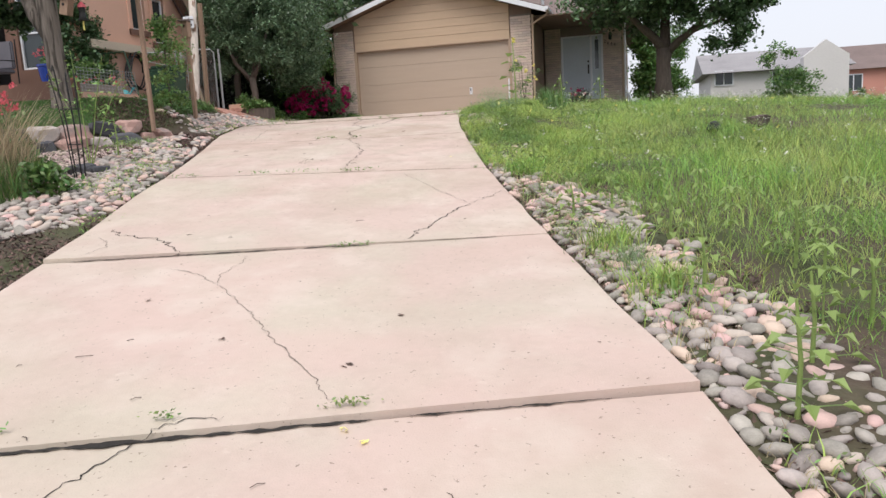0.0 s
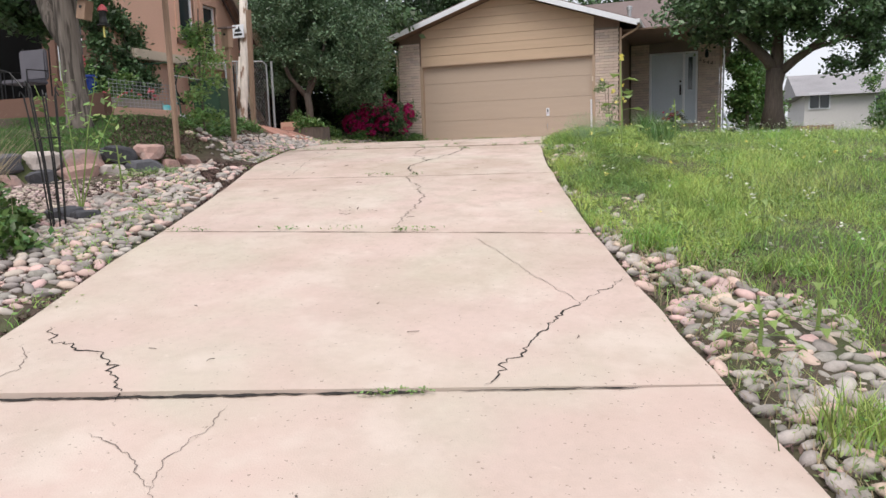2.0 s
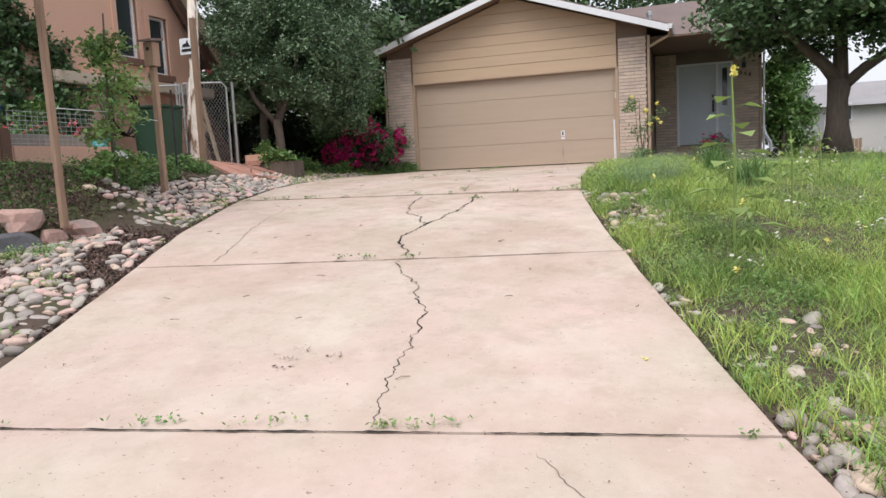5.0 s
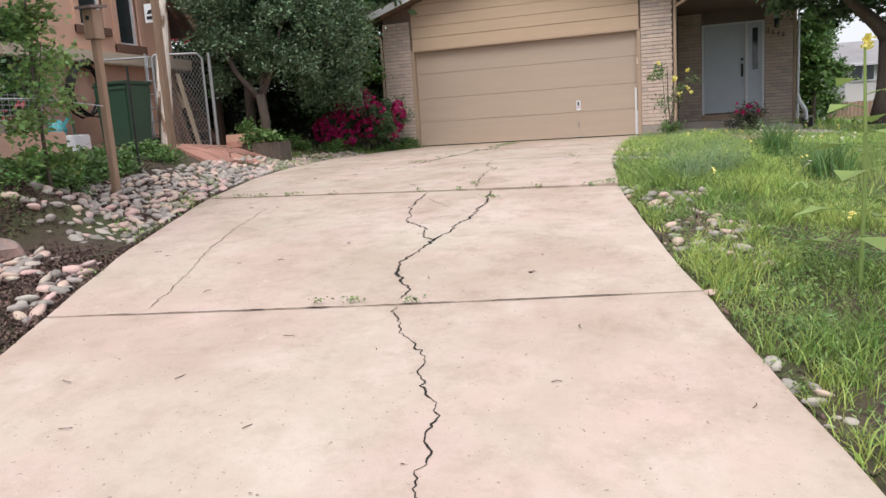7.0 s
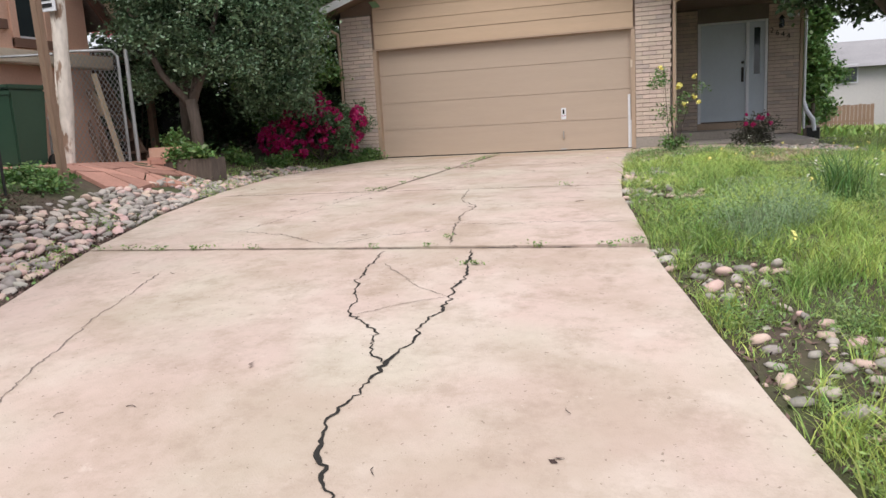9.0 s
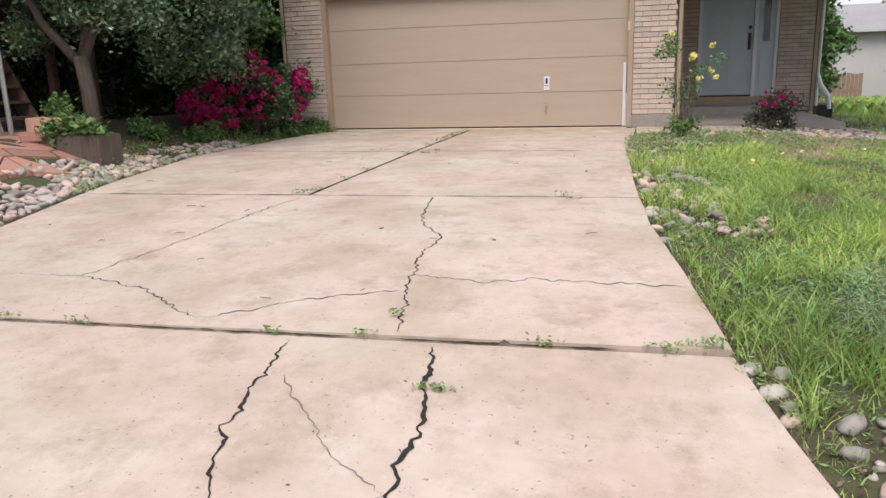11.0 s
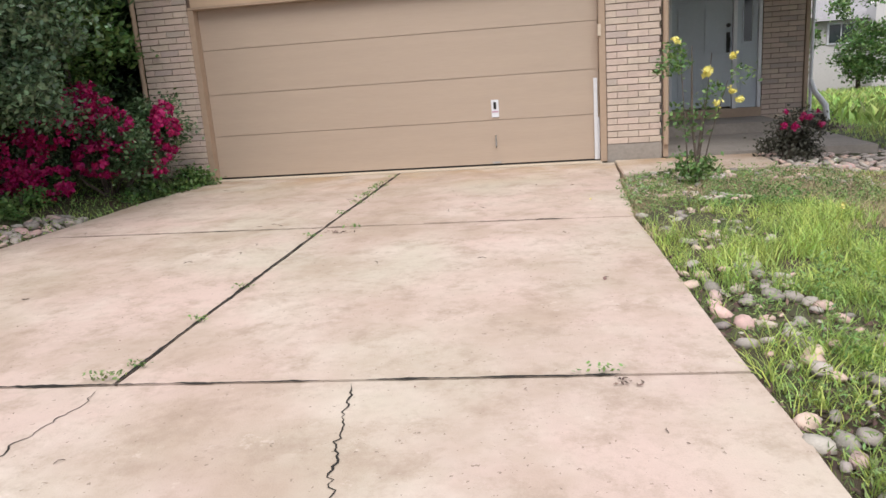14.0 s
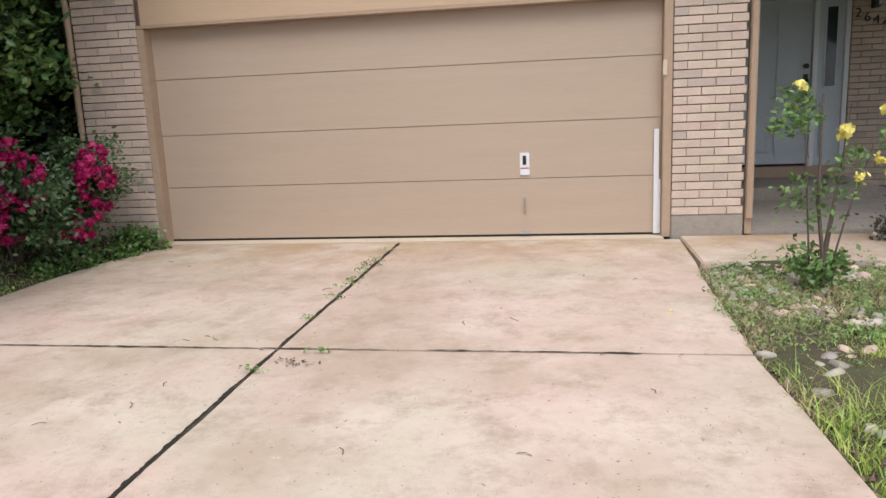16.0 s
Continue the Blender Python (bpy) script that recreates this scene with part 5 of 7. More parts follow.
# dry patches by the walk, and small yellow and white flowers
p = scatter(22000, -1.7, 1.2, 19.8, 22.5, lambda x, y: (x > right_x(y) + 0.0) & (np.sin(x * 3 + 1) + np.sin(y * 2.7) > -0.3))
blade_mesh("dry_grass", p, 0.07, 0.007, dry_m, 0.7, thing("dry_grass", (-0.6, 21, 3.6), "dry brown grass by the front walk", "grass"))
p = scatter(420, 0.0, 10, 8, 24, meadow_ok)
leaf_mesh("white_flowers", (p[:, None, :] + rnd.normal(size=(len(p), 5, 3)) * 0.02 + np.array([0, 0, 0.26])).reshape(-1, 3), 0.028, cream_fl, meadow, kind="stuff", aspect=0.9, up=2)
p = scatter(40, -1.2, 5, 8, 22, meadow_ok)
leaf_mesh("yellow_flowers", (p[:, None, :] + rnd.normal(size=(len(p), 8, 3)) * 0.012 + np.array([0, 0, 0.18])).reshape(-1, 3), 0.03, yel_fl, meadow, kind="stuff", aspect=0.9, up=2)

# ---- neighbour's lawn and ground cover ----
lawn = thing("lawn", (-8, 12, 3.7), "short mown green lawn", "grass", kind="stuff")
p = scatter(150000, -12, -5.4, 8, 16.5, lambda x, y: (x < wall_x(y) - 0.15) & (x < left_x(y) - 1.2) & ~((y > 13.9) & (x < -8.8)) & (x < -5.75 - 0.42 * np.clip(y - 12.6, 0, 9)))
blade_mesh("lawn_blades", p, 0.045, 0.011, lawn_g, 0.5, lawn)
cover = thing("ground_cover", (-6.3, 14, 3.6), "leafy green ground cover round the posts", "shrub", kind="stuff")
p = scatter(2800, -8.2, -5.2, 12.4, 16.0, lambda x, y: (left_x(y) - x > 1.0) & (left_x(y) - x < 1.55) & (noise_field(x * 1.5, y * 1.5) > -0.5))
c = (p[:, None, :] + rnd.normal(size=(len(p), 18, 3)) * np.array([0.06, 0.06, 0.04]) + np.array([0, 0, 0.08])).reshape(-1, 3)
leaf_mesh("leaves", c, 0.048, leaf_mid, cover, kind="stuff", up=1.0, aspect=0.7)
p = scatter(2600, -7.6, -4.4, 10.5, 14.2, lambda x, y: (left_x(y) - x > 0.9) & (left_x(y) - x < 2.2) & ((x > wall_x(y) + 0.2) | (y > 12.0)) & (noise_field(x * 1.8, y * 1.8) > 0.0))
c = (p[:, None, :] + rnd.normal(size=(len(p), 14, 3)) * np.array([0.06, 0.06, 0.03]) + np.array([0, 0, 0.05])).reshape(-1, 3)
leaf_mesh("leaves", c, 0.034, leaf_weed, cover, kind="stuff", up=1.0, aspect=0.4)
edge = thing("weeds", (-5, 15, 3.4), "small weeds growing along the driveway edge", "weeds", kind="stuff")
p = scatter(4200, -8.0, -2.2, 6.5, 24, lambda x, y: (left_x(y) - x > 0.02) & (left_x(y) - x < np.interp(y, [6, 9, 14, 18, 21, 23.6], [0.9, 0.9, 0.3, 0.5, 0.9, 1.0])) & (np.sin(x * 3 + y * 2.2) + 0.7 * np.sin(y * 5) > np.interp(y, [6, 10, 12.5, 14, 17, 18.5], [0.75, -0.1, 0.3, 0.75, 0.1, -1.2])))
c = (p[:, None, :] + rnd.normal(size=(len(p), 14, 3)) * np.array([0.06, 0.06, 0.03]) + np.array([0, 0, 0.05])).reshape(-1, 3)
leaf_mesh("leaves", c, 0.034, leaf_lite, edge, kind="stuff", up=1.2)
p = scatter(20000, -8.0, -2.2, 6.5, 24, lambda x, y: (left_x(y) - x > 0.02) & (left_x(y) - x < np.interp(y, [8, 17, 19], [0.8, 0.5, 1.2])) & (np.sin(x * 3 + y * 2.2) + 0.7 * np.sin(y * 5) > np.interp(y, [6, 10, 13, 17, 18.5], [0.6, 0.2, 0.7, 0.3, -0.9])))
blade_mesh("grass_tufts", p, 0.09, 0.008, grass_m, 0.6, edge)


p = scatter(4200, 0.2, 5, 2.5, 9.9, lambda x, y: cobble_r(x, y) & ((noise_field(x, y) > 0.1) | ((x - right_x(y) < 0.3) & (y > 5))))
c = (p[:, None, :] + rnd.normal(size=(len(p), 10, 3)) * np.array([0.05, 0.05, 0.05]) + np.array([0, 0, 0.10])).reshape(-1, 3)
leaf_mesh("cobble_weeds", c, 0.028, leaf_weed, weeds, kind="stuff", up=1.0, aspect=0.35)
p = scatter(11000, 0.2, 5, 2.5, 9.9, lambda x, y: cobble_r(x, y) & ((noise_field(x, y) > 0.05) | ((x - right_x(y) < 0.35) & (y > 4.6))))
blade_mesh("cobble_grass", p, 0.13, 0.006, dry_m, 0.7, weeds)
p = scatter(7000, 0.2, 5, 2.5, 9.9, lambda x, y: cobble_r(x, y) & (noise_field(x, y) > 0.0))
blade_mesh("cobble_grass", p, 0.13, 0.006, grass_m, 0.7, weeds)

# ---- cracks of the driveway ----
def crack(pts, w, m=crack_dark, jag=0.02, name="crack"):
    P = []
    for a, b in zip(pts[:-1], pts[1:]):
        L = math.hypot(b[0] - a[0], b[1] - a[1])
        n = max(1, int(L / 0.02))
        for i in range(n):
            t = i / n
            x, y = a[0] + (b[0] - a[0]) * t, a[1] + (b[1] - a[1]) * t
            dx, dy = -(b[1] - a[1]) / L, (b[0] - a[0]) / L
            o = jag * (1.1 * noise.noise((x * 8, y * 8, 2)) + 0.9 * noise.noise((x * 24, y * 24, 5)) + 0.45 * noise.noise((x * 60, y * 60, 9)))
            P.append((x + dx * o, y + dy * o))
    P.append(pts[-1])
    vs, fs = [], []
    for i, (x, y) in enumerate(P):
        a, b = P[max(0, i - 1)], P[min(len(P) - 1, i + 1)]
        L = math.hypot(b[0] - a[0], b[1] - a[1]) + 1e-9
        dx, dy = -(b[1] - a[1]) / L, (b[0] - a[0]) / L
        ww = w * 0.68 * (0.30 + 1.5 * abs(noise.noise((x * 5, y * 5, 8))) + 0.9 * abs(noise.noise((x * 23, y * 23, 3)))) * min(1, 0.15 + 0.2 * min(i, len(P) - 1 - i))
        z = top(x, y) + 0.0025
        vs += [(x + dx * ww, y + dy * ww, z), (x - dx * ww, y - dy * ww, z)]
    fs = [(2 * i, 2 * i + 1, 2 * i + 3, 2 * i + 2) for i in range(len(P) - 1)]
    return part(name, Shape().add(vs, fs), m, drive)


def top(x, y):
    """The top of the slab at a place."""
    z = float(grade(x, y))
    for j in range(len(JOINTS) - 1):
        l0, r0, _ = JOINTS[j]
        l1, r1, _ = JOINTS[j + 1]
        v = 0.5
        for _ in range(6):
            yl, yr = l0 + (l1 - l0) * v, r0 + (r1 - r0) * v
            xl, xr = float(left_x(yl)), float(right_x(yr))
            u = (x - xl) / (xr - xl)
            ym = yl + (yr - yl) * u
            v += (y - ym) / ((l1 - l0) * (1 - u) + (r1 - r0) * u)
        if 0 <= v <= 1:
            lift = LIFT.get(j, (0, 0))
            return z + (lift[0] * (1 - u) + lift[1] * u) * (1 - v) ** 2
    return z


CRACKS = [
    ([(-0.25, 2.4), (0.08, 3.15), (0.13, 3.36), (0.2, 3.63), (0.45, 3.76)], 0.006, crack_dark),
    ([(0.84, 3.96), (0.7, 4.14), (0.54, 4.3), (0.24, 4.59), (0.04, 4.81), (-0.25, 5.08), (-0.55, 5.36)], 0.005, crack_faint),
    ([(-0.55, 5.36), (-0.81, 5.53), (-1.1, 5.62)], 0.005, crack_faint),
    ([(-0.55, 5.36), (-0.65, 5.56), (-0.64, 5.77), (-0.68, 6.01)], 0.004, crack_faint),
    ([(-1.2, 5.89), (-1.48, 6.17), (-1.68, 6.27), (-1.87, 6.31), (-2.07, 6.35), (-2.28, 6.52)], 0.009, crack_dark),
    ([(-1.95, 5.75), (-1.93, 6.0), (-2.05, 6.15), (-2.2, 6.25)], 0.005, crack_faint),
    ([(0.38, 6.52), (0.41, 6.62), (0.41, 6.79), (0.46, 6.95), (0.47, 7.23), (0.54, 7.46), (0.6, 7.83)], 0.009, crack_dark),
    ([(0.6, 7.83), (0.7, 8.04), (0.83, 8.33)], 0.004, crack_dark),
    ([(0.6, 7.83), (0.41, 8.03), (0.17, 8.27), (-0.13, 8.62), (-0.44, 8.97)], 0.004, crack_faint),
    ([(-1.15, 9.0), (-1.29, 9.6), (-1.35, 10.05), (-1.43, 10.4), (-1.56, 10.61), (-1.68, 10.9), (-1.9, 11.15), (-2.08, 11.45)], 0.006, crack_dark),
    ([(-2.03, 11.56), (-2.07, 11.72), (-2.27, 12.0), (-2.3, 12.2), (-2.28, 12.49), (-2.27, 12.72), (-2.22, 12.97), (-2.25, 13.19), (-2.22, 13.45), (-2.23, 13.68), (-2.23, 14.04), (-2.36, 14.65)], 0.014, crack_dark),
    ([(-2.27, 12.72), (-2.41, 12.86), (-2.49, 13.13), (-2.73, 13.35), (-2.92, 13.92), (-3.02, 14.62)], 0.009, crack_dark),
    ([(-2.68, 13.32), (-2.49, 13.53), (-2.24, 13.69)], 0.005, crack_faint),
    ([(-2.89, 14.31), (-2.48, 13.84), (-2.24, 13.69)], 0.005, crack_faint),
    ([(-3.50, 11.15), (-3.72, 11.79), (-3.91, 12.24), (-4.01, 12.5), (-4.26, 13.19), (-4.46, 13.98)], 0.006, crack_faint),
    ([(-2.52, 14.74), (-2.56, 14.85), (-2.60, 15.01), (-2.64, 15.2), (-2.68, 15.28), (-2.69, 15.51), (-2.76, 15.82), (-2.70, 16.2), (-2.92, 16.5), (-3.03, 16.86), (-3.13, 17.5)], 0.006, crack_dark),
    ([(-2.69, 15.48), (-2.46, 15.46), (-2.31, 15.44), (-1.95, 15.49), (-1.6, 15.49), (-1.27, 15.48)], 0.005, crack_dark),
    ([(-2.68, 15.24), (-3.01, 15.13), (-3.26, 14.96), (-3.39, 14.85), (-3.53, 14.74)], 0.005, crack_dark),
    ([(-3.53, 14.76), (-3.71, 14.84), (-3.95, 14.99), (-4.14, 15.1), (-4.57, 15.23)], 0.006, crack_dark),
    ([(-4.57, 15.23), (-5.8, 15.2)], 0.003, crack_faint),
    ([(-4.23, 17.46), (-4.32, 16.91), (-4.38, 16.26), (-4.44, 15.85), (-4.52, 15.53), (-4.6, 15.2)], 0.005, crack_dark),
    ([(-6.7, 22.07), (-6.15, 22.07), (-5.59, 22.1), (-5.04, 21.95), (-4.51, 21.72)], 0.003, crack_faint),
]
for pts, w, m in CRACKS:
    crack(pts, w, m, 0.034 if m is crack_dark else 0.02)
# dirt in the long joint and the cross joints
for pts in ([(-4.135, 23.6), (-4.18, 20.6)], [(-4.18, 20.56), (-4.22, 17.5)]):
    crack(pts, 0.020, crack_dark, 0.006, "joint_dirt")
# at lifted joints 3 and 4 the wide strip paints the shaded gap
for j in (3, 4, 5, 6, 7, 8, 9):
    l, r, _ = JOINTS[j]
    xl, xr = float(left_x(l)), float(right_x(r))
    for a, b in ((0.05, 0.5), (0.5, 0.64), (0.68, 0.9)):
        crack([(xl + (xr - xl) * t, l + (r - l) * t - (0.017 if j < 5 else 0.006)) for t in (a, (a + b) / 2, b)], 0.026 if j < 5 and a < 0.6 else 0.013, crack_dark, 0.008, "joint_dirt")
for j in range(3, len(JOINTS) - 1):
    l, r, _ = JOINTS[j]
    xl, xr = float(left_x(l)), float(right_x(r))
    P = [(xl + (xr - xl) * t, l + (r - l) * t) for t in np.linspace(0.005, 0.995, 12)]
    sh = Shape()
    vs = []
    for (x, y) in P:
        z = float(grade(x, y)) - 0.022
        vs += [(x, y + 0.02, z), (x, y - 0.02, z)]
    sh.add(vs, [(2 * i, 2 * i + 1, 2 * i + 3, 2 * i + 2) for i in range(len(P) - 1)])
    part("joint_dirt", sh, crack_dark, drive)
# grit, bits of leaf and twigs lying on the slabs
debris = thing("debris", (-2, 12, 3), "small dry leaves and grit on the concrete", "debris", kind="stuff")
x, y = rnd.uniform(-6.8, 2.6, 1500), 2.5 + 21 * rnd.rand(1500) ** 0.75
ok = (x > left_x(y) + 0.1) & (x < right_x(y) - 0.1)
p = np.array([(a, b, top(a, b) + 0.006) for a, b in zip(x[ok], y[ok])])
leaf_mesh("leaf_bits", p, 0.006 + 0.016 * rnd.rand(len(p)) ** 2, mulch_m, debris, kind="stuff", up=6, aspect=0.4, fold=0.1)
tw = Shape()
for _ in range(70):
    yy2 = rnd.uniform(3, 23)
    xx = rnd.uniform(float(left_x(yy2)) + 0.3, float(right_x(yy2)) - 0.2)
    a, L = rnd.rand() * 6.28, rnd.uniform(0.03, 0.09)
    z = top(xx, yy2) + 0.005
    tw.tube([(xx, yy2, z), (xx + math.cos(a) * L * 0.5, yy2 + math.sin(a) * L * 0.5, z + 0.004), (xx + math.cos(a + 0.3) * L, yy2 + math.sin(a + 0.3) * L, z)], 0.002, 4)
tagged(part("twigs", tw, bark, debris), kind="stuff")
def litter(name, pts, spread, n, size, m, label):
    """A small drift of dry leaves or clots of dirt on the concrete."""
    q = []
    for x0, y0 in pts:
        for dx, dy in rnd.normal(size=(n, 2)) * spread:
            q.append((x0 + dx, y0 + 0.6 * dy, top(x0 + dx, y0 + 0.6 * dy) + 0.006 + 0.008 * rnd.rand()))
    leaf_mesh(name, np.array(q), size, m, thing(name, (pts[0][0], pts[0][1], q[0][2]), label, "debris"), kind="stuff", up=3, aspect=0.5)


litter("leaf_litter", [(-4.04, 20.36), (-3.98, 20.33), (-2.0, 17.5)], 0.04, 18, 0.024, mulch_m, "small dark drift of dry leaves beside the joint")
litter("dirt_clots", [(-1.88, 9.56), (-1.84, 9.67), (-1.84, 9.44), (-1.65, 9.62)], 0.035, 9, 0.022, mulch_m, "dark clots of dried dirt on the slab")
litter("fallen_petals", [(0.98, 3.78), (1.1, 3.7), (-0.1, 9.95), (-1.95, 21.3)], 0.012, 4, 0.030, yel_fl, "pale yellow petals fallen on the concrete")
litter("dry_leaves", [(-4.9, 17.0), (-0.83, 5.0), (0.0, 4.5), (0.85, 5.0), (0.8, 4.3), (-5.6, 18.8), (-2.0, 18.9), (-2.9, 12.6), (-4.5, 10.9), (-1.4, 12.1), (-3.2, 16.4), (-2.4, 16.2), (-5.3, 13.2)], 0.02, 2, 0.045, mulch_m, "scattered curled dry leaves on the driveway")
# weeds growing in the joints
tufts = []
for (x, y, n, s) in [(-4.3, 17.56, 90, 0.07), (-4.19, 18.9, 50, 0.05), (-4.17, 22.6, 80, 0.10), (-4.16, 21.9, 60, 0.08), (-2.1, 17.6, 50, 0.06), (-1.25, 14.78, 90, 0.06), (-2.95, 8.5, 60, 0.12), (-0.9, 9.05, 80, 0.10), (-1.1, 8.98, 60, 0.05), (-3.3, 8.44, 50, 0.06), (-4.9, 14.57, 60, 0.07), (-5.5, 14.56, 50, 0.07), (-4.6, 14.58, 50, 0.04), (0.95, 3.93, 90, 0.05), (0.2, 3.68, 60, 0.04), (-0.45, 3.45, 40, 0.05), (-0.05, 6.3, 90, 0.06), (0.1, 6.36, 60, 0.05), (-2.8, 8.55, 40, 0.05), (-2.1, 8.76, 70, 0.14), (-1.6, 8.88, 50, 0.12),
                     (-2.3, 11.45, 70, 0.06), (-1.95, 11.5, 60, 0.05), (-2.5, 11.4, 40, 0.05), (-5.2, 14.58, 60, 0.1), (-4.5, 14.6, 50, 0.06), (-4.1, 14.62, 50, 0.06), (-1.4, 14.75, 60, 0.06), (-2.27, 14.3, 90, 0.06),
                     (-2.7, 14.7, 40, 0.04), (-2.6, 14.9, 40, 0.04), (-4.2, 17.7, 50, 0.04), (-4.17, 21.6, 60, 0.06), (-4.16, 22.1, 60, 0.05), (-4.16, 22.8, 70, 0.06), (-4.15, 23.2, 50, 0.06), (-4.18, 20.2, 60, 0.05), (-4.2, 18.3, 50, 0.04), (-3.9, 20.5, 50, 0.05), (-1.9, 14.72, 60, 0.05), (-3.1, 14.66, 50, 0.04), (-4.17, 22.4, 60, 0.07), (-4.18, 21.1, 40, 0.05), (0.35, 9.28, 40, 0.04)]:
    q = rnd.normal(size=(n, 2)) * s
    for dx, dy in q[: int(n * 0.6)]:
        dx *= 0.75
        yy3 = y + dy * 0.16 + (0.42 * dx if y < 9.2 else 0.3 * dx if y < 12 else 0)
        tufts.append((x + dx, yy3, top(x + dx, yy3) + 0.008 + 0.035 * rnd.rand()))
leaf_mesh("joint_weeds", np.array(tufts), 0.023, leaf_weed, thing("weeds", (-2, 12, 3), "small weeds growing in the joints of the concrete", "weeds", kind="stuff"), kind="stuff", up=0.8)


# ---- small things on the house ----
plate = part("lock_plate", Shape().box(-2.985, HY + 0.105, 4.172, -2.895, HY + 0.119, 4.382), white_p, gdoor, "white plastic lock plate with a keyhole", bevel=0.003)
part("keyhole", Shape().box(-2.958, HY + 0.098, 4.27, -2.925, HY + 0.104, 4.355), dark_metal, plate, bevel=0.002)
part("label_line", Shape().box(-2.978, HY + 0.100, 4.235, -2.902, HY + 0.104, 4.243), red_fl, plate, "thin red line")
part("handle", Shape().tube([(-2.945, HY + 0.11, 3.95), (-2.945, HY + 0.075, 3.94), (-2.945, HY + 0.075, 3.83), (-2.945, HY + 0.11, 3.82)], 0.009, 8), metal_m, gdoor, "steel lift handle")
part("lift_bar", Shape().box(-3.0, HY + 0.09, 3.612, -2.90, HY + 0.119, 3.63), metal_m, gdoor, "steel foot bar")
part("weather_strip", Shape().box(-1.765, HY + 0.09, 3.60, -1.722, HY + 0.117, 4.56), white_p, house, "white plastic strip beside the door")
part("weather_strip", Shape().box(-1.72, HY + 0.095, 3.60, -1.704, HY + 0.117, 4.10), white_p, house, "white plastic strip beside the door")
part("sensor_block", Shape().box(-1.71, HY - 0.02, 5.03, -1.675, HY - 0.002, 5.16), cream, house, "pale wooden block")
lan = part("wall_lantern", Shape().box(1.12, PY - 0.02, 5.78, 1.20, PY - 0.001, 5.96), dark_metal, house, "small black wall lantern")
part("lamp_glass", Shape().lathe((1.16, PY - 0.10, 5.78), [(0.03, 0), (0.055, 0.03), (0.05, 0.14), (0.02, 0.18)], 8), glass, lan)
part("cap", Shape().lathe((1.16, PY - 0.10, 5.955), [(0.07, 0), (0.03, 0.05), (0.008, 0.07)], 8), dark_metal, lan)
num = thing("house_number", (1.15, PY - 0.02, 5.65), "black metal house number reading 2644 on brick", "house number")
for ch, x, z in (("2", 0.945, 5.69), ("6", 1.05, 5.635), ("4", 1.155, 5.60), ("4", 1.26, 5.56)):
    cu = bpy.data.curves.new("digit", "FONT")
    cu.body, cu.size, cu.extrude = ch, 0.155, 0.006
    ob = new("digit", cu)
    cu.materials.append(dark_metal)
    ob.parent = num
    ob.location = Vector((x, PY - 0.022, z)) - root_of(num)
    ob.rotation_euler = (radians(90), 0, 0)
vp = part("roof_vent", Shape().lathe((-1.2, 28.2, 7.1), [(0.06, 0), (0.06, 0.45), (0.09, 0.46), (0.09, 0.56), (0.02, 0.6)], 10), metal_m, house, "small metal roof vent")
part("downspout_elbow", Shape().tube([(1.63, PY - 0.02, 4.25), (1.66, PY - 0.12, 4.08), (1.76, PY - 0.3, 3.88), (1.78, PY - 0.36, 3.66)], [0.03, 0.04, 0.045, 0.035], 10), white_p, house, "white flexible drain elbow")
ac = thing("air_conditioner", (2.3, 27.6, 3.4), "small grey air conditioner beside the house", "air conditioner")
part("body", Shape().box(1.72, 27.2, 3.40, 2.02, 27.5, 3.74), grey_concrete, ac, "grey metal case", bevel=0.03)
part("grille", Shape().box(1.75, 27.17, 3.46, 1.99, 27.197, 3.70), dark_metal, ac)


# ---- flowers ----
def flower_mesh(name, m, n=14, r=0.045, seed=1):
    q = np.random.RandomState(seed)
    c = q.normal(size=(n, 3)) * r * 0.45
    v, f = leaves(c, r * 1.1, aspect=0.95, up=0.3, fold=0.5, r=q)
    me = mesh_of(name, v, f, m)
    return me


RED = [flower_mesh("flower", red_fl, 30, 0.062, k) for k in range(4)]
YEL = [flower_mesh("flower", yel_fl, 22, 0.065, k) for k in range(3)]
CORAL = [flower_mesh("flower", pink_fl, 12, 0.07, k) for k in range(3)]


def flowers(parent, pts, meshes, scale=1.0):
    rt = root_of(parent)
    for k, p in enumerate(pts):
        ob = new("flower", meshes[k % len(meshes)])
        ob.parent = parent
        ob.location = Vector(p) - rt
        ob.rotation_euler = (rnd.rand() * 6, rnd.rand() * 6, rnd.rand() * 6)
        ob.scale = (scale * rnd.uniform(0.7, 1.25),) * 3


def bush(name, loc, label, blobs, n_cl, per, spread, size, leafm, stems=6, category="shrub"):
    t = thing(name, loc, label, category)
    st = Shape()
    for k in range(stems):
        b = blobs[k % len(blobs)]
        e = rnd.uniform(-0.5, 0.5, 2)
        st.tube([(loc[0] + e[0] * 0.15, loc[1] + e[1] * 0.15, loc[2] - 0.05), ((loc[0] + b[0]) / 2 + e[0] * b[3] * 0.5, (loc[1] + b[1]) / 2 + e[1] * b[4] * 0.5, (loc[2] + b[2]) / 2),
                 (b[0] + e[0] * b[3], b[1] + e[1] * b[4], b[2] + b[5] * 0.4)], [0.016, 0.012, 0.005], 5)
    part("stem", st, bark, t)
    leaf_mesh("leaves", foliage(blobs, n_cl, per, spread, shell=0.8), size, leafm, t)
    return t


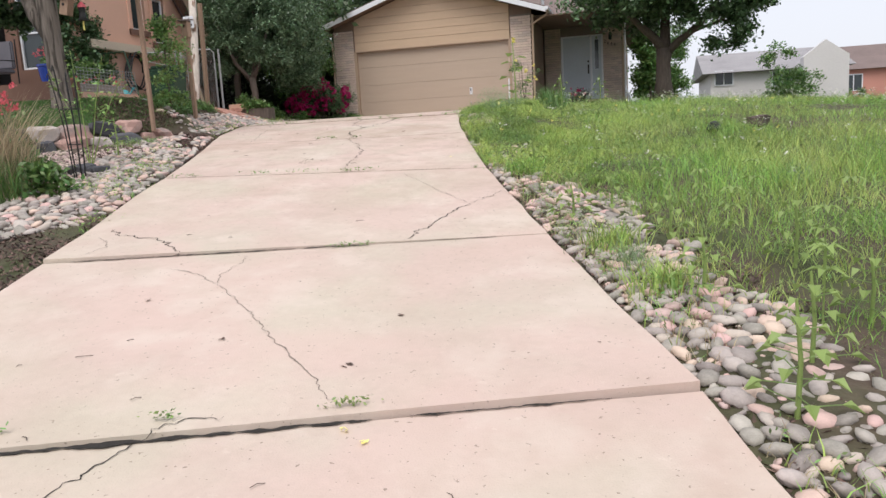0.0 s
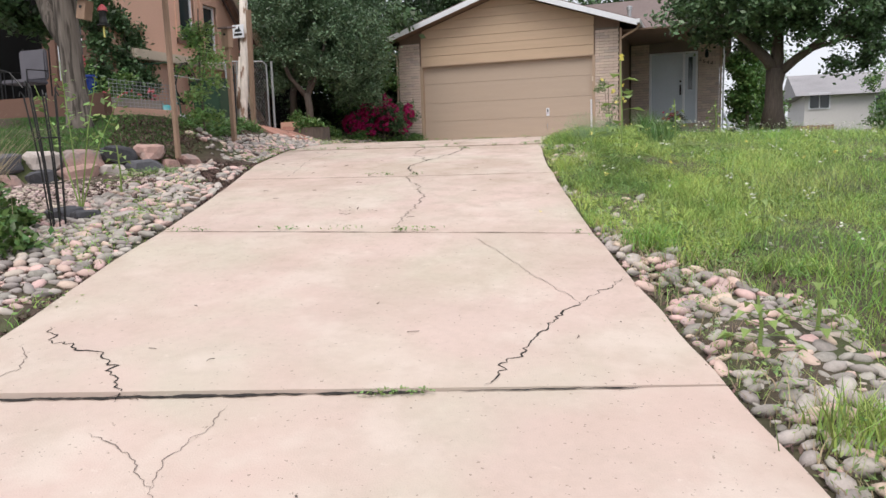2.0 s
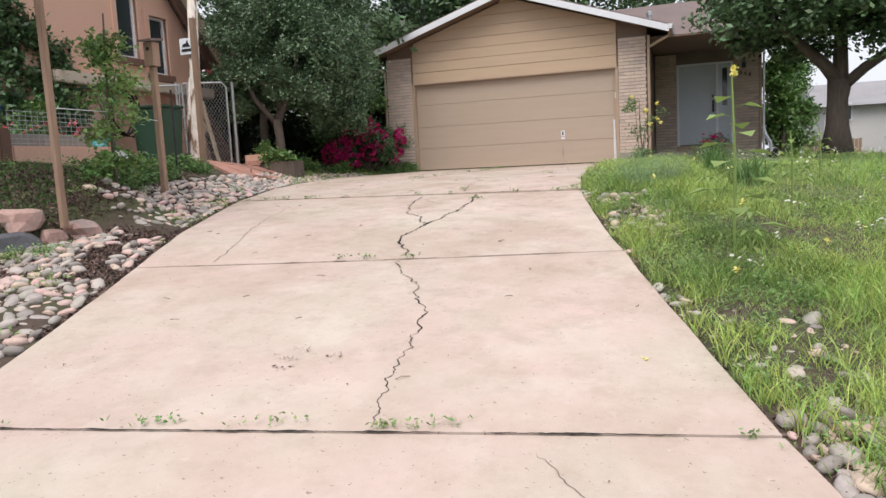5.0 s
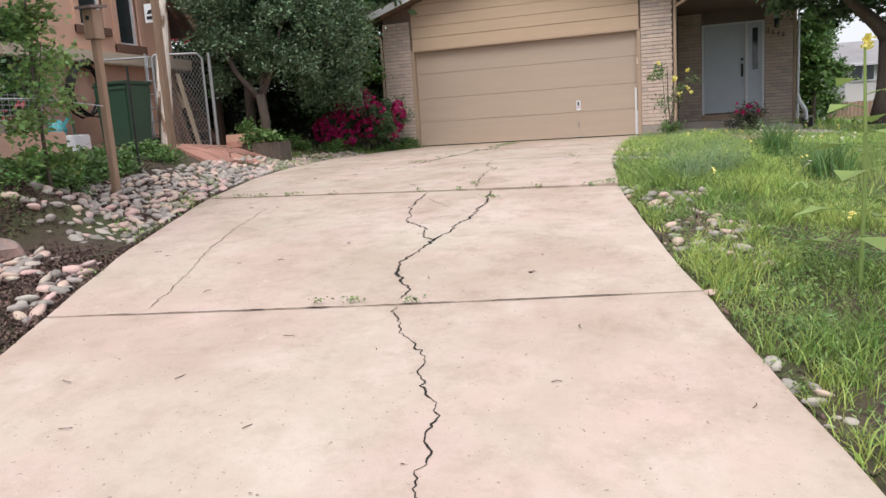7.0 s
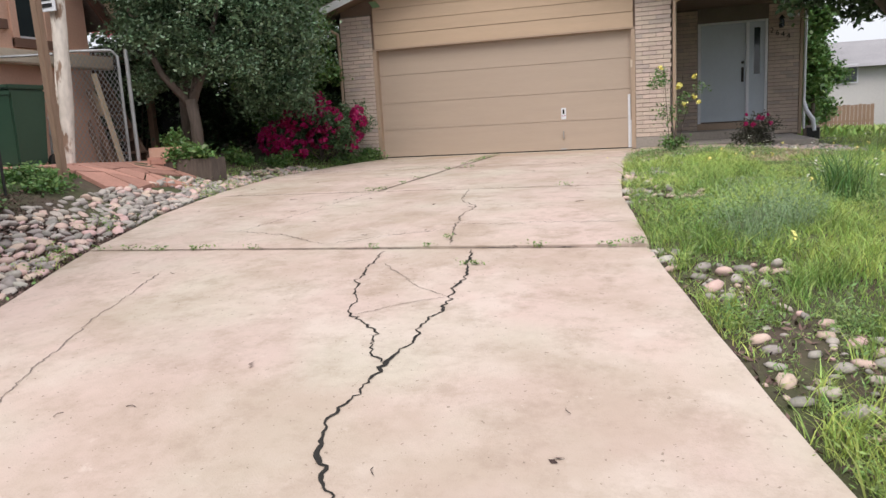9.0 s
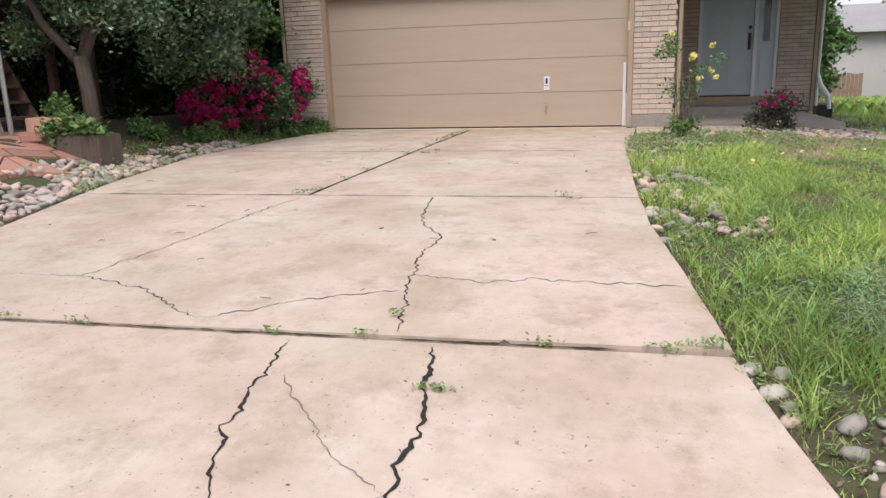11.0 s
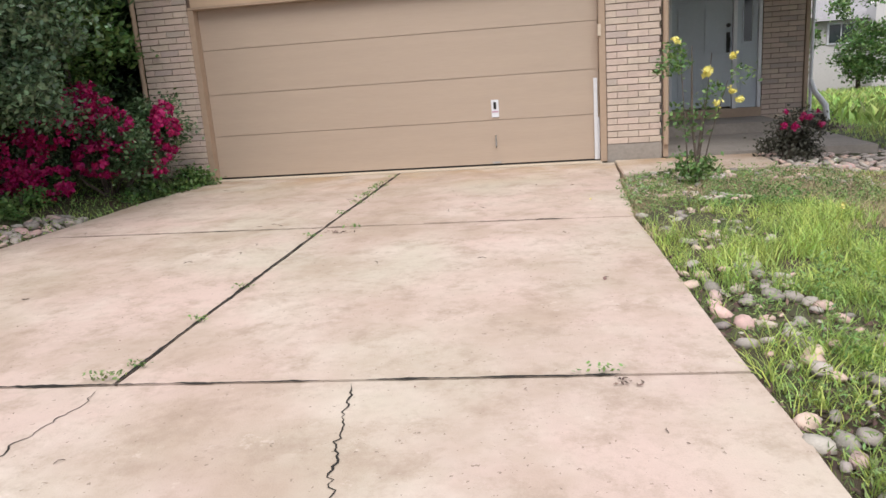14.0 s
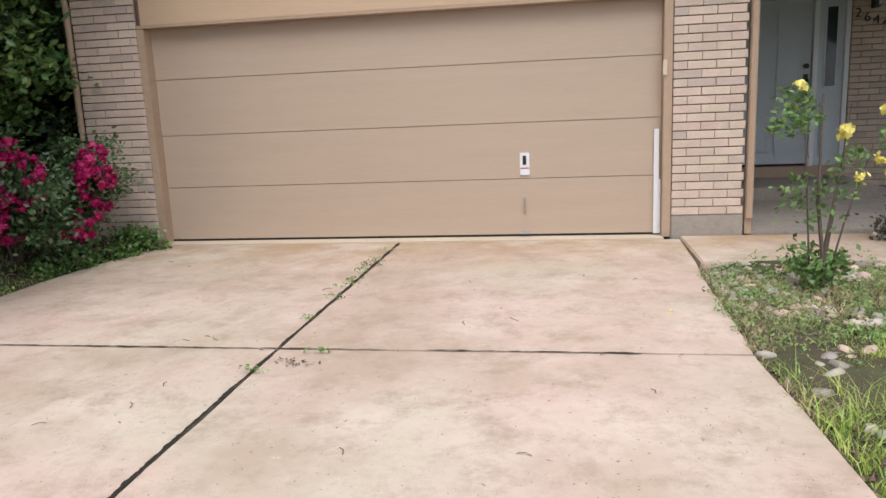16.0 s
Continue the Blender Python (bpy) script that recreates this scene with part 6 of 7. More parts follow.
RB = [(-7.3, 22.4, 4.35, 0.65, 0.5, 0.5), (-6.95, 23.0, 4.35, 0.40, 0.4, 0.42), (-7.75, 22.0, 4.05, 0.45, 0.45, 0.45), (-6.95, 22.6, 3.95, 0.4, 0.4, 0.35)]
rose = bush("rose_bush", (-7.3, 22.5, 3.6), "large rose bush full of crimson flowers beside the garage", RB, 1500, 10, 0.06, 0.055, leaf_dark, 9)
fp = []
for cx, cy, cz, rx, rz, n in ((-7.35, 22.1, 4.62, 0.42, 0.18, 36), (-7.0, 22.25, 4.35, 0.25, 0.25, 22), (-6.72, 22.9, 4.35, 0.14, 0.28, 26), (-7.15, 22.2, 4.1, 0.3, 0.2, 16),
                              (-7.85, 21.75, 4.1, 0.36, 0.30, 52), (-7.6, 21.8, 3.92, 0.32, 0.2, 26), (-6.8, 22.7, 3.95, 0.16, 0.12, 8), (-7.5, 21.9, 4.45, 0.3, 0.2, 30), (-7.2, 22.2, 4.75, 0.3, 0.12, 16)):
    for _ in range(int(1.7 * n)):
        d = rnd.normal(size=3)
        d /= np.linalg.norm(d)
        fp.append((cx + d[0] * rx, cy - abs(d[1]) * 0.3 + 0.05, cz + d[2] * rz))
flowers(rose, fp, RED, 0.62)
for x, y, s in ((-7.6, 21.4, 0.5), (-6.95, 22.6, 0.35), (-6.75, 23.35, 0.35), (-7.9, 20.6, 0.35), (-7.7, 22.0, 0.3)):
    g = float(ground(x, y))
    bush("weed_clump", (x, y, g), "low leafy green weeds at the driveway edge", [(x, y, g + 0.12, s * 0.8, s * 0.8, 0.14)], 160, 9, 0.05, 0.055, leaf_mid, 4, "weeds")
# yellow rose by the walk
yr = bush("rose_bush", (-1.0, 21.75, 3.56), "tall thin rose bush with pale yellow flowers", [(-0.95, 21.75, 4.25, 0.26, 0.22, 0.25), (-1.12, 21.75, 4.75, 0.22, 0.2, 0.18), (-0.82, 21.8, 4.6, 0.28, 0.2, 0.2), (-0.98, 21.75, 3.75, 0.2, 0.18, 0.15)], 150, 7, 0.045, 0.05, leaf_mid, 2)
cane = Shape()
for dx, h in ((-0.06, 4.9), (0.08, 4.75), (0.15, 4.5)):
    cane.tube([(-1.0 + dx * 0.3, 21.75, 3.5), (-1.0 + dx, 21.74, 4.0), (-1.0 + dx * 2, 21.76, h)], [0.008, 0.006, 0.003], 6)
part("cane", cane, bark, yr, kind="stuff")
flowers(yr, [(-1.16, 21.66, 4.88), (-0.68, 21.66, 4.71), (-0.82, 21.6, 4.31), (-0.62, 21.66, 4.33), (-0.9, 21.66, 4.59), (-0.68, 21.7, 4.41)], YEL, 0.62)
rb2 = bush("rose_bush", (0.32, 23.3, 3.56), "small rose bush with dark red flowers and purplish leaves", [(0.32, 23.3, 3.82, 0.36, 0.3, 0.27)], 300, 9, 0.05, 0.045, mat("purplish_leaf", (0.07, 0.07, 0.05), 0.6, (2, 0.1), (10, 0.1), island=0.4, leaf=0.2), 6)
flowers(rb2, [(0.05 + 0.55 * rnd.rand(), 23.02 + 0.1 * rnd.rand(), 3.75 + 0.36 * rnd.rand()) for _ in range(7)], RED, 0.5)


# tall wild sunflower in the meadow
def stalk_plant(name, x, y, h, label, flower=None, nleaf=9, leafsize=0.10, leafm=leaf_lite):
    g = float(ground(x, y))
    t = thing(name, (x, y, g), label, "plant")
    part("stalk", Shape().tube([(x, y, g - 0.03), (x + 0.01, y, g + h * 0.5), (x - 0.01, y, g + h)], [0.012, 0.010, 0.006], 6), leafm, t)
    for k in range(nleaf):
        a = k * 2.4
        z = g + h * (0.15 + 0.78 * k / nleaf)
        r = 0.05 + 0.11 * (1 - k / nleaf)
        d = Vector((math.cos(a), math.sin(a), 0))
        s = d.cross(Vector((0, 0, 1)))
        p = Vector((x, y, z)) + d * r
        L, W = leafsize * (1.25 - 0.6 * k / nleaf), leafsize * 0.42
        part("leaf", Shape().add([p, p + d * L * 0.45 + s * W + Vector((0, 0, 0.01)), p + d * L - Vector((0, 0, 0.035)), p + d * L * 0.45 - s * W + Vector((0, 0, 0.01))], [(0, 1, 2), (0, 2, 3)]).tube([(x, y, z - 0.02), tuple(p)], 0.003, 4), leafm, t)
    if flower:
        flowers(t, [(x, y, g + h + 0.02)], flower, 0.5)
    return t


stalk_plant("sunflower", 0.38, 12.0, 1.26, "tall wild sunflower with one yellow bloom", YEL, 15, 0.19)
for x, y, h in ((1.9, 7.6, 0.35), (2.5, 5.6, 0.4), (2.9, 4.7, 0.45), (2.75, 4.2, 0.5), (1.6, 7.3, 0.3), (3.3, 5.3, 0.4), (-4.6, 9.6, 0.55), (0.9, 13.4, 0.7), (1.4, 15.5, 0.6), (2.35, 6.7, 0.4), (3.1, 6.2, 0.5), (1.0, 9.3, 0.35)):
    stalk_plant("weed", x, y, h, "leafy green weed growing among cobbles", None, 16, 0.07)


def tussock(name, x, y, h, n, r, m, label, w=0.009, lean=0.55):
    g = float(ground(x, y))
    t = thing(name, (x, y, g), label, "plant")
    q = rnd.normal(size=(n, 2)) * r
    pts = np.stack([x + q[:, 0], y + q[:, 1], np.full(n, g)], 1)
    blade_mesh("blade", pts, h, w, m, lean, t, kind="")
    return t


for x, y, h in ((0.32, 16.4, 0.42), (0.64, 15.0, 0.35), (1.95, 6.5, 0.22), (2.3, 5.7, 0.2), (0.95, 9.1, 0.18)):
    tussock("grass_clump", x, y, h, 260, 0.10, leaf_mid if y > 10 else grass_m, "clump of long arching green grass")
for x, y, h in ((-0.52, 14.8, 0.46), (2.1, 6.1, 0.24), (-0.2, 15.2, 0.36), (3.6, 9.0, 0.3)):
    sg_c = tussock("sage_clump", x, y, h * 0.9, 130, 0.07, sage_m, "feathery grey-green weed in the meadow", 0.004, 0.75)
    if y < 10:
        continue
    gz0 = float(ground(x, y))
    q = rnd.normal(size=(1500, 3))
    q /= np.linalg.norm(q, axis=1)[:, None]
    q *= (0.35 + 0.65 * rnd.rand(1500) ** 0.5)[:, None]
    leaf_mesh("leaves", np.array([x, y, gz0 + h * 0.55]) + q * np.array([h * 0.62, h * 0.62, h * 0.48]), 0.022, sage_m, sg_c, aspect=0.22)
bin_obj = thing("sprinkler_box", (3.09, 11.75, 2.8), "dark grey lump of weathered rubber in the grass", "garden debris")
part("body", Shape().lathe((3.09, 11.75, 2.74), [(0.10, 0), (0.11, 0.12), (0.07, 0.20), (0.02, 0.22)], 7), dark_metal, bin_obj)
tagged(boulder(None, 3.72, 12.4, float(ground(3.72, 12.4)) + 0.08, 0.2, 0.16, 0.11, bark, "dirt_clod"), "brown clod of earth and dead weeds in the meadow", "clod")

# ---- garden things next door ----
def post(name, x, y, z0, x1, y1, z1, w, m, label):
    t = thing(name, (x, y, z0), label, "post")
    part("post", Shape().beam((x, y, z0 - 0.1), (x1, y1, z1), w, w, (0, 1, 0)), m, t, bevel=0.006)
    return t


post("stake", -5.47, 11.6, 3.39, -5.50, 11.6, 5.52, 0.06, post_wood, "square reddish wooden stake beside a young tree")
part("wire_tie", Shape().tube([(-5.48, 11.6, 4.4), (-5.9, 12.8, 4.45), (-6.05, 13.7, 4.4)], 0.004, 5), white_p, thing("wire", (-5.9, 12.8, 4.4), "pale wire tied between two posts", "wire"))
bp = post("birdhouse_post", -6.05, 13.7, 3.5, -6.06, 13.7, 5.05, 0.07, post_wood, "weathered wooden post carrying a birdhouse")
bh = part("birdhouse", Shape().box(-6.125, 13.63, 5.05, -5.995, 13.76, 5.33), post_wood, bp, "grey wooden birdhouse", bevel=0.004)
part("roof", Shape().beam((-6.06, 13.58, 5.345), (-6.06, 13.81, 5.375), 0.19, 0.025), shingle_m, bh, "small shingled roof")
part("hole", Shape().tube([(-6.06, 13.631, 5.25), (-6.06, 13.622, 5.25)], 0.022, 12), dark_metal, bh)
post("wooden_post", -7.35, 16.2, 3.8, -7.11, 15.9, 6.1, 0.08, post_wood, "leaning reddish brown wooden post beside the patio")
sp = thing("stake", (-6.95, 15.07, 3.85), "thin grey metal stake in the ground cover", "stake")
part("rod", Shape().tube([(-6.95, 15.07, 3.75), (-6.95, 15.07, 4.95)], 0.014, 6), dark_metal, sp)
# dead birch trunk with a sign
bt = thing("tree_stump", (-8.63, 17.65, 3.9), "tall dead birch trunk with peeling pale bark", "dead tree")
part("trunk", Shape().tube([(-8.54, 17.5, 3.6), (-8.52, 17.5, 3.95), (-8.42, 17.5, 4.7), (-8.34, 17.5, 5.84), (-8.26, 17.5, 7.4)], [0.12, 0.095, 0.085, 0.09, 0.08], 12, 0.25), birch_bark, bt, flat=False)
part("second_stem", Shape().tube([(-8.70, 17.65, 3.7), (-8.68, 17.65, 4.6), (-8.55, 17.62, 5.5)], [0.07, 0.055, 0.04], 10, 0.25), birch_bark, bt, flat=False)
sg = part("sign", Shape().box(-8.530, 17.36, 5.86, -8.250, 17.38, 6.14), white_p, bt, "pale square sign with a dark emblem", bevel=0.003)
part("emblem", Shape().prism([(-8.480, 5.99), (-8.300, 5.99), (-8.340, 6.04), (-8.360, 6.11), (-8.390, 6.05), (-8.450, 6.04)], 17.352, 17.358), dark_metal, sg)
part("text_bar", Shape().box(-8.490, 17.352, 5.91, -8.290, 17.358, 5.955), dark_metal, sg)
# young tree between the posts
yt = tree("young_tree", (-5.93, 12.8, 3.55), "young staked tree with green lobed leaves",
          [([(-5.93, 12.8, 3.45), (-5.95, 12.8, 4.6), (-5.9, 12.8, 5.5)], [0.02, 0.016, 0.008]), ([(-5.94, 12.8, 4.4), (-5.7, 12.7, 4.9)], [0.008, 0.004]), ([(-5.94, 12.8, 4.3), (-6.2, 12.8, 4.8)], [0.008, 0.004])],
          [(-5.85, 12.8, 4.65, 0.50, 0.40, 0.30), (-5.95, 12.8, 5.05, 0.30, 0.26, 0.2), (-5.75, 12.7, 4.35, 0.40, 0.3, 0.2), (-5.95, 12.8, 3.95, 0.3, 0.25, 0.12)], 320, 7, 0.06, 0.066, leaf_weed, shell=0.9, sides=6, kw={"aspect": 0.6})
# tree birdhouse
tb = thing("birdhouse", (-6.7, 11.4, 5.3), "small weathered wooden birdhouse fixed to the tree trunk", "birdhouse")
part("box", Shape().beam((-6.72, 11.42, 5.20), (-6.66, 11.42, 5.45), 0.15, 0.14, (0, 1, 0)), post_wood, tb, bevel=0.004)
part("roof", Shape().beam((-6.655, 11.30, 5.465), (-6.655, 11.54, 5.49), 0.20, 0.02), bark, tb)
part("hole", Shape().tube([(-6.69, 11.352, 5.36), (-6.69, 11.34, 5.36)], 0.02, 12), dark_metal, tb)
bf = thing("bird_feeder", (-6.52, 11.6, 5.0), "hanging bird feeder with a red top and dark glass cage", "bird feeder")
part("hook", Shape().tube([(-6.56, 11.6, 5.9), (-6.56, 11.6, 5.42)], 0.004, 5), dark_metal, bf)
part("top", Shape().lathe((-6.56, 11.6, 5.33), [(0.07, 0), (0.06, 0.04), (0.015, 0.09)], 12), pink_fl, bf, "faded red top")
part("seed_cage", Shape().lathe((-6.56, 11.6, 5.15), [(0.055, 0), (0.06, 0.02), (0.045, 0.10), (0.055, 0.178)], 12), dark_metal, bf)
part("tray", Shape().lathe((-6.56, 11.6, 5.12), [(0.03, 0), (0.085, 0.012), (0.085, 0.028)], 12), dark_metal, bf)
part("lower_tube", Shape().tube([(-6.56, 11.6, 5.12), (-6.56, 11.6, 4.98)], 0.012, 8), yel_fl, bf, "pale yellow hanging tube")

# stone patio
pt = thing("patio", (-8.2, 17.8, 3.8), "patio of irregular red flagstones beside the fence", "patio")
flag_m = mat("red_flagstone", (0.42, 0.22, 0.17), 0.9, (2, 0.12), (30, 0.12), 0.5, 60, per_object=0.22)
gxn, gyn = 9, 8
px0, px1, py0, py1 = -9.7, -6.75, 16.4, 19.7
G = {}
for a in range(gxn + 1):
    for b in range(gyn + 1):
        G[a, b] = (px0 + (px1 - px0) * a / gxn + rnd.uniform(-0.15, 0.15), py0 + (py1 - py0) * b / gyn + rnd.uniform(-0.17, 0.17))
for a in range(gxn):
    for b in range(gyn):
        q = [G[a, b], G[a + 1, b], G[a + 1, b + 1], G[a, b + 1]]
        cx, cy = sum(p[0] for p in q) / 4, sum(p[1] for p in q) / 4
        if float(left_x(cy)) - cx < 0.75 or math.hypot(cx + 8.63, cy - 17.65) < 0.3:
            continue
        q = [(cx + (p[0] - cx) * 0.92, cy + (p[1] - cy) * 0.92) for p in q]
        zz = [float(ground(p[0], p[1])) for p in q]
        vs = [(p[0], p[1], z + 0.035) for p, z in zip(q, zz)] + [(p[0], p[1], z - 0.05) for p, z in zip(q, zz)]
        part("flagstone", Shape().add(vs, [(0, 1, 2, 3), (7, 6, 5, 4), (0, 4, 5, 1), (1, 5, 6, 2), (2, 6, 7, 3), (3, 7, 4, 0)]), flag_m, pt)

# wheeled bin
wb = thing("wheeled_bin", (-9.0, 17.1, 3.95), "dark green wheeled rubbish bin on the patio", "bin")
bin_m = mat("dark_green_plastic", (0.022, 0.06, 0.035), 0.5, (3, 0.1), (30, 0.05), 0.05, 60)
bsh = Shape().add([(-9.10, 16.85, 4.0), (-8.62, 16.85, 4.0), (-8.62, 17.30, 4.0), (-9.10, 17.30, 4.0), (-9.15, 16.80, 4.92), (-8.57, 16.80, 4.92), (-8.57, 17.35, 4.92), (-9.15, 17.35, 4.92)],
                  [(3, 2, 1, 0), (4, 5, 6, 7), (0, 1, 5, 4), (1, 2, 6, 5), (2, 3, 7, 6), (3, 0, 4, 7)])
part("body", bsh, bin_m, wb, bevel=0.02)
part("lid", Shape().box(-9.17, 16.77, 4.925, -8.55, 17.38, 4.98), bin_m, wb, "green lid", bevel=0.02)
part("rim", Shape().box(-9.16, 16.785, 4.86, -8.56, 16.80, 4.90), bin_m, wb)
for x in (-9.12, -8.62):
    part("wheel", Shape().tube([(x, 17.38, 4.02), (x + 0.05, 17.38, 4.02)], 0.1, 14), dark_metal, wb)
# white chest with turquoise garden things
wc = thing("garden_chest", (-9.9, 16.7, 3.9), "low white garden chest against the wall", "chest")
part("body", Shape().box(-9.75, 16.35, 3.85, -9.25, 16.7, 4.22), white_p, wc, bevel=0.02)
part("opening", Shape().box(-9.68, 16.33, 3.92, -9.4, 16.348, 4.14), dark_metal, wc)
turq = mat("turquoise_plastic", (0.08, 0.42, 0.46), 0.4, (3, 0.1), (20, 0.05))
wcan = thing("watering_can", (-9.9, 16.7, 4.22), "turquoise plastic watering can on the white chest", "watering can")
part("body", Shape().lathe((-9.9, 16.7, 4.22), [(0.12, 0), (0.14, 0.1), (0.10, 0.22), (0.04, 0.25)], 14), turq, wcan)
part("spout", Shape().tube([(-9.82, 16.68, 4.28), (-9.65, 16.66, 4.45), (-9.60, 16.66, 4.5)], [0.03, 0.02, 0.035], 8), turq, wcan)
part("grip", Shape().tube([(-9.98, 16.7, 4.30), (-10.1, 16.7, 4.42), (-9.98, 16.7, 4.50)], 0.012, 6), turq, wcan)
gb3 = thing("wheeled_bin", (-9.6, 17.5, 3.95), "second dark green rubbish bin behind the first", "bin")
part("body", Shape().add([(-9.72, 17.42, 4.0), (-9.24, 17.42, 4.0), (-9.24, 17.85, 4.0), (-9.72, 17.85, 4.0), (-9.76, 17.38, 4.95), (-9.20, 17.38, 4.95), (-9.20, 17.9, 4.95), (-9.76, 17.9, 4.95)],
                         [(3, 2, 1, 0), (4, 5, 6, 7), (0, 1, 5, 4), (1, 2, 6, 5), (2, 3, 7, 6), (3, 0, 4, 7)]), bin_m, gb3, bevel=0.02)
part("lid", Shape().box(-9.78, 17.36, 4.955, -9.18, 17.92, 5.0), bin_m, gb3, bevel=0.02)
ld = thing("ladder", (-8.9, 17.75, 4.0), "grey metal step ladder leaning beside the bins", "ladder")
for x in (-9.02, -8.84):
    part("rail", Shape().tube([(x, 17.75, 3.9), (x + 0.02, 17.85, 5.45)], 0.016, 6), metal_m, ld)
for k in range(6):
    part("rung", Shape().tube([(-9.02 + 0.003 * k, 17.76, 4.15 + k * 0.22), (-8.84 + 0.003 * k, 17.76, 4.15 + k * 0.22)], 0.011, 6), metal_m, ld)
wf2 = thing("garden_swing", (-9.9, 16.5, 4.3), "green metal tube frame of a garden seat on the patio", "garden frame")
for x in (-10.15, -9.45):
    part("arm", Shape().tube([(x - 0.25, 16.6, 5.35), (x - 0.1, 16.55, 4.9), (x + 0.08, 16.5, 4.4), (x + 0.1, 16.5, 3.9)], 0.016, 6), bin_m, wf2)
part("crossbar", Shape().tube([(-10.40, 16.6, 5.35), (-9.70, 16.6, 5.35)], 0.016, 6), bin_m, wf2)
hs = thing("garden_hose", (-10.3, 17.75, 5.0), "coiled dark garden hose hanging on the wall", "hose")
hp = [(WX + 0.08 + 0.004 * k, 17.75 + (0.36 + 0.06 * math.sin(k * 0.9)) * math.cos(k * 0.45), 5.00 + (0.44 + 0.06 * math.cos(k * 0.7)) * math.sin(k * 0.45)) for k in range(56)]
part("coil", Shape().tube(hp, 0.020, 6), dark_metal, hs)
# ivy on the corner, flower pots and porch things
iv = thing("ivy", (-10.4, 16.0, 4.2), "dense dark ivy climbing the stucco corner", "climbing plant")
part("stem", Shape().tube([(-10.38, 15.9, 3.9), (-10.40, 16.1, 5.0), (-10.40, 16.2, 6.5)], 0.02, 5), bark, iv)
leaf_mesh("leaves", foliage([(-10.45, 16.0, 5.2, 0.3, 0.9, 0.9), (-10.5, 15.8, 6.3, 0.3, 0.7, 0.7), (-10.5, 16.3, 5.0, 0.25, 0.7, 0.5), (-10.5, 16.5, 5.7, 0.2, 0.5, 0.6)], 1500, 9, 0.08, shell=0.8), 0.10, leaf_dark, iv)
blue_m = mat("cobalt_glaze", (0.02, 0.05, 0.28), 0.25, (3, 0.1), (20, 0.05))
bpot = thing("flower_pot", (-10.15, 14.7, 4.5), "glossy cobalt blue pot of pink flowers on the terrace", "flower pot")
part("pot", Shape().lathe((-10.15, 14.7, 4.46), [(0.16, 0), (0.21, 0.2), (0.24, 0.42), (0.26, 0.44), (0.26, 0.48), (0.22, 0.48)], 18), blue_m, bpot)
leaf_mesh("leaves", foliage([(-10.15, 14.7, 5.05, 0.25, 0.25, 0.15)], 40, 9, 0.05), 0.06, leaf_mid, bpot)
flowers(bpot, [(-10.15 + rnd.uniform(-0.22, 0.22), 14.6 + rnd.uniform(-0.1, 0.1), 5.1 + rnd.uniform(0, 0.2)) for _ in range(18)], CORAL, 0.4)
terr = part("terrace_floor", Shape().box(-16, 14.07, 3.6, -9.06, 15.59, 4.44), grey_concrete, nb, "terrace floor")
grey_cush = mat("grey_fabric", (0.13, 0.125, 0.145), 0.9, (2, 0.1), (40, 0.1), 0.3, 80)
ch = thing("patio_chair", (-11.6, 14.8, 4.44), "wrought iron patio chair with a pale cushion", "chair")
part("cushion", Shape().box(-11.95, 14.85, 4.95, -11.25, 14.95, 5.55), grey_cush, ch, "pale cushion", bevel=0.03)
part("seat", Shape().box(-11.95, 14.4, 4.85, -11.25, 14.9, 4.93), grey_cush, ch, "pale seat cushion", bevel=0.02)
for x in (-11.95, -11.25):
    part("leg", Shape().tube([(x, 14.4, 4.44), (x, 14.4, 5.1), (x, 14.9, 5.12)], 0.015, 6), dark_metal, ch)
    part("leg", Shape().tube([(x, 14.95, 4.44), (x, 14.97, 5.6)], 0.015, 6), dark_metal, ch)
rl = thing("garden_railing", (-12, 14.0, 4.5), "black wrought iron railing with scrolls on the terrace wall", "railing")
part("rail", Shape().tube([(-14.0, 13.97, 5.2), (-12.6, 13.97, 5.4), (-11.2, 13.97, 5.0), (-10.9, 13.97, 4.7)], 0.012, 6), dark_metal, rl)
for k in range(16):
    x = -14.0 + k * 0.19
    part("baluster", Shape().tube([(x, 13.97, 4.48), (x, 13.97, 5.2 + 0.2 * math.sin((k / 15) * 3.14) - 0.2 * (k > 12))], 0.008, 5), dark_metal, rl)
# wire fence above the planter
wf = thing("wire_fence", (-8.95, 15, 4.3), "low wire mesh fence on the planter wall", "fence")
for k in range(19):
    y = 14.1 + k * 0.1
    part("wire", Shape().tube([(-8.96, y, 4.26), (-8.96, y, 4.78)], 0.004, 4), metal_m, wf)
for k in range(8):
    z = 4.30 + k * 0.065
    part("wire", Shape().tube([(-8.96, 14.08, z), (-8.96, 15.9, z)], 0.004, 4), metal_m, wf)
pb = bush("flower_bed", (-9.5, 15, 4.2), "raised bed of green plants with coral flowers", [(-9.5, 15.0, 4.45, 0.4, 0.8, 0.25), (-9.9, 15.3, 4.7, 0.4, 0.5, 0.4)], 160, 9, 0.07, 0.08, leaf_mid, 6, "flower bed")
flowers(pb, [(-9.2 - 0.3 * rnd.rand(), 14.3 + 1.5 * rnd.rand(), 4.45 + 0.25 * rnd.rand()) for _ in range(20)], CORAL, 0.4)

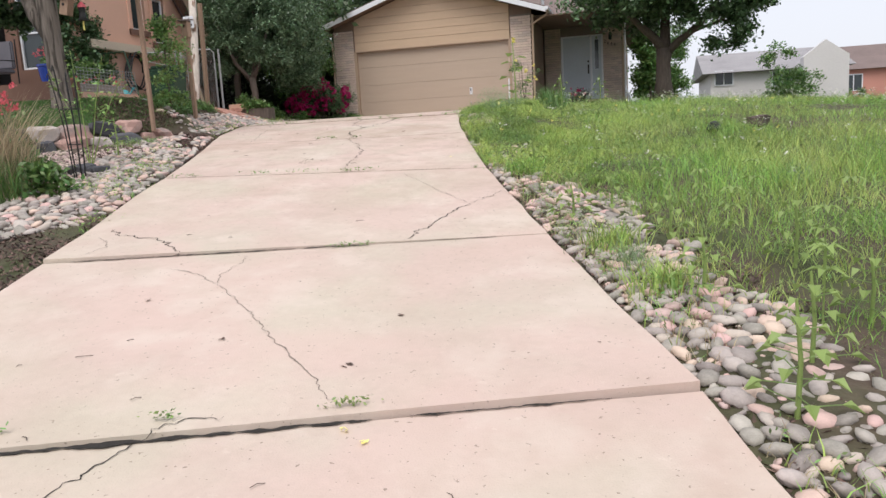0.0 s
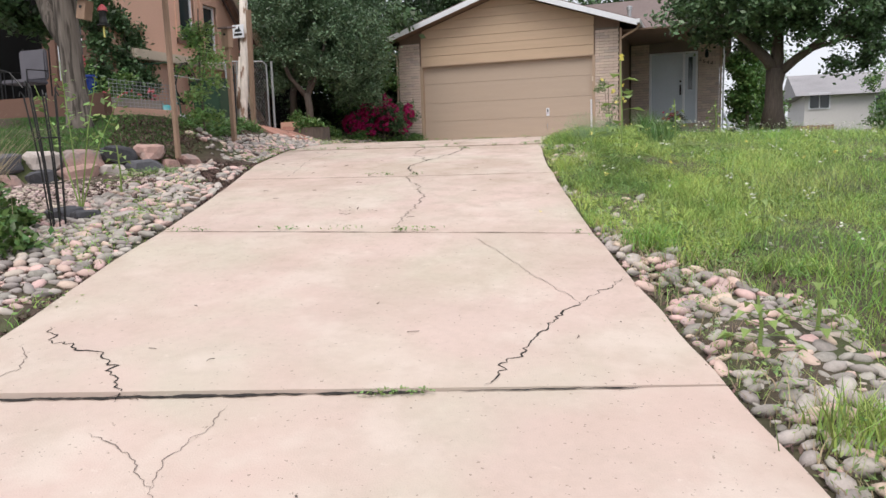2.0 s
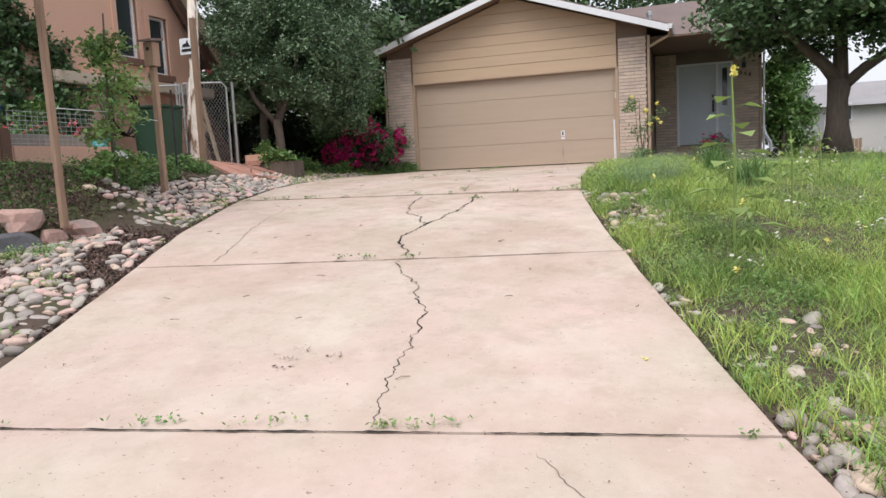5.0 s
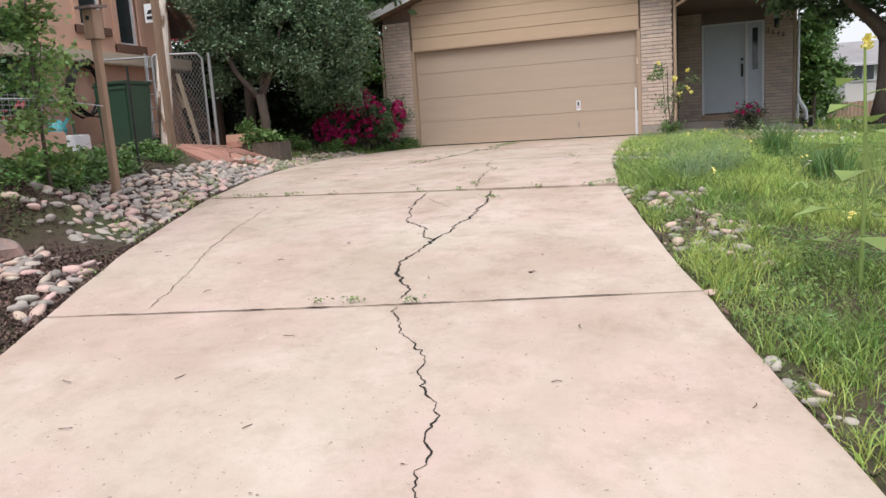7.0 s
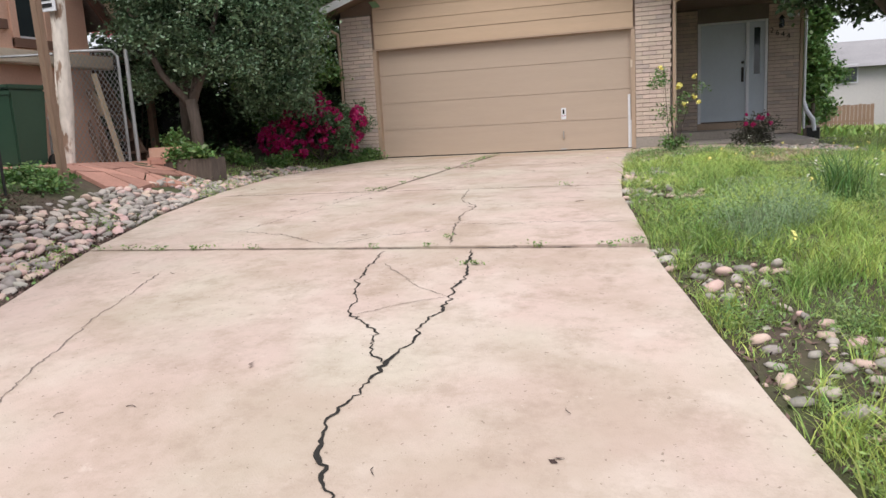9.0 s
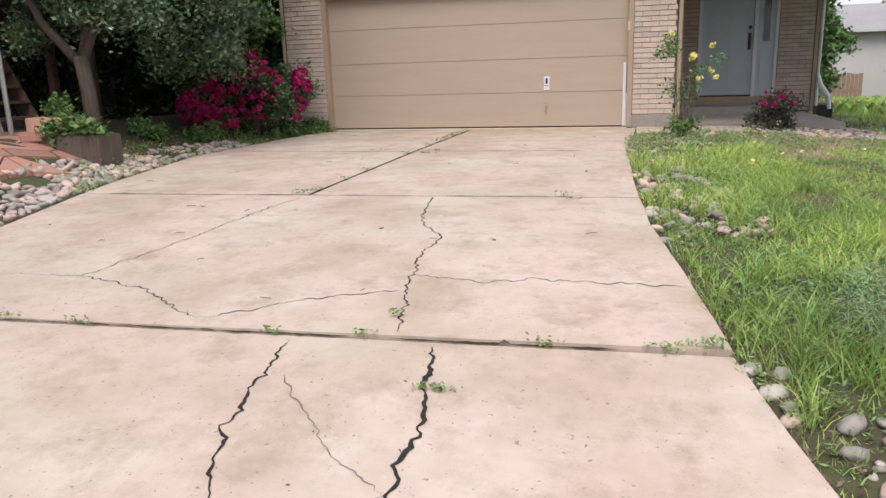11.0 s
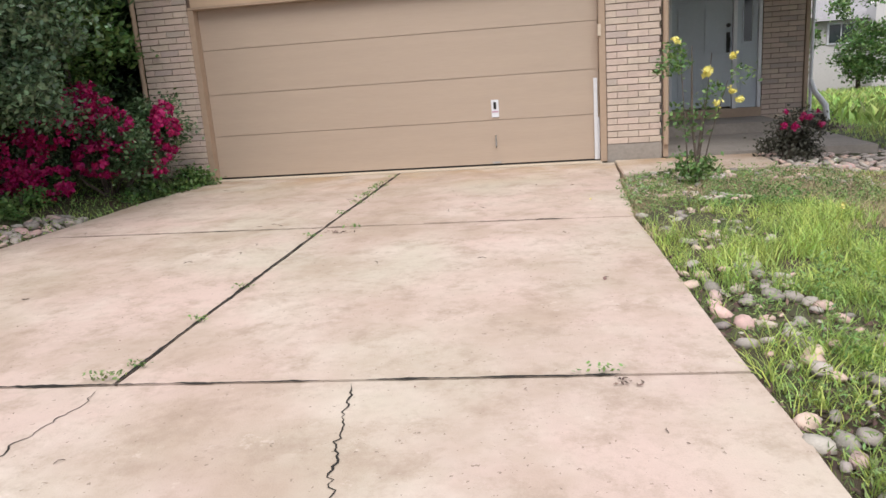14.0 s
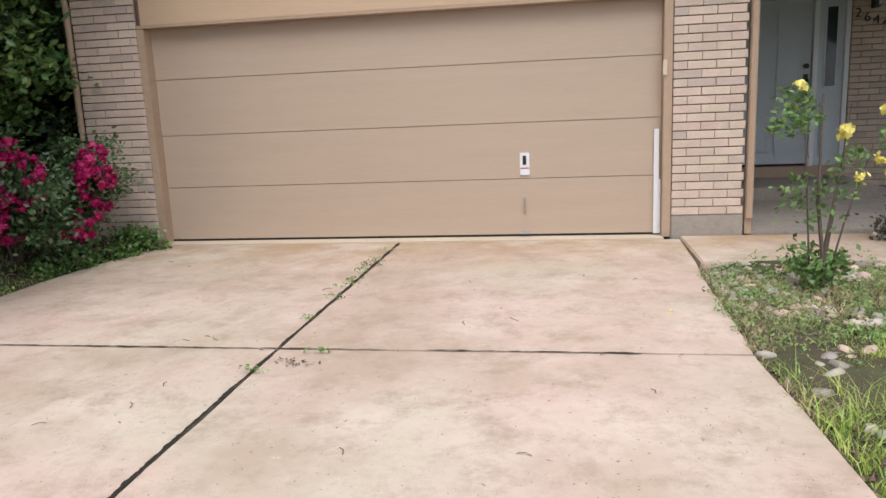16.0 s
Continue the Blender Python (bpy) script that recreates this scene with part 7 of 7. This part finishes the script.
# chain link fence and gate
for x, y, h in ((3.05, 5.2, 0.42), (3.2, 5.9, 0.46), (2.75, 6.6, 0.42), (2.6, 7.4, 0.4), (3.5, 6.6, 0.5), (3.6, 5.6, 0.45), (2.3, 8.1, 0.4), (3.0, 7.4, 0.48), (1.7, 9.0, 0.4), (0.2, 12.9, 0.35), (0.45, 11.4, 0.4)):
    g = float(ground(x, y))
    t = thing("broad_weed", (x, y, g), "tall weed with whorls of long light green leaves", "weed")
    part("stalk", Shape().tube([(x, y, g - 0.02), (x + 0.01, y, g + h)], [0.006, 0.004], 5), leaf_lite, t)
    for lvl, n_leaf, L in ((0.45, 5, 0.10), (0.72, 6, 0.13), (1.0, 7, 0.12)):
        for k in range(n_leaf):
            a = k * 6.283 / n_leaf + lvl * 3 + rnd.uniform(-0.2, 0.2)
            d = Vector((math.cos(a), math.sin(a), 0))
            s = d.cross(Vector((0, 0, 1)))
            p = Vector((x + 0.006, y, g + h * lvl))
            W = L * 0.17
            part("leaf", Shape().add([p, p + d * L * 0.4 + s * W + Vector((0, 0, 0.020)), p + d * L + Vector((0, 0, -0.02)), p + d * L * 0.4 - s * W + Vector((0, 0, 0.020)), p + d * L * 0.45 + Vector((0, 0, 0.008))], [(0, 1, 4), (1, 2, 4), (2, 3, 4), (3, 0, 4)]), leaf_lite, t)

cg = thing("chain_link_gate", (-9.1, 18.85, 3.8), "galvanised chain link gate beside the patio", "gate")
ga, gb2 = (-9.50, 18.55), (-8.77, 18.97)
part("gate_frame", Shape().tube([(ga[0], ga[1], 3.90), (ga[0], ga[1], 5.50), (ga[0] + 0.04, ga[1] + 0.02, 5.55), (gb2[0] - 0.08, gb2[1] - 0.03, 5.55), (gb2[0], gb2[1], 5.46), (gb2[0], gb2[1], 3.90), (ga[0], ga[1], 3.90)], 0.021, 8), metal_m, cg)
nd = 14
for k in range(-nd * 2, nd + 1):
    for s in (1, -1):
        H0, Wd = 1.6, math.hypot(gb2[0] - ga[0], gb2[1] - ga[1])
        u0, z0 = k * 0.062 * 1.0, 0.0
        pts2 = []
        for uu, zz2 in ((u0, 0.0), (u0 + H0 * 0.62, H0)):
            pts2.append((uu, zz2))
        (ua, za), (ub, zb2) = pts2
        sl2 = (zb2 - za) / (ub - ua)
        lo, hi = max(ua, 0), min(ub, Wd)
        if hi - lo < 0.02:
            continue
        A, Bq = (lo, za + (lo - ua) * sl2), (hi, za + (hi - ua) * sl2)
        if s < 0:
            A, Bq = (Wd - A[0], A[1]), (Wd - Bq[0], Bq[1])
        P1, P2 = [(ga[0] + (gb2[0] - ga[0]) * q[0] / Wd, ga[1] + (gb2[1] - ga[1]) * q[0] / Wd + 0.004 * s, 3.92 + q[1]) for q in (A, Bq)]
        part("wire", Shape().tube([P1, P2], 0.0045, 3), metal_m, cg)
gp2 = thing("fence_post", (-8.66, 19.0, 3.8), "galvanised steel fence post", "post")
part("post", Shape().tube([(-8.66, 19.02, 3.6), (-8.66, 19.02, 5.55)], 0.030, 10), metal_m, gp2)
tr2 = thing("fence_rail", (-9.9, 18.3, 5.4), "horizontal steel fence rail to the house wall", "fence")
part("rail", Shape().tube([(-10.44, 18.05, 5.50), (-9.52, 18.54, 5.52)], 0.02, 8), metal_m, tr2)
part("post", Shape().tube([(-9.60, 18.50, 3.7), (-9.60, 18.50, 5.58)], 0.022, 8), metal_m, tr2)

# wooden deck with stairs behind the gate
dk = thing("deck", (-11.8, 21.5, 4.0), "weathered wooden deck with stairs and slatted screen", "deck")
deck_m = mat("brown_deck_wood", (0.20, 0.125, 0.09), 0.85, (2, 0.15), (25, 0.15), 0.4, 40)
lite_m = mat("pale_slat_wood", (0.55, 0.44, 0.32), 0.85, (2, 0.15), (25, 0.15), 0.3, 40)
for k in range(9):
    part("floor_board", Shape().box(-12.9 + k * 0.2, 20.3, 5.78, -12.9 + k * 0.2 + 0.18, 22.8, 5.82), deck_m, dk)
part("rim_joist", Shape().box(-12.9, 20.25, 5.55, -11.1, 20.295, 5.77), deck_m, dk)
for x, y in ((-11.15, 20.4), (-11.15, 22.6), (-12.5, 20.4)):
    part("post", Shape().box(x - 0.06, y - 0.06, 3.5, x + 0.06, y + 0.06, 7.3 if y > 21 else 6.7), deck_m, dk)
for dx in (0, 0.8):
    part("stringer", Shape().beam((-10.2, 20.3 + dx, 3.75), (-11.2, 20.3 + dx, 5.7), 0.05, 0.26), deck_m, dk)
for k in range(8):
    part("tread", Shape().box(-10.42 - k * 0.115, 20.3, 4.0 + k * 0.225, -10.16 - k * 0.115, 21.1, 4.04 + k * 0.225), deck_m, dk)
for k in range(7):
    part("slat", Shape().box(-12.6, 22.0, 6.35 + k * 0.17, -11.0, 22.03, 6.44 + k * 0.17), lite_m, dk)
for k in range(3):
    part("brace", Shape().beam((-9.75 - 0.25 * k, 19.95 + 0.05 * k, 3.85), (-10.15 - 0.2 * k, 20.0 + 0.05 * k, 5.35 - 0.25 * k), 0.07, 0.05), lite_m if k == 0 else deck_m, dk, "leaning wooden brace")
part("handrail", Shape().beam((-10.3, 20.28, 4.7), (-11.3, 20.28, 6.55), 0.05, 0.12), lite_m, dk, "pale wooden handrail")
# dark sheet in place of the shade under the deck
part("back_screen", Shape().box(-13.0, 22.9, 3.5, -10.2, 22.95, 6.2), shade_black, dk, "sheet under the deck with its shade painted near black")
hb = thing("hanging_basket", (-11.0, 21.6, 6.5), "hanging basket of coral flowers on the deck", "flower basket")
part("basket", Shape().lathe((-11.0, 21.6, 6.2), [(0.08, 0), (0.18, 0.1), (0.2, 0.2)], 12), bark, hb)
leaf_mesh("leaves", foliage([(-11.0, 21.6, 6.5, 0.22, 0.22, 0.25)], 50, 8, 0.05), 0.06, leaf_mid, hb)
flowers(hb, [(-11.0 + rnd.uniform(-0.25, 0.25), 21.4 + rnd.uniform(-0.1, 0.1), 6.4 + rnd.uniform(-0.2, 0.5)) for _ in range(22)], CORAL, 0.9)
bg = thing("blue_bag", (-11.6, 21.0, 6.6), "blue fabric bag hanging from the deck", "bag")
blue_f = mat("blue_fabric", (0.03, 0.16, 0.50), 0.8, (3, 0.1), (20, 0.1), 0.5, 8)
part("bag", Shape().lathe((-11.6, 20.9, 6.45), [(0.05, 0), (0.20, 0.12), (0.16, 0.4), (0.05, 0.7), (0.02, 0.9)], 10), blue_f, bg, flat=False)

# planter boxes by the pear tree
pbx = thing("planter_box", (-7.3, 18.6, 3.7), "weathered wooden planter box with leafy plants", "planter")
part("box", Shape().box(-7.95, 18.65, 3.6, -7.15, 19.0, 3.93), bark, pbx, bevel=0.01)
leaf_mesh("leaves", foliage([(-7.55, 18.8, 4.05, 0.42, 0.2, 0.14)], 90, 9, 0.05), 0.075, leaf_mid, pbx)
tpx = thing("planter_box", (-8.3, 19.3, 3.8), "terracotta coloured planter with herbs", "planter")
part("box", Shape().box(-8.62, 19.2, 3.65, -8.0, 19.5, 4.1), stucco, tpx, bevel=0.01)
leaf_mesh("leaves", foliage([(-8.3, 19.35, 4.2, 0.3, 0.16, 0.12)], 50, 9, 0.05), 0.06, leaf_mid, tpx)
for x, y, a in ((-8.15, 18.75, 0.2), (-8.0, 18.6, 0.9)):
    bk = thing("paving_brick", (x, y, float(ground(x, y))), "loose red paving brick on the patio", "brick", "loose bricks")
    g = float(ground(x, y))
    part("brick", Shape().beam((x - 0.1 * math.cos(a), y - 0.1 * math.sin(a), g + 0.075), (x + 0.1 * math.cos(a), y + 0.1 * math.sin(a), g + 0.075), 0.1, 0.07), flag_m, bk, bevel=0.004)

gv = thing("garden_vine", (-4.45, 8.9, 2.8), "tall garden plant with pinnate pale green leaves", "plant")
gvz = float(ground(-4.45, 8.9))
for k, (ex, ez) in enumerate(((-0.45, 1.25), (-0.1, 1.45), (0.35, 1.35), (0.62, 1.12))):
    A, Bv = Vector((-4.45, 8.9, gvz)), Vector((-4.45 + ex, 8.9, gvz + ez))
    part("stem", Shape().tube([A, A.lerp(Bv, 0.5) + Vector((0, 0, 0.12)), Bv], [0.008, 0.006, 0.003], 5), leaf_lite, gv)
    lv = []
    for q in range(9):
        c0 = A.lerp(Bv, 0.45 + 0.06 * q) + Vector((0, 0, 0.10 * (1 - q / 9)))
        lv += [c0 + Vector((rnd.normal(0, 0.05), rnd.normal(0, 0.05), rnd.normal(0, 0.025))) for _ in range(4)]
    leaf_mesh("leaves", np.array(lv), 0.085, leaf_lite, gv, up=1.5, aspect=0.45)

# trellis and planting beside the driveway
tl = thing("trellis", (-4.13, 8.33, 2.75), "black iron plant trellis of thin rods", "trellis")
for k in range(7):
    a = k * math.pi / 3.5 + 0.3
    dx, dy = math.cos(a), math.sin(a)
    part("rod", Shape().tube([(-4.13 + dx * 0.06, 8.33 + dy * 0.06, 2.70), (-4.15 + dx * 0.09, 8.33 + dy * 0.09, 3.3), (-4.2 + dx * 0.13, 8.33 + dy * 0.13, 3.86 + 0.08 * (k % 2)),
                               (-4.2 + dx * 0.15, 8.33 + dy * 0.15, 3.90 + 0.08 * (k % 2)), (-4.2 + dx * 0.165, 8.33 + dy * 0.165, 3.86 + 0.08 * (k % 2))], 0.007, 6), dark_metal, tl)
for z, r in ((3.1, 0.080), (3.5, 0.105)):
    part("ring", Shape().tube([(-4.15 + r * math.cos(a), 8.33 + r * math.sin(a), z) for a in np.linspace(0, 6.283, 17)], 0.005, 5), dark_metal, tl)
bush("garden_shrub", (-4.75, 8.1, 2.68), "dark leafy garden plant beside the trellis", [(-3.75, 7.45, 2.75, 0.22, 0.22, 0.16), (-4.75, 8.1, 2.95, 0.42, 0.35, 0.28), (-4.4, 8.0, 2.85, 0.25, 0.25, 0.18), (-5.2, 8.1, 3.05, 0.35, 0.35, 0.35)], 260, 9, 0.06, 0.085, leaf_mid, 8, "plant")
tussock("ornamental_grass", -4.35, 7.45, 0.95, 600, 0.13, dry_m, "clump of feathery straw-coloured ornamental grass", 0.009, 0.5)
tussock("ornamental_grass", -4.15, 7.25, 0.5, 300, 0.15, leaf_mid, "green ornamental grass at the bed's edge", 0.010, 0.7)
pf = bush("flowering_plant", (-4.5, 7.6, 2.7), "garden plant with bright coral flowers", [(-4.5, 7.6, 3.3, 0.25, 0.25, 0.3)], 50, 8, 0.06, 0.07, leaf_mid, 5, "plant")
flowers(pf, [(-4.3 + rnd.uniform(-0.2, 0.2), 7.45 + rnd.uniform(-0.15, 0.15), 3.6 + rnd.uniform(-0.12, 0.12)) for _ in range(34)], CORAL, 0.42)


# ---- bricks ----
def brick_mesh(L, hgt):
    bm = bmesh.new()
    bmesh.ops.create_cube(bm, size=1)
    for q in bm.verts:
        q.co = (q.co.x * L, q.co.y * 0.03, q.co.z * hgt)
    bmesh.ops.bevel(bm, geom=[e for e in bm.edges if all(w.co.y < 0 for w in e.verts)], offset=0.0035, segments=1, affect="EDGES")
    me = bpy.data.meshes.new("brick")
    bm.to_mesh(me)
    bm.free()
    me.materials.append(brick_m)
    return me


def brick_wall(parent, x0, x1, z0, z1, y, L=0.236, hgt=0.067, g=0.0085):
    rt = root_of(parent)
    full = brick_mesh(L, hgt)
    cache = {}
    row, z, gx0 = 0, z0, 0.004
    while z + hgt <= z1:
        x = x0 - (L + gx0) * (0.5 if row % 2 else 0.0)
        while x < x1 - 0.02:
            a, b = max(x, x0), min(x + L, x1)
            if b - a > 0.03:
                key = round(b - a, 3)
                if abs(key - L) < 0.002:
                    me = full
                else:
                    me = cache.setdefault(key, brick_mesh(key, hgt))
                ob = new("brick", me)
                ob.parent = parent
                ob.location = Vector(((a + b) / 2 + rnd.uniform(-0.001, 0.001), y - rnd.uniform(0, 0.004), z + hgt / 2)) - rt
            x += L + gx0
        z += hgt + g
        row += 1


pillars = [o for o in house.children if o.name.startswith("brick_pillar")]
brick_wall(pillars[0], PILLARS[0][0], PILLARS[0][1], PILLARS[0][2], 6.38, HY)
brick_wall(pillars[1], PILLARS[1][0], PILLARS[1][1], PILLARS[1][2], 6.38, HY)
for x0, x1 in ((-1.0, -0.475), (0.925, 1.515)):
    entry = part("brick_panel", Shape().box(x0, PY + 0.012, 3.62, x1, PY + 0.019, 6.3), mortar, house, "entry wall of blond brick")
    brick_wall(entry, x0, x1, 3.63, 6.3, PY)
